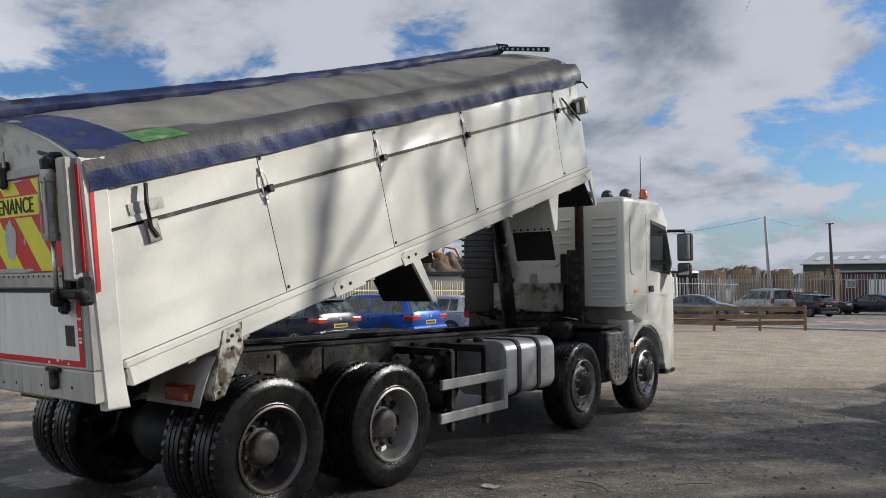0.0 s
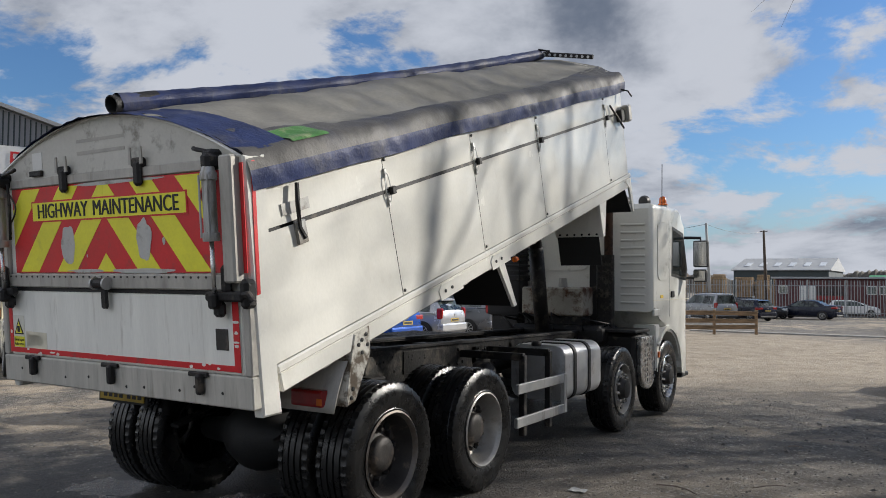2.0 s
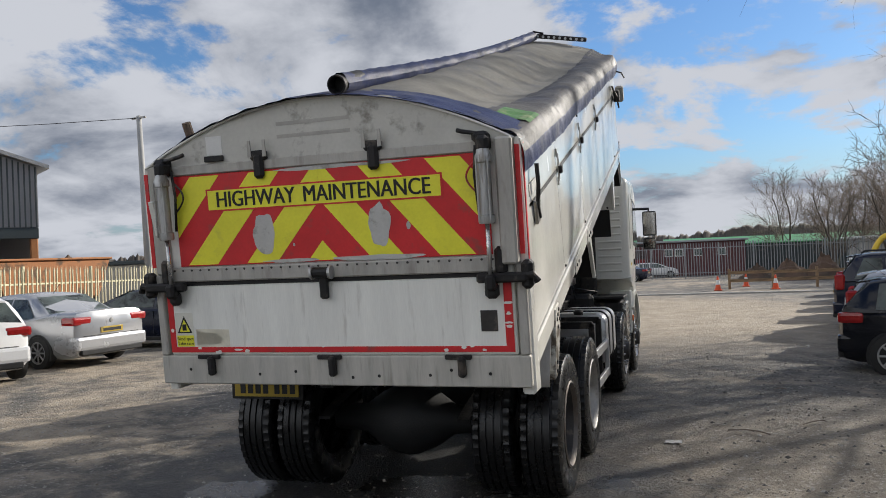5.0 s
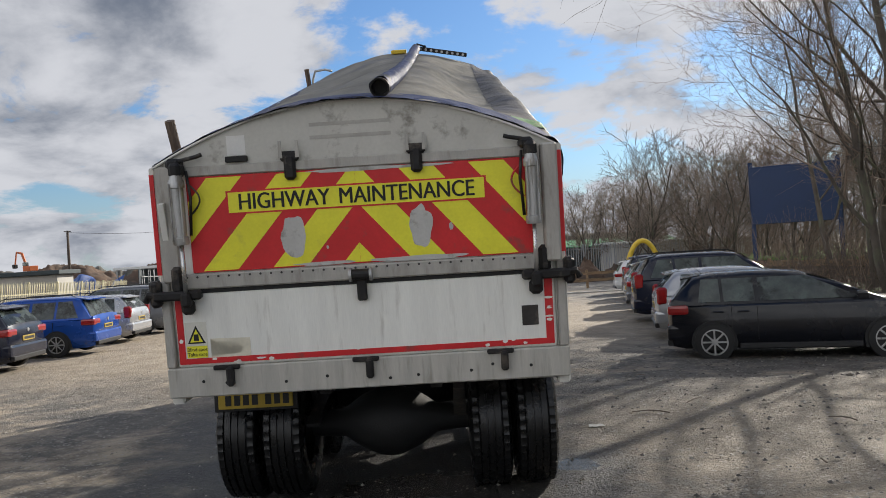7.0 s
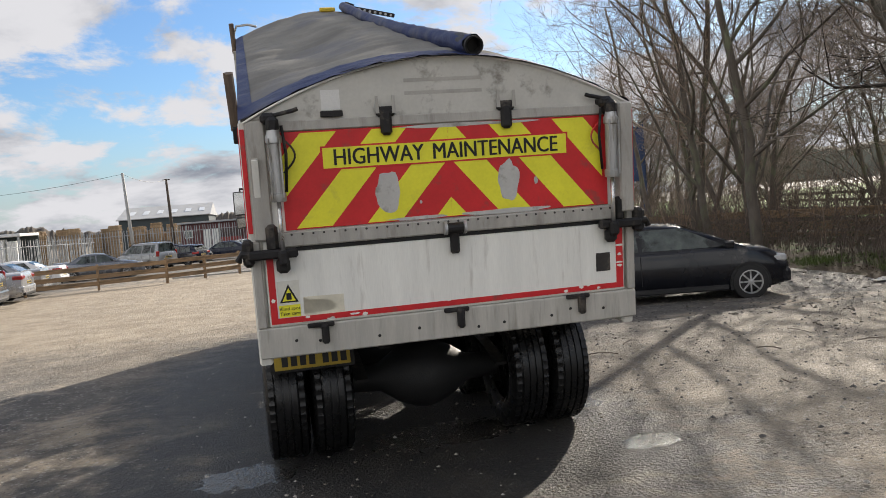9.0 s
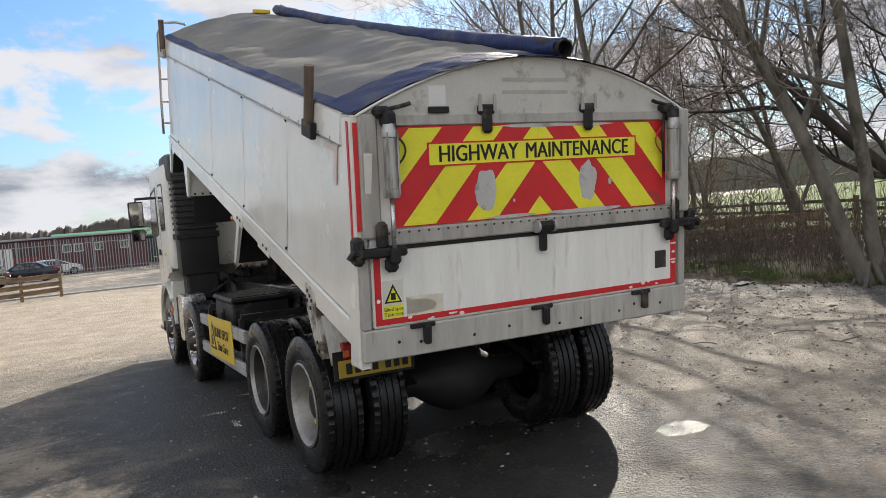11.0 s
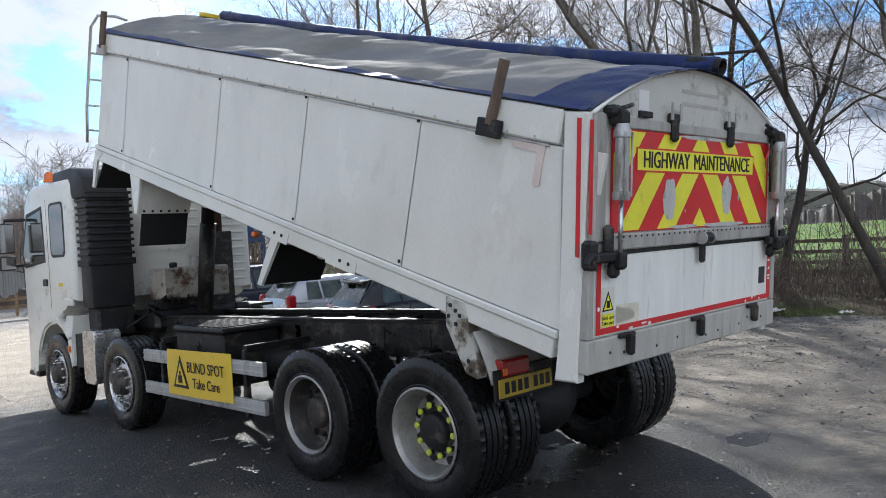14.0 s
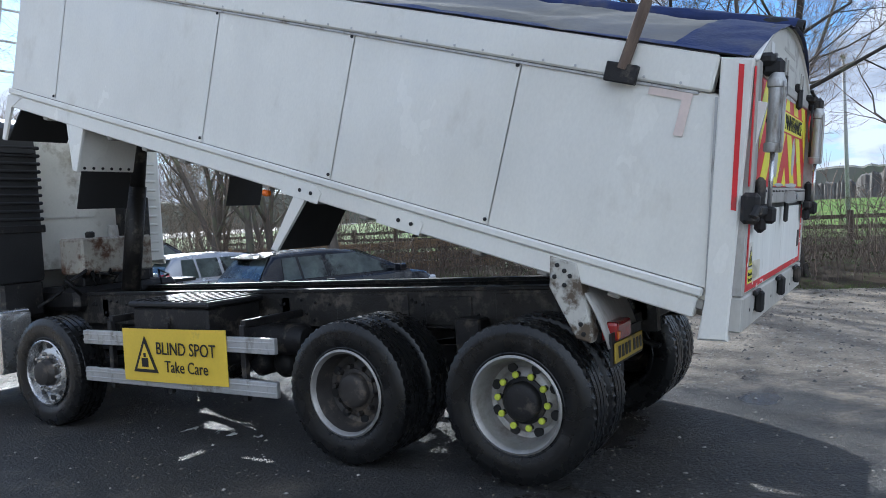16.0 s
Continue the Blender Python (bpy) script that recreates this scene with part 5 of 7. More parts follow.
    bp.inputs["Strength"].default_value, bp.inputs["Distance"].default_value = 0.7, 0.02
    L.new(mt("ADD", mt("MULTIPLY", mid, 0.45), mt("ADD", mt("ADD", mt("MULTIPLY", grain, 1.1), mt("MULTIPLY", nz(55, 3, 0.75), 0.9)), mt("MULTIPLY", vor.outputs["Distance"], 0.6))), bp.inputs["Height"])
    L.new(rng(pool, 0.0, 1.0, 1.0, 0.35), bp.inputs["Strength"])
    L.new(bp.outputs[0], b.inputs["Normal"])
    return m


M_GROUND = ground_material()


def warp(s, near, far):
    k = 2 * s - 1
    return near * k + (far - near) * k ** 7


def fall(y):
    """The yard falls gently away ahead, and levels out far off."""
    return 0.095 - 0.016 * max(-9.0, min(y, 75.0))


def dip(x, y):
    """A shallow hollow where the cars stand by the trees."""
    return -0.15 * math.exp(-((x - 6.5) / 3.2) ** 2 - ((y - 8.2) / 4.5) ** 2)


def far_k(y):
    return 1.675 / (1.85 - 0.016 * (y + 5))


def yard(x, y):
    """A place on the falling yard, from its place as laid out on a level plan."""
    k = far_k(y)
    yy = -5 + k * (y + 5)
    return (x * k, yy, fall(yy) + dip(x * k, yy))


def ground_z(x, y):
    d = math.hypot(x, y - 4)
    f = min(1, max(0, (60 - d) / 40))
    return fall(y) + dip(x, y) + f * (0.020 * noise.noise((x * 0.35, y * 0.35, 0)) + 0.010 * noise.noise((x * 1.6, y * 1.6, 3)) - 0.012)


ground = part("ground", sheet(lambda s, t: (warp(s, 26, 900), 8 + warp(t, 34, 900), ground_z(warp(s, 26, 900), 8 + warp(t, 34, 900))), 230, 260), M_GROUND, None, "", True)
tagged(ground, "sandy hard-packed yard with dark wet gravel patches, shade painted under the truck", "ground", kind="structure")


def loose(name, label, category, material, n, area, size, seed, keep=None, flat=0.6, z=ground_z, kind="stuff"):
    """Many small loose lumps in one mesh."""
    rnd = random.Random(seed)
    vs, fs = [], []
    base = [(1, 0, 0), (-1, 0, 0), (0, 1, 0), (0, -1, 0), (0, 0, 1), (0, 0, -1)]
    tri = [(0, 2, 4), (2, 1, 4), (1, 3, 4), (3, 0, 4), (2, 0, 5), (1, 2, 5), (3, 1, 5), (0, 3, 5)]
    k = 0
    while k < n:
        x, y = rnd.uniform(area[0], area[1]), rnd.uniform(area[2], area[3])
        if keep and not keep(x, y, rnd):
            k += 1
            continue
        s = size[0] * (size[1] / size[0]) ** (rnd.random() ** 2.2)
        q = Euler((rnd.uniform(0, 6), rnd.uniform(0, 6), rnd.uniform(0, 6))).to_matrix()
        o = len(vs)
        zz = z(x, y)
        for v in base:
            p = q @ (Vector(v) * s * rnd.uniform(0.6, 1.3))
            vs.append((x + p.x, y + p.y, zz + p.z * flat + s * 0.2))
        fs += [tuple(o + i for i in t) for t in tri]
        k += 1
    me = bpy.data.meshes.new(name)
    me.from_pydata(vs, [], fs)
    me.materials.append(material)
    return tagged(new(name, me), label, category, kind=kind)


M_STONE = mat("loose_stone", (0.21, 0.185, 0.15), 0.85, 0, 0.3, 12, 80, 0.2, (0.12, 0.11, 0.10), 0.3, 3)
loose("gravel", "loose grey stones and grit on the yard", "gravel", M_STONE, 15000, (-7, 9, -7, 9), (0.004, 0.016), 3)
loose("gravel", "coarser stones scattered towards the verge", "gravel", M_STONE, 1600, (5.5, 11, -8, 14), (0.012, 0.05), 8)
M_LITTER = mat("pale_litter", (0.55, 0.54, 0.51), 0.7, 0, 0.2, 8, 60, 0.1)
for x, y, a, b_, lab in ((-0.87, 2.58, 0.04, 0.025, "torn pale card on the ground"), (-0.83, 3.06, 0.03, 0.010, "strip of pale plastic on the ground"), (-0.85, 2.29, 0.028, 0.010, "strip of pale plastic on the ground"), (-0.80, 2.78, 0.02, 0.012, "scrap of pale plastic on the ground"), (1.85, 1.55, 0.07, 0.05, "flat pale stone on the ground"),
                          (9.6, 5.6, 0.22, 0.12, "crumpled white plastic litter by the verge"), (10.2, 2.2, 0.25, 0.14, "crumpled white plastic litter by the verge"), (10.6, 6.3, 0.15, 0.1, "crumpled white plastic litter by the verge"), (9.9, 0.8, 0.12, 0.1, "crumpled white plastic litter by the verge")):
    h = 0.05 if x > 5 else 0.008
    lt = part("litter", sheet(lambda s, t: (x + a * (s - 0.5) * 2 + 0.02 * noise.noise((s * 4, t * 4, x)), y + b_ * (t - 0.5) * 2, ground_z(x, y) + (0.10 if x > 9.8 else 0.012) + h * (0.5 + noise.noise((s * 5, t * 5, y)))), 6, 6, 0.004), M_LITTER)
    tagged(lt, lab, "litter")


# ---- cars ----
CAR_GLASS = mat("car_glass", (0.15, 0.185, 0.175), 0.04, 0, 0.5, 3, 30, 0.0, (0.02, 0.025, 0.025), 0.45, 2.2, spec=0.9, coat=0.6)
CAR_TYRE = mat("car_tyre", (0.02, 0.02, 0.02), 0.7, 0, 0.3, 8, 60, 0.1)
CAR_ALLOY = mat("car_alloy", (0.50, 0.50, 0.50), 0.35, 0.7, 0.2, 9, 60, 0.02)


def paint(name, col, metal=0.3):
    return mat("car_paint_" + name, col, 0.22, metal, 0.06, 1.5, 40, 0.0, (0.12, 0.11, 0.1), 0.0, 3, coat=0.35, spec=0.35)


P_BLACK, P_WHITE, P_SILVER, P_GREY = paint("black", (0.007, 0.008, 0.012), 0), paint("white", (0.72, 0.72, 0.72), 0), paint("silver", (0.46, 0.47, 0.49), 0.5), paint("grey", (0.17, 0.18, 0.20), 0.5)
P_BLUE, P_NAVY, P_RED, P_GREEN, P_GOLD = paint("blue", (0.012, 0.07, 0.34)), paint("navy", (0.008, 0.011, 0.026), 0), paint("red", (0.30, 0.02, 0.025)), paint("dark_green", (0.03, 0.045, 0.045)), paint("pale_grey", (0.33, 0.34, 0.35), 0.5)

# side shapes: belt height, roof height, x of rear glass foot, rear roof edge, front roof edge, windscreen foot, tail height, bonnet height
STYLES = {
    "hatch": dict(L=4.0, W=1.77, belt=0.94, roof=1.44, rg=-1.96, rr=-1.58, rf=0.08, wf=1.24, tail=0.99, bonnet=0.93, wb=2.54),
    "estate": dict(L=4.65, W=1.80, belt=0.94, roof=1.50, rg=-2.22, rr=-1.88, rf=0.20, wf=1.12, tail=0.98, bonnet=0.92, wb=2.72),
    "saloon": dict(L=4.65, W=1.80, belt=0.92, roof=1.43, rg=-1.68, rr=-0.85, rf=0.30, wf=1.15, tail=1.04, bonnet=0.90, wb=2.75),
    "suv": dict(L=4.55, W=1.88, belt=1.08, roof=1.68, rg=-2.16, rr=-1.80, rf=0.25, wf=1.05, tail=1.12, bonnet=1.06, wb=2.70),
    "van": dict(L=4.40, W=1.82, belt=1.10, roof=1.80, rg=-2.12, rr=-2.02, rf=0.35, wf=1.15, tail=1.12, bonnet=1.02, wb=2.70),
}


def car(style, body_mat, label, m, group="", lamps="wide", rear_plate=True, spoiler=True, roof_sign=False):
    """A parked car, its nose towards local +x."""
    p = STYLES[style]
    L, W, hl, hw = p["L"], p["W"], p["L"] / 2, p["W"] / 2
    c = thing("car", label, "car", m, group)
    # lower hull, lofted from tail to nose
    xs = [-hl, -hl + 0.06, -hl + 0.25, -hl + 0.7, -0.8, 0, 0.8, p["wf"], hl - 0.75, hl - 0.35, hl - 0.10, hl]
    w = bmesh.new()
    rings = []
    for i, x in enumerate(xs):
        e = abs(x) / hl
        wd = hw * (1 - 0.10 * max(0, e - 0.72) / 0.28 - (0.10 if e > 0.985 else 0))
        if x < p["rg"] + 0.1:
            zt = p["tail"] - (0.14 if e > 0.985 else 0.0)
        elif x <= p["wf"]:
            zt = p["belt"]
        else:
            k = (x - p["wf"]) / (hl - p["wf"])
            zt = p["bonnet"] - 0.05 * k - 0.24 * k ** 3
        zb = 0.20 + (0.14 if e > 0.985 else 0.04 if e > 0.9 else 0)
        half = [(0, zb), (wd * 0.86, zb), (wd * 0.97, zb + 0.10), (wd, zb + 0.25 * (zt - zb) + 0.08), (wd * 1.0, zb + 0.62 * (zt - zb)), (wd * 0.965, zt - 0.05), (wd * 0.90, zt), (wd * 0.5, zt + 0.03), (0, zt + 0.035)]
        ring = half + [(-a, b) for a, b in half[-2:0:-1]]
        rings.append([w.verts.new((x, a, b)) for a, b in ring])
    for a, b in zip(rings, rings[1:]):
        for k in range(len(a)):
            w.faces.new((a[k], b[k], b[(k + 1) % len(a)], a[(k + 1) % len(a)]))
    w.faces.new(rings[0])
    w.faces.new(rings[-1][::-1])
    body_ = part("body", w, body_mat, c, "", 40)
    # greenhouse
    wb_, wr = hw * 0.93, hw * 0.70
    zb, zr = p["belt"] - 0.02, p["roof"]
    dz = zr - zb
    rm, fm = (p["rg"] + p["rr"]) / 2, (p["wf"] + p["rf"]) / 2
    st = [(p["rg"], wb_ * 0.93, zb, zb + 0.02, 0.9), (rm, wb_ * 0.97, zb, zb + 0.53 * dz, 1), (p["rr"], wb_, zb, zr - 0.05, 1), (p["rr"] + 0.3, wb_, zb, zr - 0.012, 1), ((p["rr"] + p["rf"]) / 2, wb_, zb, zr, 1),
          (p["rf"] - 0.35, wb_, zb, zr - 0.012, 1), (p["rf"], wb_, zb, zr - 0.05, 1), (fm, wb_ * 0.99, zb, zb + 0.53 * dz, 1), (p["wf"], wb_ * 0.96, zb, zb + 0.02, 0.95)]
    w = bmesh.new()
    rings = []
    for x, b0, z0, z1, f in st:
        r1 = wr + (b0 - wr) * (1 - min(1, (z1 - z0) / (zr - 0.05 - z0)))
        half = [(b0, z0), (r1 + 0.02, z0 + (z1 - z0) * 0.86), (r1 * 0.9, z0 + (z1 - z0) * 0.97), (r1 * 0.5, z1), (0, z1 + 0.01)]
        ring = half + [(-a, b) for a, b in half[-2::-1]]
        rings.append([w.verts.new((x, a, b)) for a, b in ring])
    for a, b in zip(rings, rings[1:]):
        for k in range(len(a) - 1):
            w.faces.new((a[k], b[k], b[k + 1], a[k + 1]))
    part("roof", w, body_mat, c, "", 50)

    def side_y(z):
        t = (z - zb) / (0.86 * (zr - zb))
        return wb_ + (wr + 0.02 - wb_) * t

    zw0, zw1 = zb + 0.045, zb + 0.80 * (zr - zb)
    def xr(z):
        return p["rg"] + (p["rr"] - p["rg"]) * (z - zb) / (zr - zb)
    def xf(z):
        return p["wf"] + (p["rf"] - p["wf"]) * (z - zb) / (zr - zb)
    mid = (p["rr"] + p["rf"]) / 2 + 0.12
    splits = [(xr(zw0) + 0.28, xr(zw1) + 0.22, p["rr"] + 0.52, p["rr"] + 0.50), (p["rr"] + 0.58, p["rr"] + 0.56, mid, mid - 0.02), (mid + 0.07, mid + 0.05, xf(zw0) - 0.22, xf(zw1) - 0.16)]
    if style in ("hatch", "saloon"):
        splits = [(xr(zw0) + 0.42, xr(zw1) + 0.20, p["rr"] + 0.42, p["rr"] + 0.40)] + splits[1:]
        splits[1] = (p["rr"] + 0.47, p["rr"] + 0.45, mid, mid - 0.02)
    for sx in (1, -1):
        for a0, a1, b0, b1 in splits:
            if b0 - a0 < 0.08:
                continue
            w = bmesh.new()
            q = [(a0, zw0), (b0, zw0), (b1, zw1), (a1, zw1)]
            v = [w.verts.new((x, sx * (side_y(z) + 0.006), z)) for x, z in q]
            w.faces.new(v)
            bmesh.ops.solidify(w, geom=w.faces[:], thickness=0.01)
            part("side_window", w, CAR_GLASS, c)
        for x in (-p["wb"] / 2 - 0.02, p["wb"] / 2):
            arch_ = [(x + 0.36 * math.cos(radians(a)), 0.31 + 0.36 * math.sin(radians(a))) for a in range(-20, 201, 20)]
            part("wheel_well", prism(arch_, sx * (hw * 0.70), sx * (hw * 1.003), "y"), CAR_TYRE, c)
            wh = part("wheel", lathe([(0.0, -0.10), (0.2, -0.10), (0.30, -0.10), (0.315, -0.07), (0.318, 0.06), (0.305, 0.085), (0.215, 0.095), (0.205, 0.085)], 28, None, pose(x, sx * (hw * 0.93), 0.315, 0, 0, 90 * sx)), CAR_TYRE, c, "", 40)
            part("rim", lathe([(0.212, 0.06), (0.214, 0.093), (0.195, 0.094), (0.188, 0.05)], 28, None, pose(x, sx * (hw * 0.93), 0.315, 0, 0, 90 * sx)), CAR_ALLOY, wh, "", 40)
            bm = lathe([(0.055, 0.06), (0.05, 0.09), (0, 0.092)], 12)
            for k in range(8):
                b = bmesh.new()
                box(0.062, 0.084, -0.014, 0.014, 0.03, 0.20, 0.004, b)
                join(bm, b, pose(0, 0, 0, 45 * k, 0, 0))
            bm.transform(pose(x, sx * (hw * 0.93), 0.315, 0, 0, 90 * sx))
            part("spokes", bm, CAR_ALLOY, wh, "silver alloy spokes")
        # lamps
        if lamps == "tall":
            part("tail_lamp", box(-hl + 0.03, -hl + 0.24, sx * (hw * 0.74), sx * (hw * 0.94), p["tail"] - 0.26, p["tail"] + 0.10, 0.04), M_LAMPRED, c, "tall red tail lamp")
        else:
            part("tail_lamp", box(-hl - 0.006, -hl + 0.34, sx * (hw * 0.50), sx * (hw * 0.968), p["tail"] - 0.22, p["tail"] - 0.06, 0.05, seg=2), M_LAMPRED, c, "red wrap-round tail lamp")
        part("head_lamp", box(hl - 0.42, hl - 0.06, sx * (hw * 0.55), sx * (hw * 0.93), 0.62, 0.77, 0.04), M_LAMPCLEAR, c, "clear head lamp")
        part("door_mirror", box(p["wf"] - 0.42, p["wf"] - 0.26, sx * hw, sx * (hw + 0.17), p["belt"], p["belt"] + 0.13, 0.03, seg=2), body_mat, c)
        for k, x in enumerate((mid + 0.02, p["rr"] + 0.58 if style != "saloon" else p["rr"] + 0.45)):
            part("door_handle", box(x - 0.30, x - 0.12, sx * (hw * 0.975), sx * (hw * 0.99 + 0.02), p["belt"] - 0.15, p["belt"] - 0.12, 0.008), body_mat, c)
            part("door_seam", box(x - 0.004, x + 0.004, sx * hw * 0.96, sx * (hw + 0.001), 0.35, p["belt"] - 0.06, 0), M_INK, c)
        part("sill", box(-p["wb"] / 2 + 0.36, p["wb"] / 2 - 0.36, sx * hw * 0.9, sx * (hw * 0.985), 0.19, 0.29, 0.02), M_PLASTIC, c)
    # rear glass and windscreen
    for xa, za, xb, zb2, fa, fb, nm in ((p["rg"], zb, p["rr"], zr - 0.05, 0.80, 0.62, "rear_window"), (p["wf"], zb, p["rf"], zr - 0.035, 0.86, 0.66, "windscreen")):
        sgn = -1 if nm == "rear_window" else 1
        d = Vector((xb - xa, 0, zb2 - za)).normalized()
        nrm = Vector((sgn * abs(d.z), 0, abs(d.x)))
        w = bmesh.new()
        q = []
        for k, f in ((0.10, fa), (0.90, fb)):
            z_ = za + (zb2 - za) * k
            y_ = (wb_ + (wr - wb_) * k) * (0.90 if k < 0.5 else 0.86)
            x_ = xa + (xb - xa) * k
            q.append((x_, y_, z_))
        v = [w.verts.new(Vector(t) + nrm * 0.028) for t in ((q[0][0], -q[0][1], q[0][2]), (q[0][0], q[0][1], q[0][2]), (q[1][0], q[1][1], q[1][2]), (q[1][0], -q[1][1], q[1][2]))]
        w.faces.new(v)
        bmesh.ops.solidify(w, geom=w.faces[:], thickness=0.03)
        part(nm, w, CAR_GLASS, c)
    part("rear_bumper", box(-hl - 0.03, -hl + 0.30, -hw * 0.93, hw * 0.93, 0.34, 0.60, 0.06, seg=2), body_mat, c)
    part("bumper_trim", box(-hl - 0.034, -hl + 0.1, -hw * 0.80, hw * 0.80, 0.25, 0.36, 0.02), M_PLASTIC, c)
    part("front_bumper", box(hl - 0.25, hl + 0.02, -hw * 0.90, hw * 0.90, 0.26, 0.52, 0.07, seg=2), body_mat, c)
    part("tailgate_seam", box(-hl - 0.006, -hl + 0.02, -hw * 0.72, hw * 0.72, 0.605, 0.615, 0), M_INK, c)
    if rear_plate:
        zz = 0.70 if style in ("hatch", "estate", "saloon") else 0.80
        pl_ = part("number_plate", box(-hl - 0.016, -hl + 0.03, -0.26, 0.26, zz - 0.055, zz + 0.055, 0.004), M_PLATE, c)
        part("plate_bar", box(-hl - 0.019, -hl - 0.0165, -0.21, 0.21, zz - 0.028, zz + 0.028, 0), M_INK, pl_)
        part("badge", lathe([(0, 0), (0.04, 0), (0.045, 0.01)], 14, None, pose(-hl - 0.012, 0, zz + 0.17)), CAR_ALLOY, c)
    part("exhaust_tip", lathe([(0.03, 0), (0.03, 0.1), (0.0, 0.1)], 12, None, pose(-hl - 0.0, hw * 0.55, 0.27)), CAR_ALLOY, c)
    if spoiler and style in ("hatch", "estate", "suv"):
        part("spoiler", prism([(p["rr"] - 0.20, zr - 0.085), (p["rr"] + 0.12, zr - 0.03), (p["rr"] + 0.12, zr - 0.055), (p["rr"] - 0.20, zr - 0.11)], -wr * 0.86, wr * 0.86, "y"), body_mat, c)
        part("wiper", tube([(p["rg"] + 0.02, 0, zb + 0.06), (p["rg"] + 0.06, 0.32, zb + 0.12)], 0.008, 5), M_PLASTIC, c)
    if style in ("estate", "suv", "van"):
        for sx in (1, -1):
            part("roof_rail", tube([(p["rr"] + 0.1, sx * wr * 0.93, zr - 0.02), (p["rr"] + 0.2, sx * wr * 0.93, zr + 0.035), (p["rf"] - 0.2, sx * wr * 0.93, zr + 0.035), (p["rf"] - 0.05, sx * wr * 0.93, zr - 0.02)], 0.014, 6), M_PLASTIC, c)
    if roof_sign:
        part("roof_sign", box(-0.12, 0.05, -0.3, 0.3, zr + 0.01, zr + 0.14, 0.02), M_LAMPCLEAR, c, "taxi roof light")
    part("aerial", tube([(p["rr"] + 0.15, 0, zr - 0.02), (p["rr"] - 0.05, 0, zr + 0.16)], 0.005, 5), M_PLASTIC, c)
    return c


def parked(x, y, yaw):
    gx, gy, gz = yard(x, y)
    return pose(gx, gy, gz, 0, 0, yaw)


# row beside the trees: tails towards the truck
G1, G2, G3 = "cars parked along the tree line", "cars parked along the pale fence", "cars parked by the far fence"
car("hatch", P_BLACK, "black hatchback with a dented rear bumper", pose(6.2, 7.17, fall(7.17) + dip(6.2, 7.17), 0, 0, -16.6), G1)
car("hatch", P_SILVER, "silver hatchback with tall tail lamps", parked(6.5, 9.9, -11), G1, "tall")
car("suv", P_NAVY, "dark blue people carrier under the trees", parked(6.9, 12.8, -10), G1, "tall")
car("estate", P_GREY, "dark grey estate car with roof rails", parked(7.3, 15.6, -10), G1)
car("hatch", P_WHITE, "white hatchback with a tow bar", parked(7.5, 18.4, -9), G1)
car("suv", P_NAVY, "dark four-wheel-drive car by the trees", parked(8.2, 21.2, -9), G1, "tall")
car("estate", P_WHITE, "white estate car by the barrier", parked(8.4, 23.9, -9), G1)
# row along the palisade fence: noses to the fence
LX = -10.2
car("hatch", P_WHITE, "silvery white small hatchback", parked(LX - 0.5, 4.75, 154), G2)
car("saloon", P_SILVER, "silver saloon with a boot spoiler", parked(LX - 0.75, 7.0, 172), G2)
car("hatch", P_NAVY, "dark blue hatchback with red tail lamps", parked(LX - 0.15, 10.0, 183), G2)
car("estate", P_BLUE, "bright blue estate facing the fence", parked(LX, 12.9, 182), G2)
car("hatch", P_SILVER, "silver hatchback with tall red tail lamps", parked(LX + 0.1, 15.6, 182), G2, "tall")
car("suv", P_GREY, "grey four-wheel-drive car with tall lamps", parked(LX, 18.2, 182), G2, "tall")
car("saloon", P_SILVER, "silver saloon car facing the fence", parked(LX + 0.1, 20.9, 181), G2)
car("saloon", P_GOLD, "pale grey saloon facing the fence", parked(LX + 0.1, 23.5, 181), G2)
car("saloon", P_WHITE, "white saloon car facing the fence", parked(LX + 0.2, 26.0, 181), G2)
# by the far fence and in the timber pen
car("saloon", P_GREY, "grey saloon inside the timber pen", parked(-7.6, 30.2, 10), G3)
car("van", P_GOLD, "pale grey people carrier inside the timber pen", parked(-6.3, 34.6, 140), G3, "tall")
car("hatch", P_NAVY, "dark maroon hatchback by the pen", parked(-4.8, 35.6, 150), G3)
taxi = car("estate", P_BLACK, "black taxi with a lit roof sign", parked(-4.9, 38.2, 5), G3, roof_sign=True)
words("West Park", 0.26, pose(0.1, -0.905, 0.72), mat("taxi_lettering", (0.7, 0.7, 0.7), 0.5), taxi)
car("saloon", P_NAVY, "dark blue saloon by the fence", parked(-2.6, 39.0, 170), G3)
car("hatch", P_WHITE, "white car behind the far fence", parked(-1.0, 43.6, 5), G3)

# ---- fences, buildings and the yard's far side ----
M_PALE = mat("pale_palisade", (0.60, 0.55, 0.36), 0.6, 0, 0.15, 3, 40, 0.05, (0.35, 0.30, 0.18), 0.3, 2)
M_GALV = mat("galvanised_steel", (0.34, 0.36, 0.37), 0.5, 0.5, 0.15, 3, 40, 0.05)
M_TIMBER = mat("timber_rail", (0.30, 0.20, 0.115), 0.8, 0, 0.3, 3, 40, 0.2, (0.14, 0.10, 0.06), 0.3, 2, (0.4, 3, 3))
M_OLDWOOD = mat("old_fence_wood", (0.13, 0.10, 0.075), 0.85, 0, 0.35, 4, 40, 0.3)


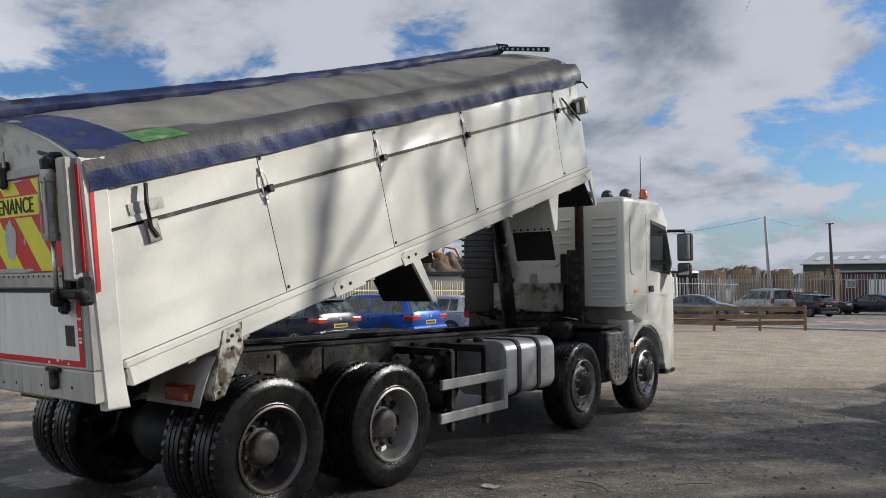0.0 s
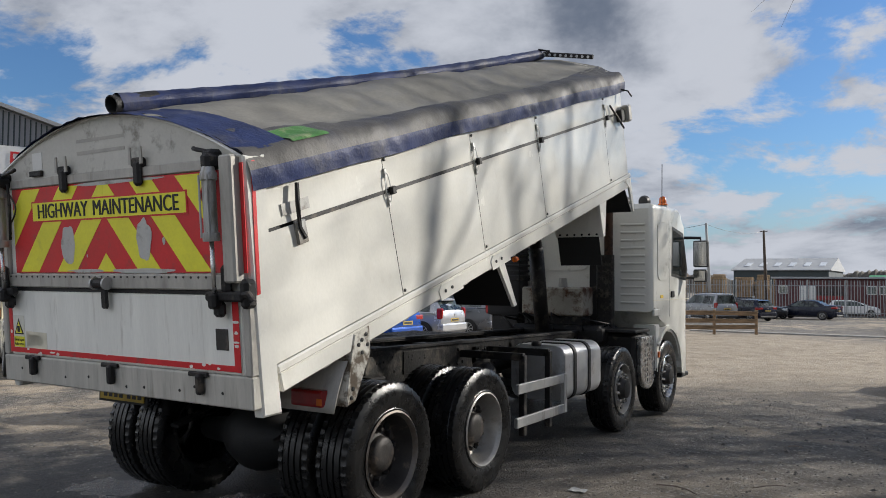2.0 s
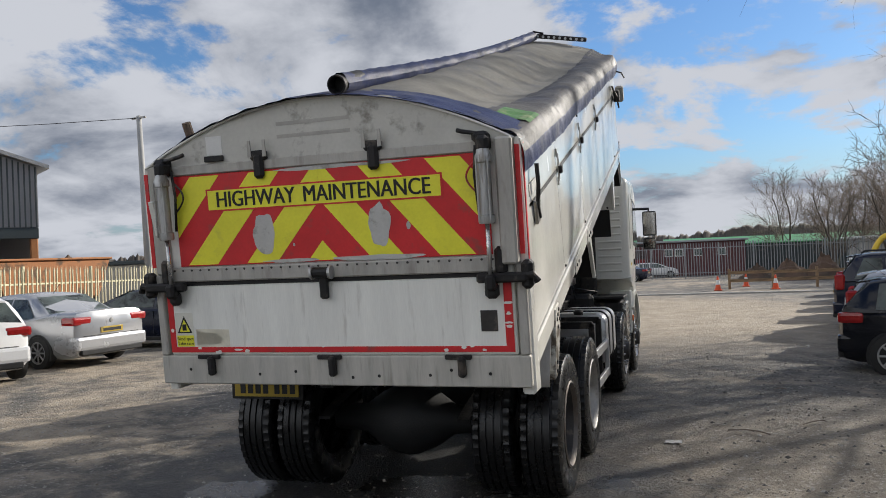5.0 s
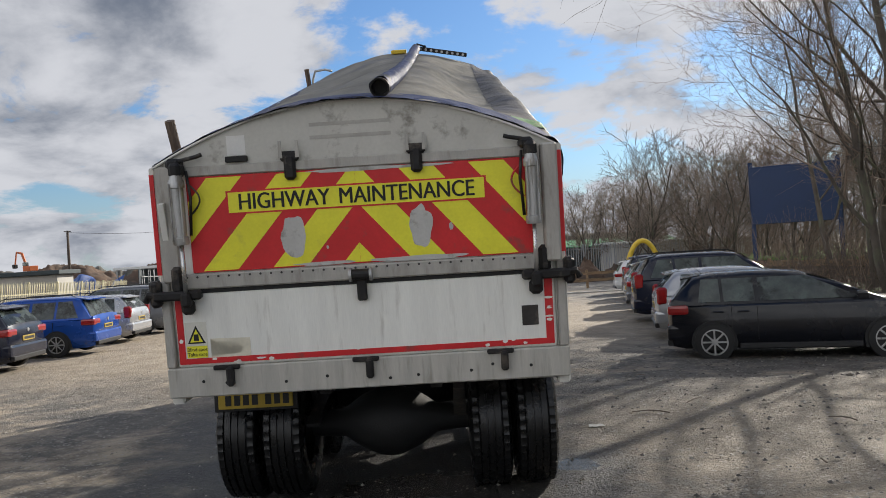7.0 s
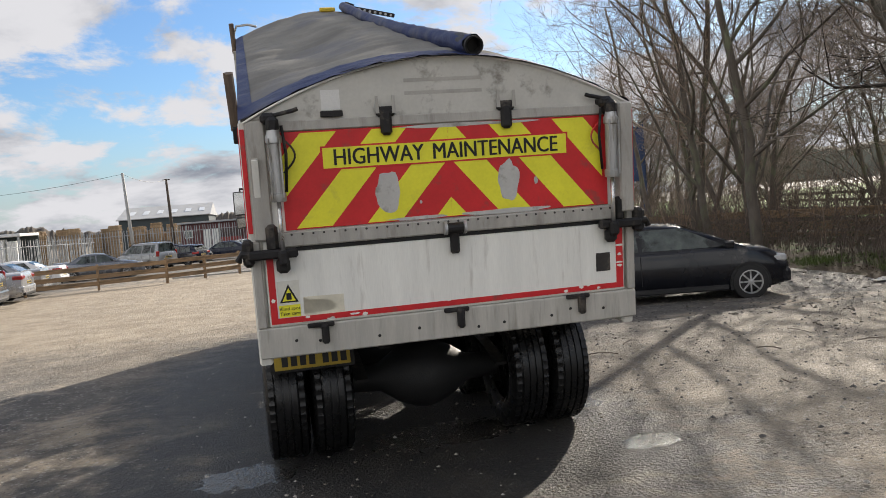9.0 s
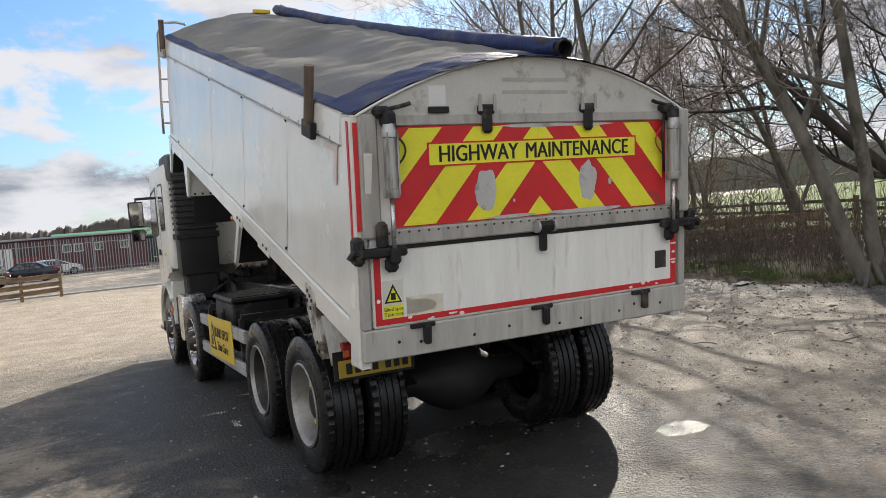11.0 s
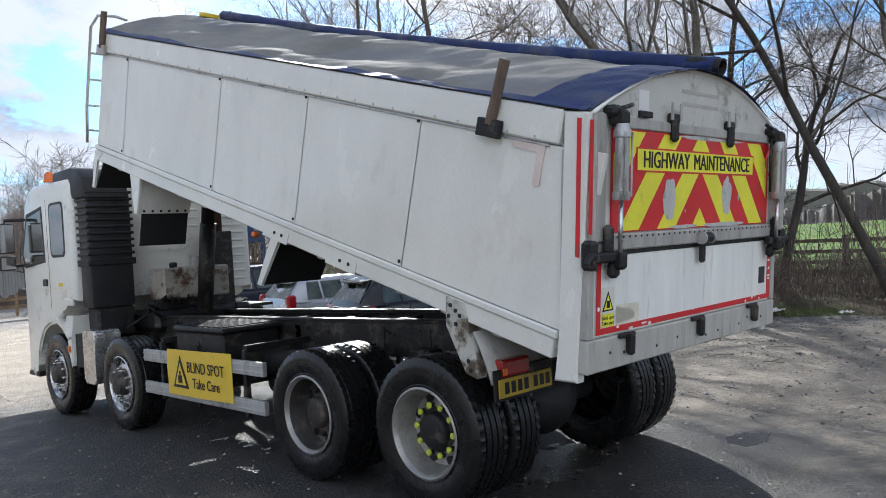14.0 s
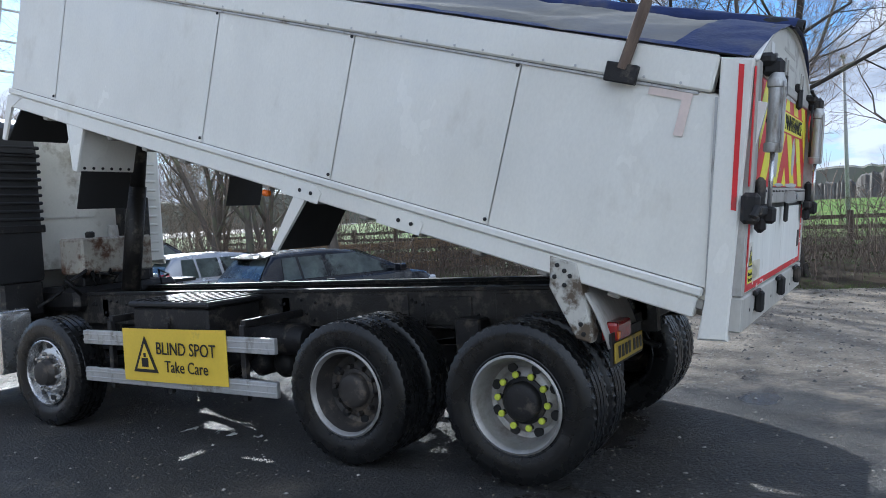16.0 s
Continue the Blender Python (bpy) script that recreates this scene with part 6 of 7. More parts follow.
def pale_mesh(h, w=0.065):
    """One palisade pale: ridged strip with a split, pointed top."""
    bm = bmesh.new()
    d = 0.016
    pts = [(-w / 2, 0), (-w / 4, d), (w / 4, d), (w / 2, 0)]
    lo = [bm.verts.new((a, -b, 0.05)) for a, b in pts]
    hi = [bm.verts.new((a, -b, h - 0.09)) for a, b in pts]
    tips = [bm.verts.new((-w * 0.55, 0.012, h)), bm.verts.new((0, -d - 0.01, h + 0.03)), bm.verts.new((w * 0.55, 0.012, h))]
    for i in range(3):
        bm.faces.new((lo[i], lo[i + 1], hi[i + 1], hi[i]))
        bm.faces.new((hi[i], hi[i + 1], tips[i]))
    me = bpy.data.meshes.new("pale")
    bm.to_mesh(me)
    bm.free()
    return me


def palisade(a, b, h, material, label, step=0.15, lean=None):
    """A palisade fence from a to b: posts, two rails and single pales."""
    h *= (far_k(a[1]) + far_k(b[1])) / 2
    step *= (far_k(a[1]) + far_k(b[1])) / 2
    a, b = Vector(yard(*a)), Vector(yard(*b))
    n = (b - a).length
    yaw = math.degrees(math.atan2(b.y - a.y, b.x - a.x))
    f = thing("palisade_fence", label, "fence", pose(a.x, a.y, a.z, 0, -math.degrees(math.asin((b.z - a.z) / n)), yaw), kind="structure")
    for z in (0.45, h - 0.45):
        part("rail", box(0, n, 0.005, 0.05, z - 0.025, z + 0.025, 0.004), material, f)
    x = 0.0
    while x <= n:
        part("post", box(x - 0.04, x + 0.04, 0.05, 0.12, 0, h + 0.02, 0.005), material, f)
        x += 2.75
    me = pale_mesh(h)
    me.materials.append(material)
    count = int(n / step)
    rnd = random.Random(int(n * 10))
    for i in range(count):
        o = new("pale", me)
        o.parent = f
        tilt = rnd.uniform(-1, 1) if not lean else rnd.uniform(*lean)
        o.matrix_basis = pose(step * (i + 0.5), 0, 0, 0, tilt, 0)
    return f


palisade((-14.6, -6.0), (-13.6, 27.5), 1.9, M_PALE, "pale yellow steel palisade fence")
palisade((-12.0, 41.2), (14.0, 41.2), 2.0, M_GALV, "grey galvanised palisade fence")
palisade((-13.4, 28.5), (-9.5, 40.5), 1.9, M_GALV, "leaning grey palisade fence at the yard corner", 0.22, (-9, 3))


def post_rail(pts, h, rails, material, label, plank=0.13, post_w=0.10, gap=2.2):
    f = thing("rail_fence", label, "fence", kind="structure")
    flatten = pts[0][0] > 15
    for q0, q1 in zip(pts, pts[1:]):
        (x0, y0, z0), (x1, y1, z1) = ((*q0, 0), (*q1, 0)) if flatten else (yard(*q0), yard(*q1))
        n = math.hypot(x1 - x0, y1 - y0)
        yaw = math.degrees(math.atan2(y1 - y0, x1 - x0))
        m = pose(x0, y0, z0, 0, -math.degrees(math.atan2(z1 - z0, n)), yaw)
        k = max(1, round(n / gap))
        for i in range(k + 1):
            part("post", box(-post_w / 2, post_w / 2, -post_w / 2, post_w / 2, 0, h + 0.05, 0.01), material, f, m=m @ pose(n * i / k, 0, 0, 0, 0.8 * math.sin(i * 3), 0))
        for i in range(k):
            for z in rails:
                part("rail", box(0, n / k, -0.075, -0.05, -plank / 2, plank / 2, 0.006), material, f, m=m @ pose(n * i / k, 0, z + 0.01 * math.sin(i * 5 + z * 9), 0, 0.5 * math.sin(i * 2 + z * 7), 0))
    return f


post_rail([(-8.6, 22.3), (-4.2, 23.0), (-1.75, 24.6)], 1.0, (0.30, 0.58, 0.90), M_TIMBER, "new timber post and rail pen", 0.18)
post_rail([(2.9, 28.5), (9.5, 29.5)], 1.0, (0.45, 0.85), M_TIMBER, "timber barrier across the yard entrance", 0.16, 0.12)
post_rail([(9.6, 34.0), (11.5, 24.0), (13.8, 12.5), (16.0, 8.5)], 1.15, (0.30, 0.62, 0.98), M_TIMBER, "broad-boarded timber fence under the trees", 0.24)
post_rail([(20.0, -30.0), (20.6, -0.7), (22.2, 9.6), (25.0, 30.0)], 1.25, (0.45, 0.8, 1.12), M_OLDWOOD, "old mossy post and rail field fence", 0.12, 0.14, 2.6)
# pale kerb line across the entrance
M_KERB = mat("concrete_kerb", (0.42, 0.40, 0.37), 0.85, 0, 0.2, 3, 40, 0.2)
kb = part("kerb", box(-4.5, 12.0, 27.2, 27.45, -0.1, 0.07, 0.02), M_KERB, None, m=pose(0, 5.0, fall(32.5), 0, 0, 1.5))
tagged(kb, "low pale concrete kerb across the yard", "kerb", kind="structure")


def cone(x, y):
    c = thing("traffic_cone", "orange traffic cone with a white sleeve", "cone", pose(*yard(x, y)), "traffic cones at the barrier")
    m1 = mat("cone_orange", (0.75, 0.10, 0.03), 0.55, 0, 0.15)
    part("base", box(-0.2, 0.2, -0.2, 0.2, 0.0, 0.05, 0.015), m1, c)
    part("cone_body", lathe([(0.15, 0.05), (0.035, 0.72), (0.0, 0.73)], 20, None, pose(0, 0, 0, 0, -90, 0)), m1, c, "", 40)
    part("sleeve", lathe([(0.113, 0.30), (0.072, 0.54), (0.066, 0.54)], 20, None, pose(0, 0, 0, 0, -90, 0)), mat("cone_white", (0.75, 0.75, 0.73), 0.5), c, "white reflective sleeve", 40)


cone(2.45, 27.9)
cone(4.6, 27.9)
cone(3.6, 30.5)

# long maroon cabins with white-framed windows
M_MAROON = mat("maroon_cladding", (0.125, 0.045, 0.048), 0.6, 0, 0.15, 2, 30, 0.05)
M_ROOF = mat("grey_roof", (0.36, 0.37, 0.38), 0.6, 0, 0.15, 1, 20, 0.05)
M_FRAME = mat("white_frame", (0.72, 0.72, 0.70), 0.5, 0, 0.05)
CK = 1.58
CABIN = Matrix.Translation((0, -5 + CK * 5, 1.85 - 1.85 * CK)) @ Matrix.Scale(CK, 4)
cabin = thing("cabin_block", "long maroon ribbed office cabin with a flat grey roof", "building", CABIN, kind="structure")
part("wall", box(-5.4, 4.2, 46.0, 49.0, 0.0, 2.08, 0.02), M_MAROON, cabin)
for k in range(64):
    part("rib", box(-5.3 + 0.15 * k, -5.24 + 0.15 * k, 45.97, 45.998, 0.1, 2.03, 0.0), M_MAROON, cabin)
part("roof", box(-5.6, 4.4, 45.7, 49.3, 2.085, 2.20, 0.02), M_ROOF, cabin)
for x in (-5.2, -0.55, 0.08, 1.2, 2.6):
    wf_ = part("window", box(x, x + 0.5, 45.90, 45.95, 1.20, 1.68, 0.01), M_FRAME, cabin, "white-framed cabin window")
    for k in (0, 1):
        part("pane", box(x + 0.04 + 0.22 * k, x + 0.24 + 0.22 * k, 45.885, 45.90, 1.25, 1.63, 0.0), CAR_GLASS, wf_)
for x in (-4.05, -3.55):
    part("door", box(x, x + 0.40, 45.90, 45.95, 0.15, 1.70, 0.01), M_FRAME, cabin, "white cabin door")
bn = part("banner", box(-3.10, -1.72, 45.82, 45.86, 0.87, 1.63, 0.0), mat("banner_dark", (0.07, 0.045, 0.045), 0.6, 0, 0.3, 2), cabin, "dark banner with a red band")
part("banner_band", box(-3.10, -1.72, 45.80, 45.818, 0.87, 1.10, 0.0), mat("banner_red", (0.25, 0.03, 0.03), 0.6), bn)
words("TRUCK STOP", 0.22, pose(-2.41, 45.80, 1.24), M_INK, bn, depth=0.002)

# grey warehouse beyond
wh_ = thing("warehouse", "dark warehouse with a pale grey roof and skylights", "building", kind="structure")
M_DARKCLAD = mat("dark_cladding", (0.045, 0.06, 0.065), 0.6, 0, 0.2, 0.5, 10, 0.05)
part("wall", box(-20.5, -8.0, 115, 135, -1.2, 3.7, 0.05), M_DARKCLAD, wh_)
part("roof", prism([(114.6, 3.7), (125, 5.6), (135.4, 3.7), (135.4, 3.6), (114.6, 3.6)], -20.8, -7.7, "x"), M_ROOF, wh_)
for k in range(6):
    part("skylight", prism([(117.5, 4.27), (120.5, 4.82), (120.5, 4.86), (117.5, 4.31)], -19.5 + 2.0 * k, -18.7 + 2.0 * k, "x"), mat("skylight", (0.62, 0.65, 0.68), 0.4), wh_)

# stacks of pallets and timber
M_PALLET = mat("pallet_wood", (0.40, 0.285, 0.17), 0.8, 0, 0.3, 3, 30, 0.1, rand=0.8)


def pallet_stack(x, y, n, yaw):
    s = thing("pallet_stack", "tall stack of weathered wooden pallets", "pallets", pose(x, y, fall(y), 0, 0, yaw), "stacks of pallets behind the far fence")
    me = None
    for k in range(n):
        if me is None:
            bm = bmesh.new()
            for i in range(5):
                box(-0.6 + 0.25 * i, -0.48 + 0.25 * i, -0.5, 0.5, 0.11, 0.14, 0, bm)
            for i in (-0.5, 0, 0.4):
                box(-0.6, 0.64, i, i + 0.1, 0.0, 0.11, 0, bm)
            o = part("pallet", bm, M_PALLET, s)
            me = o.data
        else:
            o = new("pallet", me)
            o.parent = s
        o.matrix_basis = pose(random.uniform(-0.05, 0.05), random.uniform(-0.05, 0.05), 0.145 * k, 0, 0, random.uniform(-3, 3))


for i in range(30):
    pallet_stack(-34 + 0.98 * i + random.uniform(-0.2, 0.2), 96 + random.uniform(-6, 6), random.choice((19, 21, 23, 25, 27)), random.uniform(-12, 12))
# canopy shelter with blue sheets
sh = thing("canopy_shelter", "low white-edged canopy with stacked sheets under it", "shelter", pose(0, 0, fall(69)))
part("roof", box(-31, -20.5, 66, 72, 3.3, 3.55, 0.03), M_FRAME, sh)
for x in (-30.8, -26, -20.8):
    part("post", box(x, x + 0.15, 66.2, 66.35, 0, 3.3, 0.02), M_GALV, sh)
part("back", box(-31, -20.5, 71.7, 71.9, 0, 3.3, 0.02), M_DARKCLAD, sh)
M_SHEETBLUE = mat("blue_sheeting", (0.05, 0.11, 0.33), 0.5, 0, 0.4, 1.5, 20, 0.3)
bs = part("sheeting", sheet(lambda s, t: (-35 + 5 * s, 66 + 0.4 * math.sin(s * 20) - 1.5 * t, fall(66) + 3.1 * (1 - t ** 2) * (0.8 + 0.2 * math.sin(s * 7))), 30, 8), M_SHEETBLUE)
tagged(bs, "crumpled blue and white sheeting over stacked goods", "sheeting")
for k in range(5):
    wb2 = part("wrapped_bale", box(-25.5 + 0.95 * k, -24.8 + 0.95 * k, 66.5, 67.6, 0, 2.9 + 0.2 * (k % 2), 0.04), M_FRAME, None, m=pose(0, 0, fall(67)))
    tagged(wb2, "wrapped white stack under the canopy", "stack", "wrapped stacks")

# gable-ended shed with its red-lettered sign
shed = thing("gable_shed", "grey ribbed gable shed with an open lower side", "building", pose(-37.7, -2.0, 0.2, 0, 0, 56), kind="structure")
M_CLAD = mat("grey_cladding", (0.33, 0.33, 0.34), 0.55, 0.1, 0.12, 0.6, 15, 0.03)
# local x runs along the gable to its far low corner, y goes into the building
def gab(x):
    return 5.9 + 4.1 * (1 - abs(x - 13) / 13)


part("gable", prism([(0, 3.45), (26, 3.45), (26, 5.9), (13, 10.0), (0, 5.9)], 0.0, 0.12, "y"), M_CLAD, shed)
for i in range(130):
    x = 0.1 + 0.2 * i
    part("rib", box(x, x + 0.05, -0.05, -0.002, 3.45, gab(x) - 0.05, 0.0), M_DARKCLAD, shed)
part("roof", prism([(-0.4, 5.80), (13, 10.06), (26.4, 5.80), (26.4, 5.95), (13, 10.22), (-0.4, 5.95)], -0.3, 30, "y"), M_ROOF, shed)
part("lintel", box(0, 26, -0.02, 0.3, 3.0, 3.44, 0.02), M_DARKCLAD, shed)
part("side_wall", box(25.9, 26.02, 0.2, 30, 0, 5.8, 0.02), M_CLAD, shed)
part("back_wall", box(0.1, 26, 9.0, 9.2, 0, 5.8, 0.0), mat("inner_cladding", (0.28, 0.33, 0.40), 0.6, 0, 0.1, 0.5), shed)
for x in (0.2, 9, 18, 22.4, 25.7):
    part("column", box(x, x + 0.25, 0.0, 0.3, 0, 2.99, 0.02), mat("rust_orange", (0.45, 0.19, 0.07), 0.7, 0, 0.25, 2, 20, 0.1), shed, "rust-orange steel column")
sg = part("sign_board", box(13.2, 21.4, -0.12, -0.06, 5.80, 6.95, 0.01), mat("sign_white", (0.78, 0.78, 0.76), 0.5, 0, 0.05), shed, "white sign board with red capital letters", m=pose(0, 0, 0))
o = words("IAL PARK", 0.95, pose(5.9, -0.135, 5.95, 0, 0, 180), mat("sign_red", (0.62, 0.03, 0.04), 0.5), sg, squeeze=1.1, align="RIGHT")
o.matrix_basis = pose(20.7, -0.135, 6.36)
# lorries and skips stored behind the pale fence
for x, y, l, col, lab in ((-18.5, 9.0, 5.0, (0.30, 0.28, 0.25), "weathered tank body stored behind the fence"), (-19.0, 15.5, 4.0, (0.42, 0.17, 0.06), "rusty orange skip stored behind the fence"), (-20, 2.5, 5, (0.45, 0.44, 0.42), "pale old trailer body behind the fence")):
    s = thing("stored_body", lab, "skip", pose(x, y, 0, 0, 0, 80))
    mm = mat("stored_%d" % int(l * 10 + y), col, 0.7, 0, 0.3, 2, 20, 0.1, (0.12, 0.07, 0.04), 0.4, 2)
    part("shell", prism([(-l / 2, 0.9), (l / 2 - 0.5, 0.9), (l / 2, 2.2), (-l / 2 - 0.3, 2.2)], -0.9, 0.9, "y", 0.05), mm, s)
    part("rim", box(-l / 2 - 0.35, l / 2 + 0.05, -0.95, 0.95, 2.2, 2.28, 0.02), mm, s)
    for q in (-l / 3, l / 3):
        part("leg", box(q - 0.15, q + 0.15, -0.8, 0.8, 0, 0.9, 0.02), M_BLACK, s)

# low walls, spoil heaps, excavators and the mast
M_SOIL = mat("spoil_heap", (0.13, 0.085, 0.06), 0.95, 0, 0.35, 0.3, 4, 0.5, (0.06, 0.05, 0.04), 0.4, 0.2)
for x, y, r, h in ((-64, 88, 13, 5.0), (-76, 78, 14, 3.2), (-51, 97, 12, 3.4), (-38, 100, 12, 3.0), (-84, 60, 16, 3.2)):
    hp = part("soil_mound", sheet(lambda s, t: (x + r * s * math.cos(2 * math.pi * t), y + r * s * math.sin(2 * math.pi * t), -1.3 + (h + 1.0) * math.cos(math.pi / 2 * s) ** 1.2 * (1 + 0.4 * noise.noise((s * 3 * math.cos(6.283 * t), s * 3 * math.sin(6.283 * t), x)) + 0.22 * noise.noise((s * 9 * math.cos(6.283 * t), s * 9 * math.sin(6.283 * t), y)) + 0.12 * noise.noise((s * 24 * math.cos(6.283 * t), s * 24 * math.sin(6.283 * t), y)))), 36, 90), M_SOIL, smooth=True)
    tagged(hp, "brown heap of spoil and rubble", "heap")
low = part("low_store", box(-46, -22, 38, 40, -0.6, 2.1, 0.05), mat("pale_block", (0.48, 0.46, 0.42), 0.8, 0, 0.2, 0.5), None, m=pose(0, 0, 0, 0, 0, 0))
tagged(low, "low pale store with a dark flat roof", "building", kind="structure")
lr = part("low_store_roof", box(-46.3, -21.7, 37.7, 40.3, 2.105, 2.35, 0.03), M_DARKCLAD)
tagged(lr, "dark flat roof of the low store", "roof", kind="structure")


def digger(x, y, yaw, s):
    d = thing("excavator", "orange tracked excavator on the spoil heaps", "excavator", pose(x, y, 2.6, 0, 0, yaw) @ Matrix.Scale(0.55, 4))
    og = mat("digger_orange", (0.55, 0.13, 0.03), 0.5, 0, 0.2)
    part("track", prism(rounded(-1.6, 1.6, 0, 0.8, 0.38), -1.2, 1.2, "y", 0.05), M_BLACK, d)
    part("house", box(-1.6, 1.2, -1.1, 1.1, 0.85, 2.1, 0.12), og, d)
    part("cabin", box(0.2, 1.3, 0.1, 1.1, 2.1, 3.0, 0.1), CAR_GLASS, d)
    part("boom", tube([(1.0, 0, 1.6), (3.0 * s, 0, 5.2 * s), (5.2 * s, 0, 5.6 * s)], [0.3, 0.32, 0.2], 6), og, d)
    part("stick", tube([(5.2 * s, 0, 5.6 * s), (6.0 * s, 0, 2.6 * s)], 0.18, 6), og, d)
    part("bucket", box(5.6 * s, 6.6 * s, -0.5, 0.5, 1.7 * s, 2.7 * s, 0.15), M_BLACK, d)


digger(-55, 96, 150, 1.0)
digger(-61.5, 92, 200, 1.35)

mast = thing("radio_mast", "grey lattice radio mast with aerial drums", "mast", pose(-68, 92, -1.07))
H = 14.2
for k in range(4):
    sx, sy = (1, 1, -1, -1)[k], (1, -1, -1, 1)[k]
    part("leg", tube([(sx * 1.0, sy * 1.0, 0), (sx * 0.75, sy * 0.75, H)], 0.09, 6), M_GALV, mast)
for k in range(12):
    z0, z1 = H * k / 12, H * (k + 1) / 12
    for a in range(4):
        q = [(1, 1), (1, -1), (-1, -1), (-1, 1)]
        w0, w1 = 1 - 0.25 * k / 12, 1 - 0.25 * (k + 1) / 12
        p0, p1 = q[a], q[(a + 1) % 4]
        if k % 2:
            p0, p1 = p1, p0
        part("brace", tube([(p0[0] * w0, p0[1] * w0, z0), (p1[0] * w1, p1[1] * w1, z1)], 0.045, 4), M_GALV, mast)
for z in (10.6, 13.9):
    part("platform", lathe([(0.2, z), (1.7, z), (1.7, z + 0.12), (0.2, z + 0.12)], 12, None, pose(0, 0, 0, 0, -90, 0)), M_GALV, mast)
for k in range(9):
    a = 2 * math.pi * k / 9
    part("antenna", box(-0.12, 0.12, -0.08, 0.08, 0, 1.9, 0.03), M_FRAME, mast, m=pose(1.7 * math.cos(a), 1.7 * math.sin(a), 13.6, 0, 0, math.degrees(a)))


def pole(x, y, h, r, material, label, name="pole", lean=0.0, arm=True):
    p_ = thing(name, label, "pole", pose(x, y, fall(y) if x < 20 else 0, 0, lean, 0))
    part("shaft", tube([(0, 0, 0), (0, 0, h * 0.5), (0, 0, h)], [r, r * 0.85, r * 0.62], 12), material, p_, "", True)
    if arm:
        part("cross_arm", box(-0.35, 0.35, -0.04, 0.04, h - 0.12, h - 0.04, 0.01), material, p_)


M_POLE = mat("pole_grey", (0.36, 0.36, 0.35), 0.7, 0.1, 0.2, 1, 20, 0.1)
M_POLEW = mat("pole_wood", (0.085, 0.065, 0.05), 0.85, 0, 0.3, 2, 20, 0.2)
pole(-19.7, 21.9, 8.5, 0.17, M_POLE, "tall pale street pole with a cable", lean=-2)
pole(-10.7, 59.5, 7.4, 0.15, M_POLE, "pale leaning pole behind the fence", lean=-2.5, arm=False)
pole(-9.2, 75.0, 7.9, 0.17, M_POLEW, "dark wooden power pole", lean=-1.5)
pole(-37, 70, 7.5, 0.17, M_POLEW, "dark wooden power pole")
pole(34.0, 0.2, 7.8, 0.10, M_POLE, "grey street lamp column beyond the field", "street_lamp", arm=False)
part("lamp_head", box(33.4, 34.3, 0.1, 0.3, 7.75, 7.87, 0.03), M_POLE, bpy.data.objects["street_lamp"]).matrix_basis = pose(-34.0, -0.2, 0)
for p0, p1, sagg in (((-19.9, 21.9, 8.15), (-70, 10, 12), 1.2), ((-11.0, 59.5, 6.45), (-37, 70, 6.3), 0.8), ((-11.0, 59.5, 6.45), (-9.4, 75, 6.7), 0.4)):
    pts = [tuple(p0[i] + (p1[i] - p0[i]) * k / 12 - (4 * sagg * (k / 12) * (1 - k / 12) if i == 2 else 0) for i in range(3)) for k in range(13)]
    cb_ = part("overhead_cable", tube(pts, 0.014, 4), M_BLACK)
    tagged(cb_, "thin black overhead cable between poles", "cable")

# green-roofed depot, yellow hoop, blue board
dp = thing("green_depot", "long low depot with a green roof", "building", kind="structure")
part("wall", box(-1, 26, 84, 96, -1.2, 1.9, 0.05), M_DARKCLAD, dp)
part("roof", prism([(83.5, 1.9), (90, 2.7), (96.5, 1.9), (96.5, 1.8), (83.5, 1.8)], -1.5, 26.5, "x"), mat("green_roof", (0.05, 0.26, 0.09), 0.5, 0, 0.1, 0.5), dp)
dp2 = thing("pale_depot", "pale low shed beside the green depot", "building", kind="structure")
part("wall", box(16, 30, 70, 78, -1.2, 1.9, 0.05), mat("pale_shed", (0.45, 0.44, 0.42), 0.7, 0, 0.15, 0.5), dp2)
part("roof", box(15.5, 30.5, 69.5, 78.5, 1.905, 2.1, 0.03), M_FRAME, dp2)
palisade((15.0, 43.0), (30.0, 40.0), 2.0, M_GALV, "grey palisade gate and fence by the depot", 0.3)
hoop = part("yellow_hoop", tube([(12.5 + 1.1 * math.cos(a), 44.0, -0.6 + 2.6 * math.sin(a)) for a in [math.pi * k / 16 for k in range(17)]], 0.16, 8), M_SIGN, None, "", True)
tagged(hoop, "coil of thick yellow pipe standing by the fence", "pipe")
for k in range(6):
    rb_ = part("rubble", sheet(lambda s, t: (6 + 2.1 * k + 1.4 * s * math.cos(6.283 * t), 52 + 1.4 * s * math.sin(6.283 * t), -0.75 + (1.0 + 0.3 * (k % 3)) * (1 - s ** 1.7) * (1 + 0.5 * noise.noise((s * 4, math.cos(6.283 * t) * 3, k)))), 8, 16), M_SOIL)
    tagged(rb_, "heap of broken concrete and soil", "heap", "rubble heaps")
bb = thing("hoarding", "blue site hoarding on blue steel legs", "sign", pose(21.1, 41.2, fall(41.2), 0, 0, -22))
M_HOARD = mat("hoarding_blue", (0.022, 0.045, 0.115), 0.5, 0, 0.12, 1, 20, 0.03)
part("board", box(-2.45, 2.45, -0.06, 0.06, 3.1, 6.6, 0.02), M_HOARD, bb)
for x in (-2.4, 2.4):
    part("leg", box(x - 0.13, x + 0.13, 0.06, 0.30, 0, 6.9, 0.02), M_HOARD, bb)
    part("stay", tube([(x, 0.2, 3.6), (x, 1.9, 0)], 0.07, 6), M_HOARD, bb)

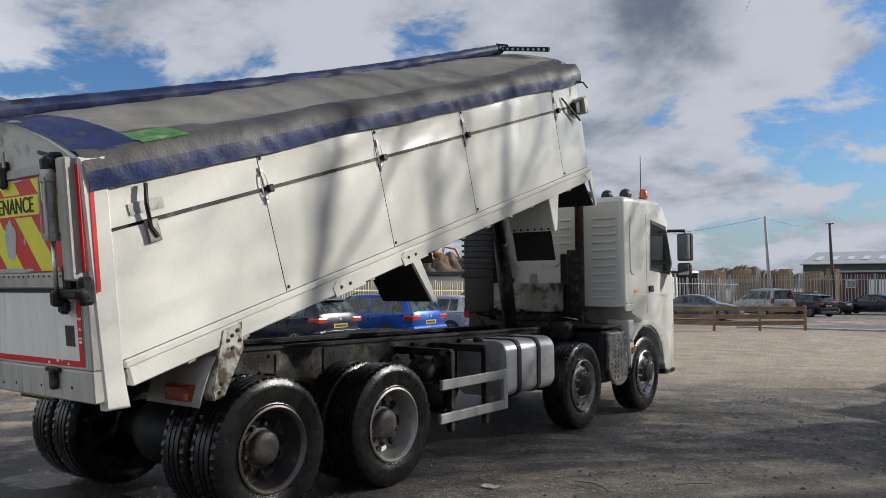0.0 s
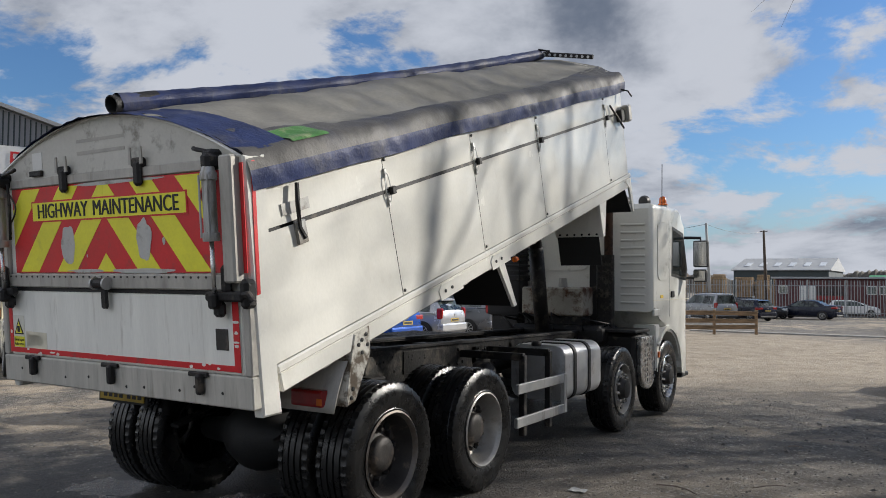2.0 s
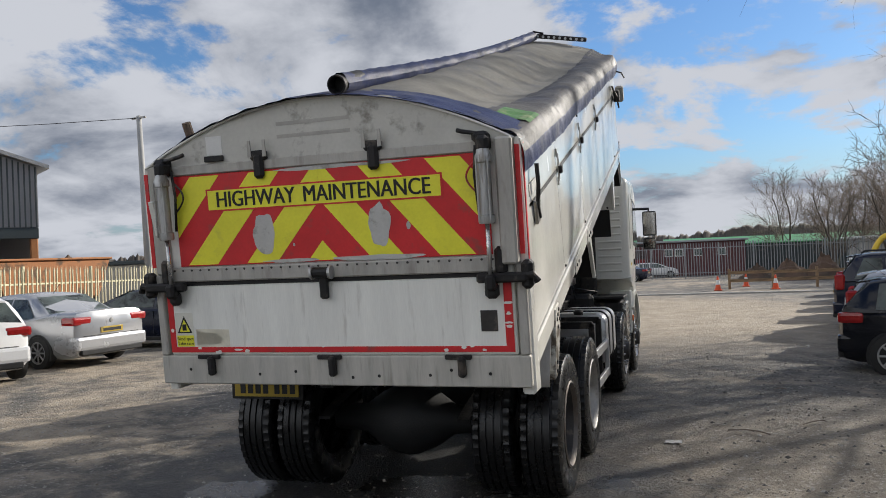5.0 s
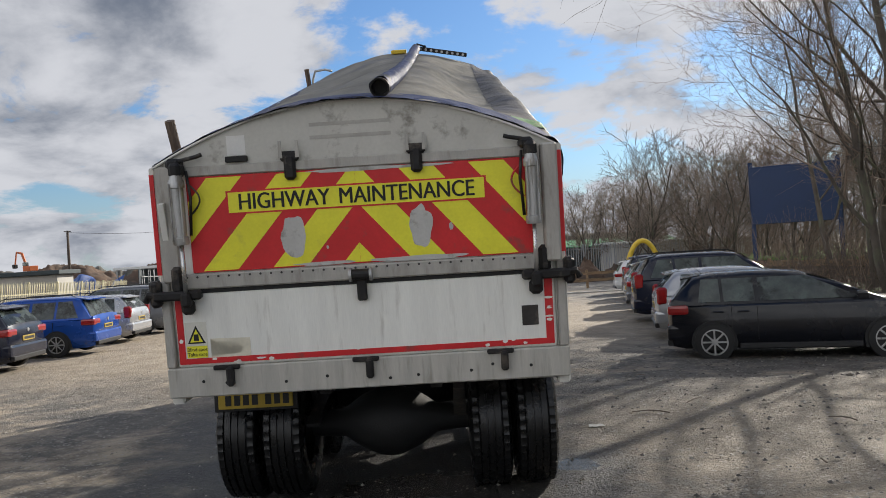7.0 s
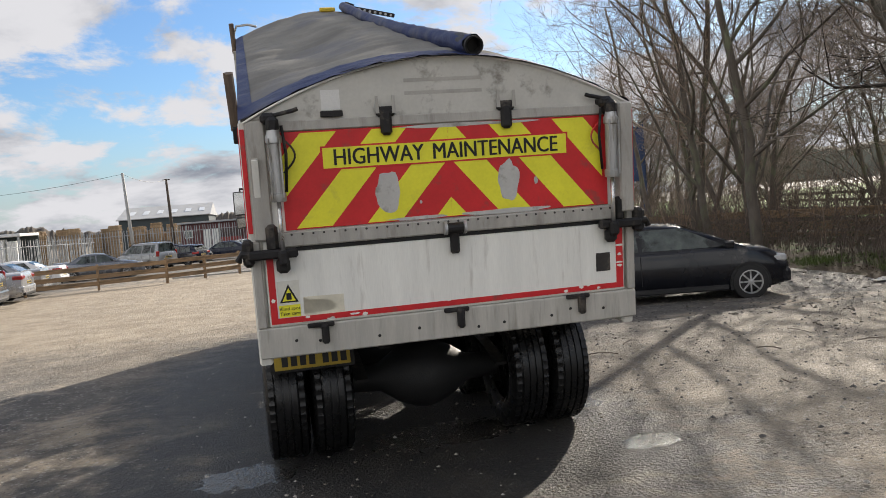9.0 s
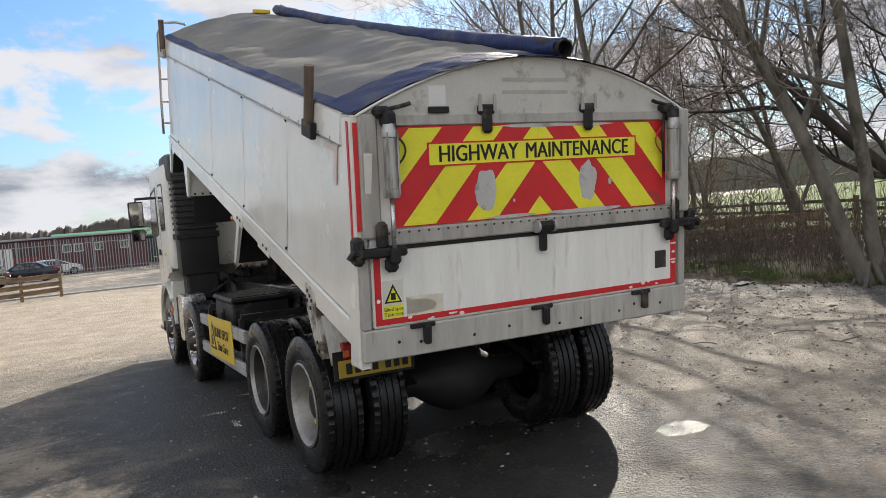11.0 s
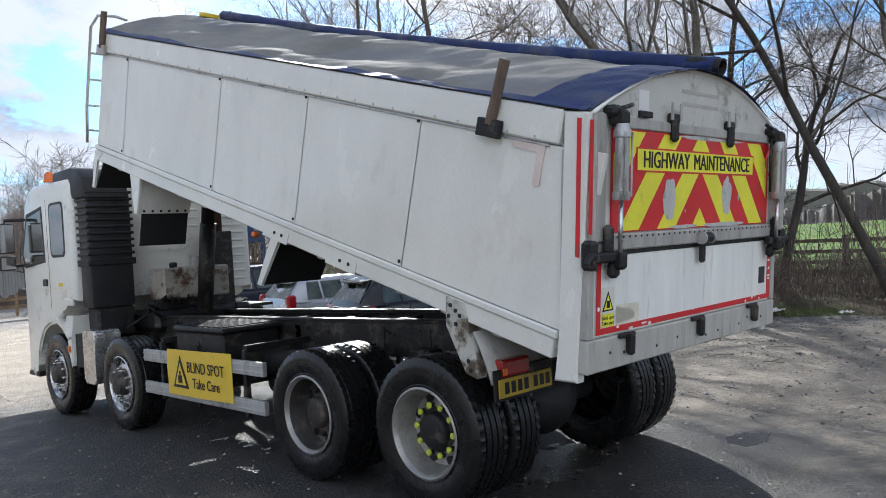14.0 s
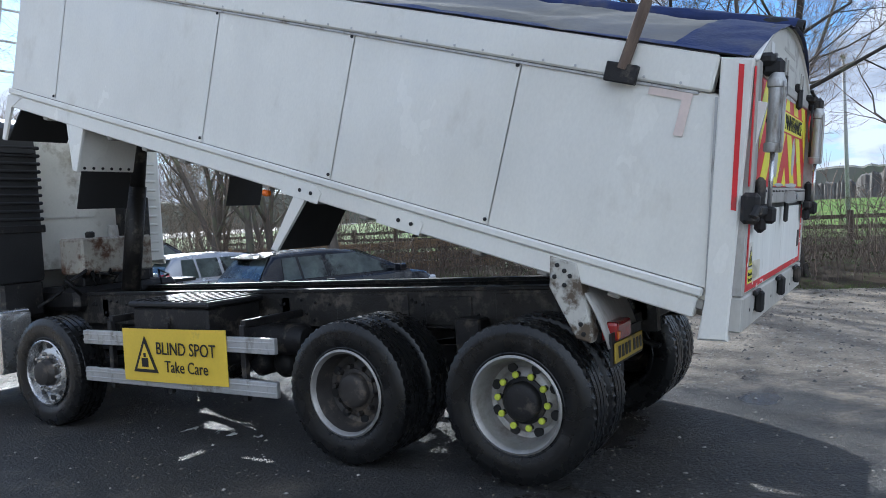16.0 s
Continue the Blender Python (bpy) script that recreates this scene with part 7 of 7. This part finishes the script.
# ---- trees, thicket, verge and field ----
M_BARK = mat("bark", (0.135, 0.115, 0.095), 0.9, 0, 0.4, 5, 40, 0.6, (0.15, 0.155, 0.10), 0.35, 3, (1, 1, 0.35))
M_BARKDARK = mat("dark_bark", (0.055, 0.046, 0.038), 0.9, 0, 0.4, 5, 40, 0.6, (0.10, 0.10, 0.065), 0.25, 3, (1, 1, 0.35))
M_BARKPALE = mat("pale_bark", (0.17, 0.155, 0.13), 0.9, 0, 0.4, 5, 40, 0.5, (0.07, 0.065, 0.05), 0.4, 3, (1, 1, 0.5))
M_TWIG = mat("twig", (0.235, 0.195, 0.16), 0.9, 0, 0.3, 2, 20, 0.0)
M_TWIGRED = mat("reddish_twig", (0.26, 0.195, 0.15), 0.9, 0, 0.3, 2, 20, 0.0)
M_BRAMBLE = mat("bramble_stem", (0.13, 0.10, 0.08), 0.9, 0, 0.3, 2, 20, 0.0)
M_LEAF = mat("bramble_leaf", (0.05, 0.065, 0.022), 0.6, 0, 0.4, 3, 20, 0.0, (0.10, 0.075, 0.04), 0.4, 2)
M_DEAD = mat("dead_leaf", (0.11, 0.08, 0.05), 0.85, 0, 0.4, 3, 20, 0.0, (0.05, 0.04, 0.03), 0.4, 2, spec=0.12)


class Wood:
    """Collects round limbs into plain vertex and face lists."""
    def __init__(self):
        self.v, self.f = [], []

    def limb(self, pts, rs, n):
        o = len(self.v)
        ref = Vector((0.3, 0.5, 0.81))
        for i, p in enumerate(pts):
            d = pts[min(i + 1, len(pts) - 1)] - pts[max(i - 1, 0)]
            s = d.cross(ref)
            s = s.normalized() if s.length > 1e-5 else Vector((1, 0, 0))
            t = s.cross(d).normalized()
            for k in range(n):
                a = 2 * math.pi * k / n
                self.v.append(tuple(p + rs[i] * (s * math.cos(a) + t * math.sin(a))))
        for i in range(len(pts) - 1):
            for k in range(n):
                self.f.append((o + i * n + k, o + i * n + (k + 1) % n, o + (i + 1) * n + (k + 1) % n, o + (i + 1) * n + k))

    def make(self, name, material, parent, smooth=True):
        me = bpy.data.meshes.new(name)
        me.from_pydata(self.v, [], self.f)
        me.materials.append(material)
        if smooth:
            me.shade_smooth()
        ob = new(name, me)
        ob.parent = parent
        return ob


def grow(rnd, trunk, crown, p, d, length, r, level, top, wig, droop=0.0, low=0.3, kids=(9, 7, 6, 6), thin=0.0045):
    """One limb and, from it, its smaller limbs."""
    n = (9, 5, 4, 3, 2, 2)[level]
    pts, rs = [p.copy()], [r]
    q, dd = p.copy(), d.normalized()
    tip = 0.30 if level == 0 else 0.25
    w = wig * (0.6 if level == 0 else 1)
    for i in range(n):
        dd = (dd + Vector((rnd.gauss(0, w), rnd.gauss(0, w), rnd.gauss(0, w * 0.8) + (0.10 if level else 0.04) - droop * level))).normalized()
        q = q + dd * (length / n)
        pts.append(q.copy())
        rs.append(r * (1 - (1 - tip) * (i + 1) / n))
    (trunk if level <= 1 else crown).limb(pts, rs, 9 if level == 0 else 6 if level == 1 else 4 if level == 2 else 3)
    if level >= top:
        return
    for k in range(kids[level]):
        f0 = low if level == 0 else 0.15
        f = f0 + (1 - f0) * (k + rnd.random()) / kids[level]
        i = min(len(pts) - 2, int(f * (len(pts) - 1)))
        g = f * (len(pts) - 1) - i
        base = pts[i].lerp(pts[i + 1], min(1, g))
        ax = (pts[i + 1] - pts[i]).normalized()
        side = ax.orthogonal().normalized()
        side.rotate(Matrix.Rotation(rnd.uniform(0, 6.283), 3, ax))
        spread = rnd.uniform(0.45, 0.95)
        nd = ax * (1 - spread * 0.45) + side * spread
        rr = rs[i] * rnd.uniform(0.36, 0.60)
        reach = length * rnd.uniform(0.40, 0.66) * (1.0 if level else 0.85 * (1.25 - 0.5 * f))
        grow(rnd, trunk, crown, base, nd, reach, max(rr, thin), level + 1, top, wig * 1.1, droop, low, kids, thin)


def tree(seed, height, r, m, label, stems=((0, 0, 1),), material=None, twig=None, top=4, wig=0.15, group="bare trees along the verge", droop=0.0, low=0.3, kids=(8, 6, 6, 5), thin=0.0045):
    rnd = random.Random(seed)
    t = thing("tree", label, "tree", m, group)
    tw, cw = Wood(), Wood()
    for k, s in enumerate(stems):
        grow(rnd, tw, cw, Vector((0.16 * k, -0.1 * k, -0.15)), Vector(s), height * (1 - 0.08 * k) * 0.8, r * (1 - 0.12 * k), 0, top, wig, droop, low, kids, thin)
    # root flare
    for k in range(5):
        a = 6.283 * k / 5 + seed
        tw.limb([Vector((math.cos(a) * r * 0.5, math.sin(a) * r * 0.5, 0.35)), Vector((math.cos(a) * r * 1.3, math.sin(a) * r * 1.3, 0.05)), Vector((math.cos(a) * r * 2.1, math.sin(a) * r * 2.1, -0.1))], [r * 0.45, r * 0.35, r * 0.15], 6)
    tw.make("trunk", material or M_BARK, t)
    cw.make("crown", twig or M_TWIG, t)
    return t


# the nearest trees, one by one
FINE = (8, 7, 6, 6)
tree(11, 12, 0.155, pose(10.0, 3.15, 0.08), "leaning bare tree with two pale mossy trunks", ((-0.26, 0.20, 1), (-0.10, 0.10, 1)), M_BARKPALE, low=0.28, kids=FINE)
tree(12, 11, 0.19, pose(15.9, 4.6, 0.1), "dark many-stemmed bare tree", ((-0.46, 0.34, 1), (-0.10, 0.08, 1), (0.30, -0.22, 1)), material=M_BARKDARK, twig=M_BARKDARK, low=0.16, kids=(9, 8, 7, 7), wig=0.2)
tree(13, 13, 0.105, pose(10.97, 0.19, 0.1), "tall bare tree with mossy bark", ((-0.16, 0.20, 1),), M_BARKDARK, M_BARKDARK, low=0.3)
tree(14, 12, 0.105, pose(11.26, -0.40, 0.1), "tall straight bare tree", ((0.0, 0.02, 1),), M_BARKDARK, M_BARKDARK, low=0.3)
tree(15, 11.5, 0.15, pose(10.5, 10.5, 0), "big bare tree with low spreading limbs", ((-0.02, 0.02, 1),), low=0.16, kids=(10, 7, 6, 6), wig=0.16)
tree(16, 13.5, 0.12, pose(11.9, 14.6, 0), "slim bare tree leaning to the yard", ((-0.15, -0.1, 1),), twig=M_TWIGRED, low=0.15, kids=(9, 7, 6, 6))
# the rest are copies of a few grown ones
protos = [tree(21, 11, 0.10, pose(13.9, -3.9, 0), "slender bare tree in the thicket", ((-0.1, 0.1, 1),), low=0.15),
          tree(22, 10, 0.10, pose(13.0, 17.3, 0), "slender bare tree in the thicket", ((-0.2, 0.0, 1),), twig=M_TWIGRED, low=0.12, wig=0.18),
          tree(23, 11.5, 0.11, pose(15.4, 20.5, 0), "slender bare tree in the thicket", ((0.02, -0.08, 1),), low=0.18)]
FAR = "bushy bare tree at the far wood edge"
far_protos = [tree(31, 9.5, 0.13, pose(24.5, 38.0, -0.4), FAR, ((-0.1, 0.1, 1), (0.15, 0, 1)), top=3, kids=(10, 7, 7), low=0.05, wig=0.17, thin=0.016),
              tree(32, 8.5, 0.12, pose(20.2, 53.0, -0.5), FAR, ((0.1, 0.1, 1), (-0.2, 0, 1)), twig=M_TWIGRED, top=3, kids=(10, 7, 7), low=0.05, wig=0.2, thin=0.016)]
rnd = random.Random(5)
near_spots = [(12.4, -6.4), (15.0, -1.8), (17.8, -3.2), (13.6, 0.3), (18.6, 1.6), (15.3, -7.0), (14.6, 23.0), (17.5, 18.5), (13.4, 18.6), (15.6, 17.4), (14.0, 16.4), (16.4, 20.0), (19.5, 6.4), (21.5, 2.0)]
far_spots = [(20.0 - 0.2 * (y - 48) + dx + rnd.uniform(-1.2, 1.2), y + rnd.uniform(-2, 2)) for y in range(48, 86, 6) for dx in (0, 3.6, 7.6, 12.5)]
far_spots += [(25.0, 30.0), (29.0, 36.0), (24.0, 22.0), (31.0, 27.0), (28.0, 44.0), (33.0, 41.0), (22.0, 14.0)]
for k, (x, y) in enumerate(near_spots + far_spots):
    far = k >= len(near_spots)
    s = rnd.uniform(0.85, 1.2) * (1.05 if y < 66 else 0.85) * (1.15 if not far and y > 12 else 1.0)
    o = copy_thing(far_protos[k % 2] if far else protos[k % 3], pose(x + rnd.uniform(-0.5, 0.5), y + rnd.uniform(-0.5, 0.5), -0.3 if far else 0, rnd.uniform(-5, 5), rnd.uniform(-5, 5), rnd.uniform(0, 360)))
    o.scale = (s, s, s)


# thicket of thin stems and brambles
def thicket(name, label, seed, n, area, h, material, keep=None, arch_=0.5, r=0.006):
    rnd = random.Random(seed)
    w = Wood()
    for k in range(n):
        x, y = rnd.uniform(area[0], area[1]), rnd.uniform(area[2], area[3])
        if keep and not keep(x, y):
            continue
        hh = h * rnd.uniform(0.4, 1.15)
        a = rnd.uniform(0, 6.283)
        dx, dy = math.cos(a) * arch_ * hh, math.sin(a) * arch_ * hh
        p0 = Vector((x, y, -0.05))
        pts = [p0]
        for i in range(1, 6):
            t = i / 5
            pts.append(p0 + Vector((dx * t ** 1.6 + rnd.gauss(0, 0.05), dy * t ** 1.6 + rnd.gauss(0, 0.05), hh * (t if arch_ < 0.4 else math.sin(t * 2.3) / 1.0) + rnd.gauss(0, 0.03))))
        rr = r * rnd.uniform(0.6, 1.6)
        w.limb(pts, [rr * (1 - 0.14 * i) for i in range(6)], 3)
        for j in range(rnd.randint(1, 4)):
            i = rnd.randint(2, 4)
            e = pts[i] + Vector((rnd.gauss(0, 0.3), rnd.gauss(0, 0.3), rnd.uniform(0.05, 0.5))) * (hh * 0.45)
            w.limb([pts[i], pts[i].lerp(e, 0.5) + Vector((0, 0, 0.03)), e], [rr * 0.6, rr * 0.5, rr * 0.25], 3)
    return tagged(w.make(name, material, None, False), label, "undergrowth", kind="stuff")


def strip(x, y):
    return x > 10.4 + 0.25 * math.sin(y * 0.9) + max(0, (y - 9) * 0.12)


thicket("bramble", "tangled bare brambles under the trees", 31, 3000, (10.2, 18, -9, 30), 0.95, M_BRAMBLE, strip, 0.7)
thicket("bramble", "reddish dry brambles and weeds", 32, 1600, (10.2, 16, -9, 30), 0.8, M_BRAMBLE, strip, 0.6)
thicket("scrub", "thin upright scrub stems among the trees", 33, 500, (11.2, 24, -10, 40), 2.8, M_TWIGRED, strip, 0.16, 0.011)
thicket("scrub", "dense brown scrub along the wood edge", 34, 1100, (18, 34, 22, 75), 2.6, M_TWIGRED, lambda x, y: x > 15.0 + y * 0.16, 0.2, 0.016)
thicket("scrub", "tangled brown scrub under the near trees", 36, 1500, (11.4, 19, -4, 22), 2.2, M_BRAMBLE, strip, 0.3, 0.008)
thicket("scrub", "tall brown thicket of the far wood edge", 37, 900, (19, 38, 47, 80), 4.5, M_TWIGRED, lambda x, y: x > 19 + (y - 42) * 0.06, 0.18, 0.02)
thicket("hedge", "low hedge along the field fence", 35, 1200, (19.2, 20.6, -14, 8), 0.8, M_TWIG, None, 0.4, 0.008)


def leaves(name, label, seed, n, area, zr, size, material, keep=None, lie=False):
    rnd = random.Random(seed)
    vs, fs = [], []
    for k in range(n):
        x, y = rnd.uniform(area[0], area[1]), rnd.uniform(area[2], area[3])
        if keep and not keep(x, y):
            continue
        z = zr[0] + (zr[1] - zr[0]) * rnd.random() ** 2
        s = rnd.uniform(*size)
        e = Euler((rnd.uniform(-0.5, 0.5) if lie else rnd.uniform(-1.4, 1.4), rnd.uniform(-0.5, 0.5) if lie else rnd.uniform(-1.4, 1.4), rnd.uniform(0, 6.28))).to_matrix()
        o = len(vs)
        for v in ((-1, 0, 0), (-0.2, -0.5, 0.12), (1, 0, 0), (-0.2, 0.5, 0.12)):
            p = e @ (Vector(v) * s)
            vs.append((x + p.x, y + p.y, z + p.z))
        fs += [(o, o + 1, o + 2), (o, o + 2, o + 3)]
    me = bpy.data.meshes.new(name)
    me.from_pydata(vs, [], fs)
    me.materials.append(material)
    return tagged(new(name, me), label, "leaves", kind="stuff")


leaves("bramble_leaves", "small green and brown bramble leaves", 41, 9000, (10.3, 15, -9, 26), (0.05, 0.9), (0.015, 0.045), M_LEAF, strip)
leaves("leaf_litter", "brown fallen leaves along the verge", 42, 12000, (9.2, 16, -9, 26), (0.02, 0.10), (0.02, 0.05), M_DEAD, lambda x, y: x > 9.6 + 0.4 * math.sin(y), True)

# verge and field lie over the yard as low banks of earth
M_EARTH = mat("verge_earth", (0.075, 0.058, 0.040), 0.95, 0, 0.4, 1.5, 18, 0.6, (0.05, 0.075, 0.02), 0.35, 1.2, spec=0.12)
M_FIELD = mat("field_grass", (0.095, 0.165, 0.03), 0.85, 0, 0.2, 0.35, 8, 0.4, (0.17, 0.20, 0.06), 0.3, 0.3, spec=0.08)


def verge(s, t):
    y = -30 + 100 * t
    x0 = 9.9 + 0.3 * math.sin(y * 0.9) + 0.25 * noise.noise((y * 0.8, 0, 0)) + max(0, (y - 9) * 0.12)
    x = x0 + (60 - x0) * s ** 2.2
    e = min(1, (x - x0) / 1.2)
    return (x, y, -0.04 + (fall(y) + dip(x, y)) * (1 - e) + e * (0.16 + max(0, fall(y))) + 0.10 * e * noise.noise((x * 0.7, y * 0.7, 1)) + 0.05 * e * noise.noise((x * 2.5, y * 2.5, 4)))


vg = part("verge", sheet(verge, 50, 180), M_EARTH, None, "", True)
tagged(vg, "dark leafy earth bank under the trees", "verge", kind="structure")
fd = part("field", sheet(lambda s, t: (20.5 + 90 * s, -70 + 150 * t, 0.30 + 0.9 * s ** 1.5 + 0.08 * noise.noise((s * 20, t * 30, 0))), 30, 40), M_FIELD, None, "", True)
tagged(fd, "bright green winter grass field", "field", kind="structure")


def tufts(name, label, seed, n, area, h, material, keep=None, zf=0.1):
    rnd = random.Random(seed)
    vs, fs = [], []
    for k in range(n):
        x, y = rnd.uniform(area[0], area[1]), rnd.uniform(area[2], area[3])
        if keep and not keep(x, y):
            continue
        for j in range(5):
            a = rnd.uniform(0, 6.28)
            hh = h * rnd.uniform(0.5, 1.2)
            bx, by = x + rnd.gauss(0, 0.03), y + rnd.gauss(0, 0.03)
            o = len(vs)
            vs += [(bx - 0.004 * math.sin(a), by + 0.004 * math.cos(a), zf - 0.04), (bx + 0.004 * math.sin(a), by - 0.004 * math.cos(a), zf - 0.04), (bx + math.cos(a) * hh * 0.6, by + math.sin(a) * hh * 0.6, zf + hh)]
            fs.append((o, o + 1, o + 2))
    me = bpy.data.meshes.new(name)
    me.from_pydata(vs, [], fs)
    me.materials.append(material)
    return tagged(new(name, me), label, "grass", kind="stuff")


M_GRASS = mat("verge_grass", (0.09, 0.13, 0.03), 0.8, 0, 0.4, 1, 20, 0.0, (0.16, 0.14, 0.07), 0.35, 0.8)
tufts("grass", "patchy green and straw grass at the verge", 51, 7000, (9.8, 13, -6, 9), 0.10, M_GRASS, lambda x, y: noise.noise((x * 0.7, y * 0.5, 7)) > -0.05)

# far woods and hills round the horizon
M_FARWOOD = mat("far_wood", (0.085, 0.072, 0.06), 0.95, 0, 0.4, 0.05, 0.6, 0.3, (0.12, 0.12, 0.10), 0.4, 0.03)
M_FARHILL = mat("far_hill", (0.15, 0.15, 0.12), 0.95, 0, 0.3, 0.01, 0.2, 0.0, (0.11, 0.14, 0.07), 0.4, 0.006)


def far_ring(name, label, r, h0, var, a0, a1, material, seed, rough=3.0):
    def f(s, t):
        a = radians(a0 + (a1 - a0) * s)
        hh = h0 * (1 + var * noise.noise((s * rough * 6, seed, 0)) + 0.4 * var * noise.noise((s * rough * 60, seed, 2)) + 0.25 * var * noise.noise((s * rough * 260, seed, 5)))
        return ((r + 40 * t) * math.sin(a), (r + 40 * t) * math.cos(a), -1 + (hh + 1) * math.sin(math.pi / 2 * min(1, t * 3)))
    return tagged(part(name, sheet(f, 700, 4), material), label, "backdrop", kind="structure")


far_ring("backdrop_woods", "far brown winter woods on the horizon", 230, 5.0, 0.6, -80, 14, M_FARWOOD, 1.5)
far_ring("backdrop_woods", "brown winter hedge and trees past the field", 115, 5.0, 0.5, 60, 150, M_FARWOOD, 4.5, 4)
far_ring("backdrop_hills", "low far hills on the horizon", 700, 24, 0.5, 34, 170, M_FARHILL, 7.5, 0.7)
far_ring("backdrop_woods", "far brown winter woods behind the yard", 180, 8.0, 0.5, 150, 290, M_FARWOOD, 9.5)


# loose stones and broken twigs lying on the yard
def loose_stones(name, label, seed, n, area, lo, hi, material):
    rnd = random.Random(seed)
    vs, fs = [], []
    for k in range(n):
        x, y = rnd.uniform(area[0], area[1]), rnd.uniform(area[2], area[3])
        r = lo + (hi - lo) * rnd.random() ** 3
        z = yard(x, y)[2] + r * 0.2
        a0, b0 = rnd.uniform(0, 6.283), len(vs)
        for i in range(5):
            a = a0 + i * 1.2566
            q = r * rnd.uniform(0.7, 1.25)
            vs.append((x + q * math.cos(a), y + q * math.sin(a), z + r * rnd.uniform(-0.2, 0.15)))
        vs.append((x, y, z + r * rnd.uniform(0.45, 0.8)))
        fs += [(b0 + i, b0 + (i + 1) % 5, b0 + 5) for i in range(5)]
    me = bpy.data.meshes.new(name)
    me.from_pydata(vs, [], fs)
    me.materials.append(material)
    return tagged(new(name, me), label, "gravel", kind="stuff")


M_STONEPALE = mat("pale_stone", (0.36, 0.34, 0.30), 0.7, 0, 0.4, 6, 60, 0.1)
M_STONEDARK = mat("dark_stone", (0.09, 0.083, 0.075), 0.6, 0, 0.4, 6, 60, 0.1)
loose_stones("gravel", "loose pale stones scattered on the yard", 61, 3600, (2.0, 11.5, -8.5, 9.0), 0.005, 0.026, M_STONEPALE)
loose_stones("gravel", "loose dark stones scattered on the yard", 62, 4200, (2.0, 11.5, -8.5, 9.0), 0.006, 0.03, M_STONEDARK)
loose_stones("gravel", "loose pale stones scattered on the yard", 63, 2500, (-9.0, 2.0, -6.0, 10.0), 0.004, 0.020, M_STONEPALE)
rnd = random.Random(71)
for k in range(46):
    x, y, a = rnd.uniform(2.5, 10.5), rnd.uniform(-7, 6), rnd.uniform(0, 6.283)
    l = rnd.uniform(0.1, 0.45)
    pts = [(x + l * t * math.cos(a + 0.5 * t * (k % 3 - 1)), y + l * t * math.sin(a + 0.5 * t * (k % 3 - 1)), yard(x, y)[2] + 0.006 + 0.012 * math.sin(t * 3)) for t in (0, 0.3, 0.6, 1.0)]
    o = part("fallen_twig", tube(pts, rnd.uniform(0.003, 0.008), 5), M_TWIG)
    tagged(o, "broken bare twig lying on the yard", "twig", "twigs on the ground")
